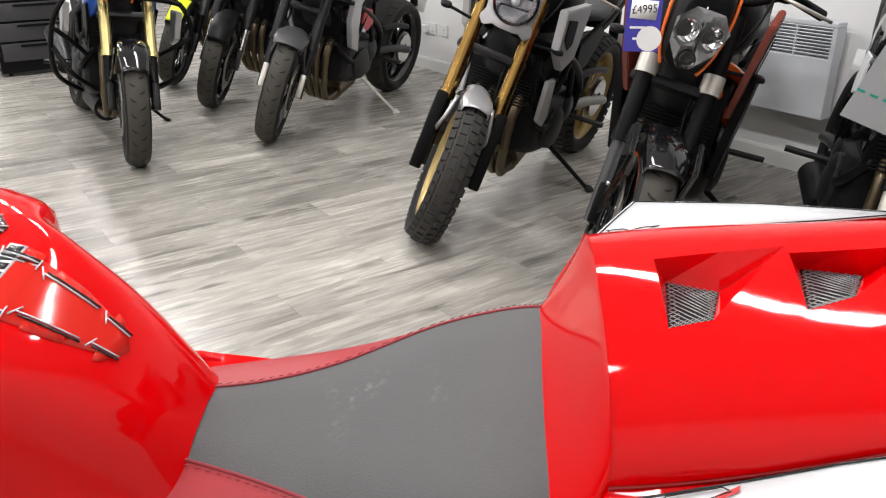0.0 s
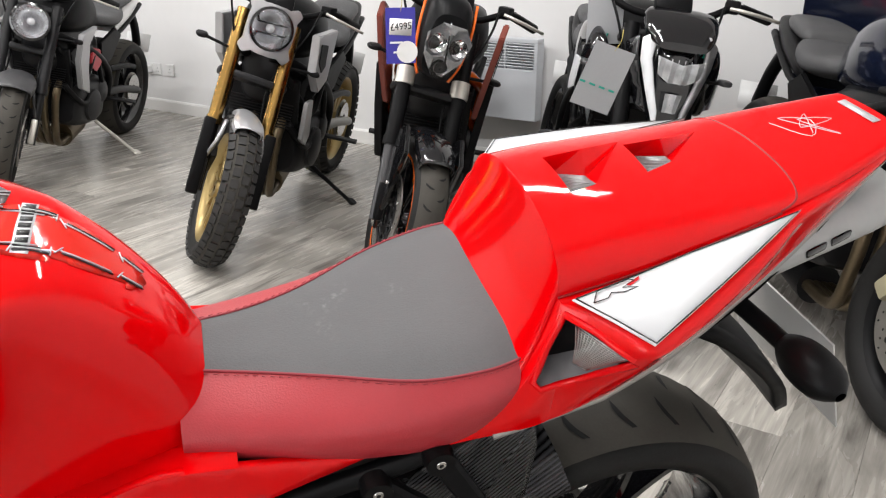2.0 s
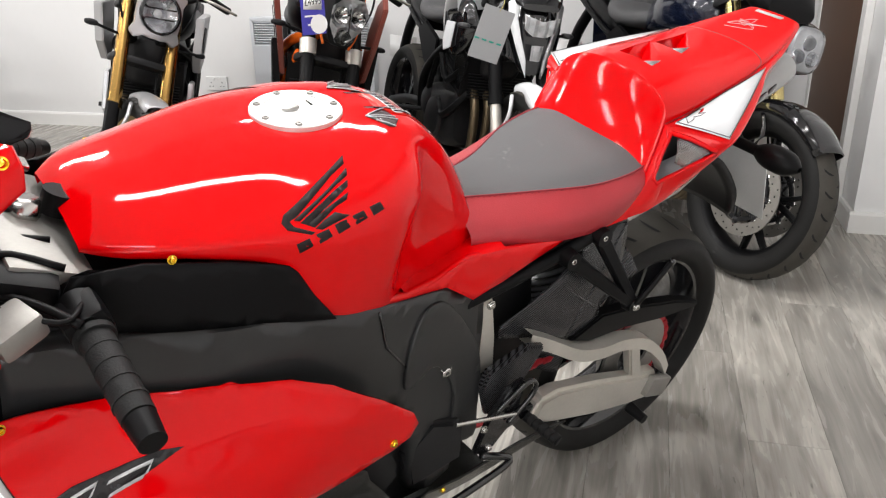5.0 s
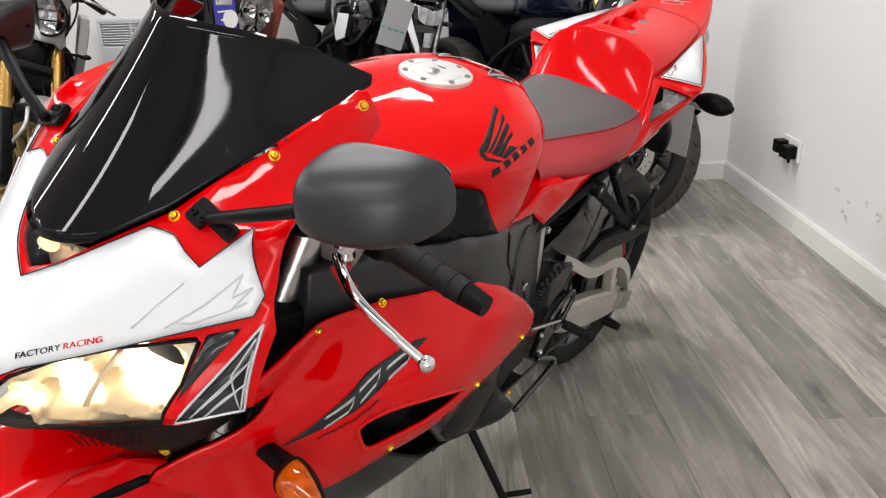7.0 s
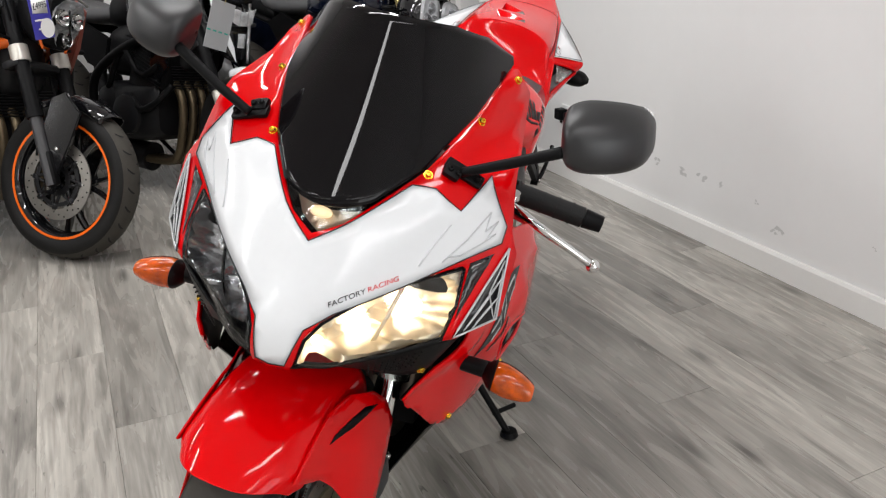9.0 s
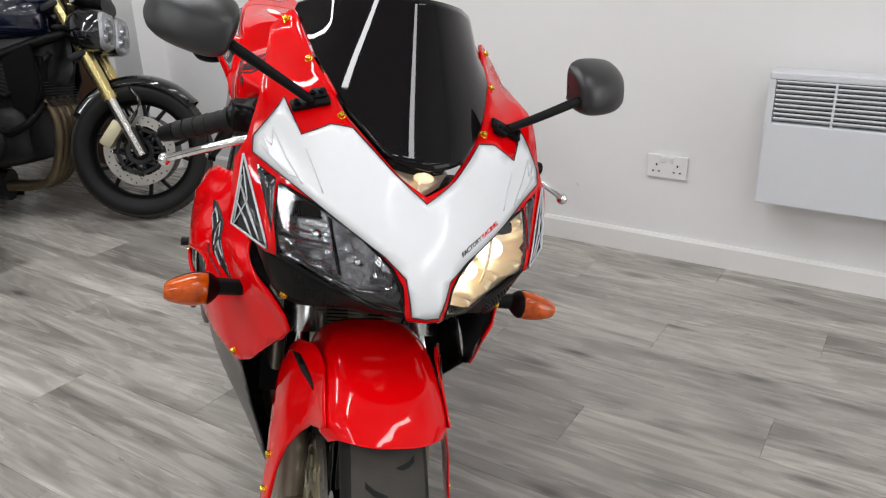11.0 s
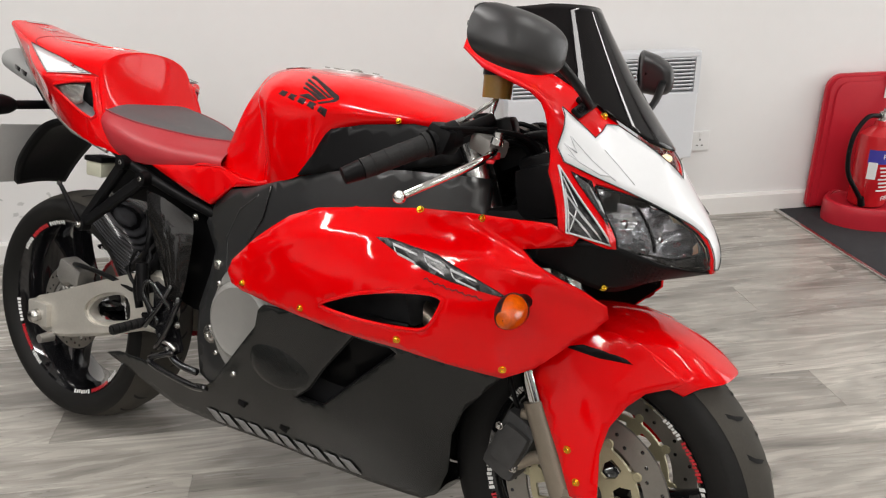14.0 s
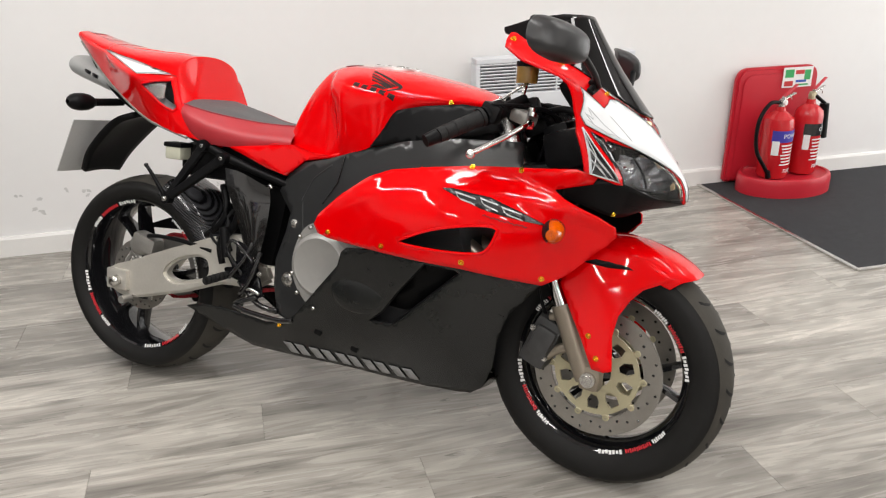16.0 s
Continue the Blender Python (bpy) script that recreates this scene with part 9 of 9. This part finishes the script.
# ---- scuffs low on the heater wall ----
SCUFF = mat("grey_rub_mark", (.58, .58, .57), .8, var=.15, scale=60)
rng = random.Random(7)
for x_, z_, w_ in ((-.59, .267, .03), (-.50, .245, .04), (-.52, .192, .05), (-.40, .272, .03), (-.32, .251, .045), (-.15, .248, .06), (-.06, .25, .05), (.03, .254, .035), (.22, .235, .02), (.33, .175, .045), (.694, .23, .016), (.31, .159, .03)):
    for k in range(3):
        cx, cz, a0 = x_ + rng.uniform(-.4, .4) * w_, z_ + rng.uniform(-.3, .3) * w_, rng.uniform(-.9, .9)
        pts = []
        for i in range(11):
            a = 2 * math.pi * i / 11
            u, v = math.cos(a) * w_ * rng.uniform(.10, .36), math.sin(a) * w_ * rng.uniform(.08, .22)
            pts.append((cx + u * math.cos(a0) - v * math.sin(a0), Y1 - .0006 - .0002 * k, cz + u * math.sin(a0) + v * math.cos(a0)))
        bm = B()
        bm.faces.new([bm.verts.new(q) for q in pts])
        part("scuff_mark", orient(bm, Vector((0, -1, 0))), SCUFF, WALLN, smooth=False)

# ---- floor planks ----
PW, PL = 0.185, 1.26
plank_bm = box(B(), (PL - 0.0006, PW - 0.0005, 0.006), (0, 0, -0.0015), bevel=0.0005, seg=1)
plank_me = None
far_bm = B()
rows_ = []
k0 = int(math.floor((Y0 + 0.475) / PW)) - 1
for r in range(k0, int((Y1 + 0.475) / PW) + 1):
    yc = -0.475 + (r + 0.5) * PW
    if yc < Y0 - 0.05 or yc > Y1 + 0.1:
        continue
    start = (r * 0.437 + 0.31) % PL
    for c in range(-4, 6):
        xc = start + (c + 0.5) * PL
        if X0 - 0.6 < xc < X1 + 0.6 and Y0 - 0.04 < yc < Y1 + 0.08:
            rows_.append((math.hypot(xc - 0.4, (yc + 0.6) * 0.9), xc, yc))
rows_.sort()
for n_, (_, xc, yc) in enumerate(rows_):
    xa, xb = max(xc - PL / 2, X0 - 0.02), min(xc + PL / 2, X1 + 0.02)
    if xb - xa < PL - 0.001:
        if xb - xa > 0.02:
            box(far_bm, (xb - xa - 0.0006, PW - 0.0005, 0.006), ((xa + xb) / 2, yc, -0.0015))
    elif n_ < 300:
        if plank_me is None:
            ob = part("plank", plank_bm, PLANK, floor, smooth=False)
            plank_me = ob.data
        else:
            ob = new("plank", plank_me)
            ob.parent = floor
        ob.location = (xc, yc, 0)
    else:
        box(far_bm, (PL - 0.0006, PW - 0.0005, 0.006), (xc, yc, -0.0015))
tagged(part("far_planks", far_bm, PLANK, floor, smooth=False), kind="stuff")
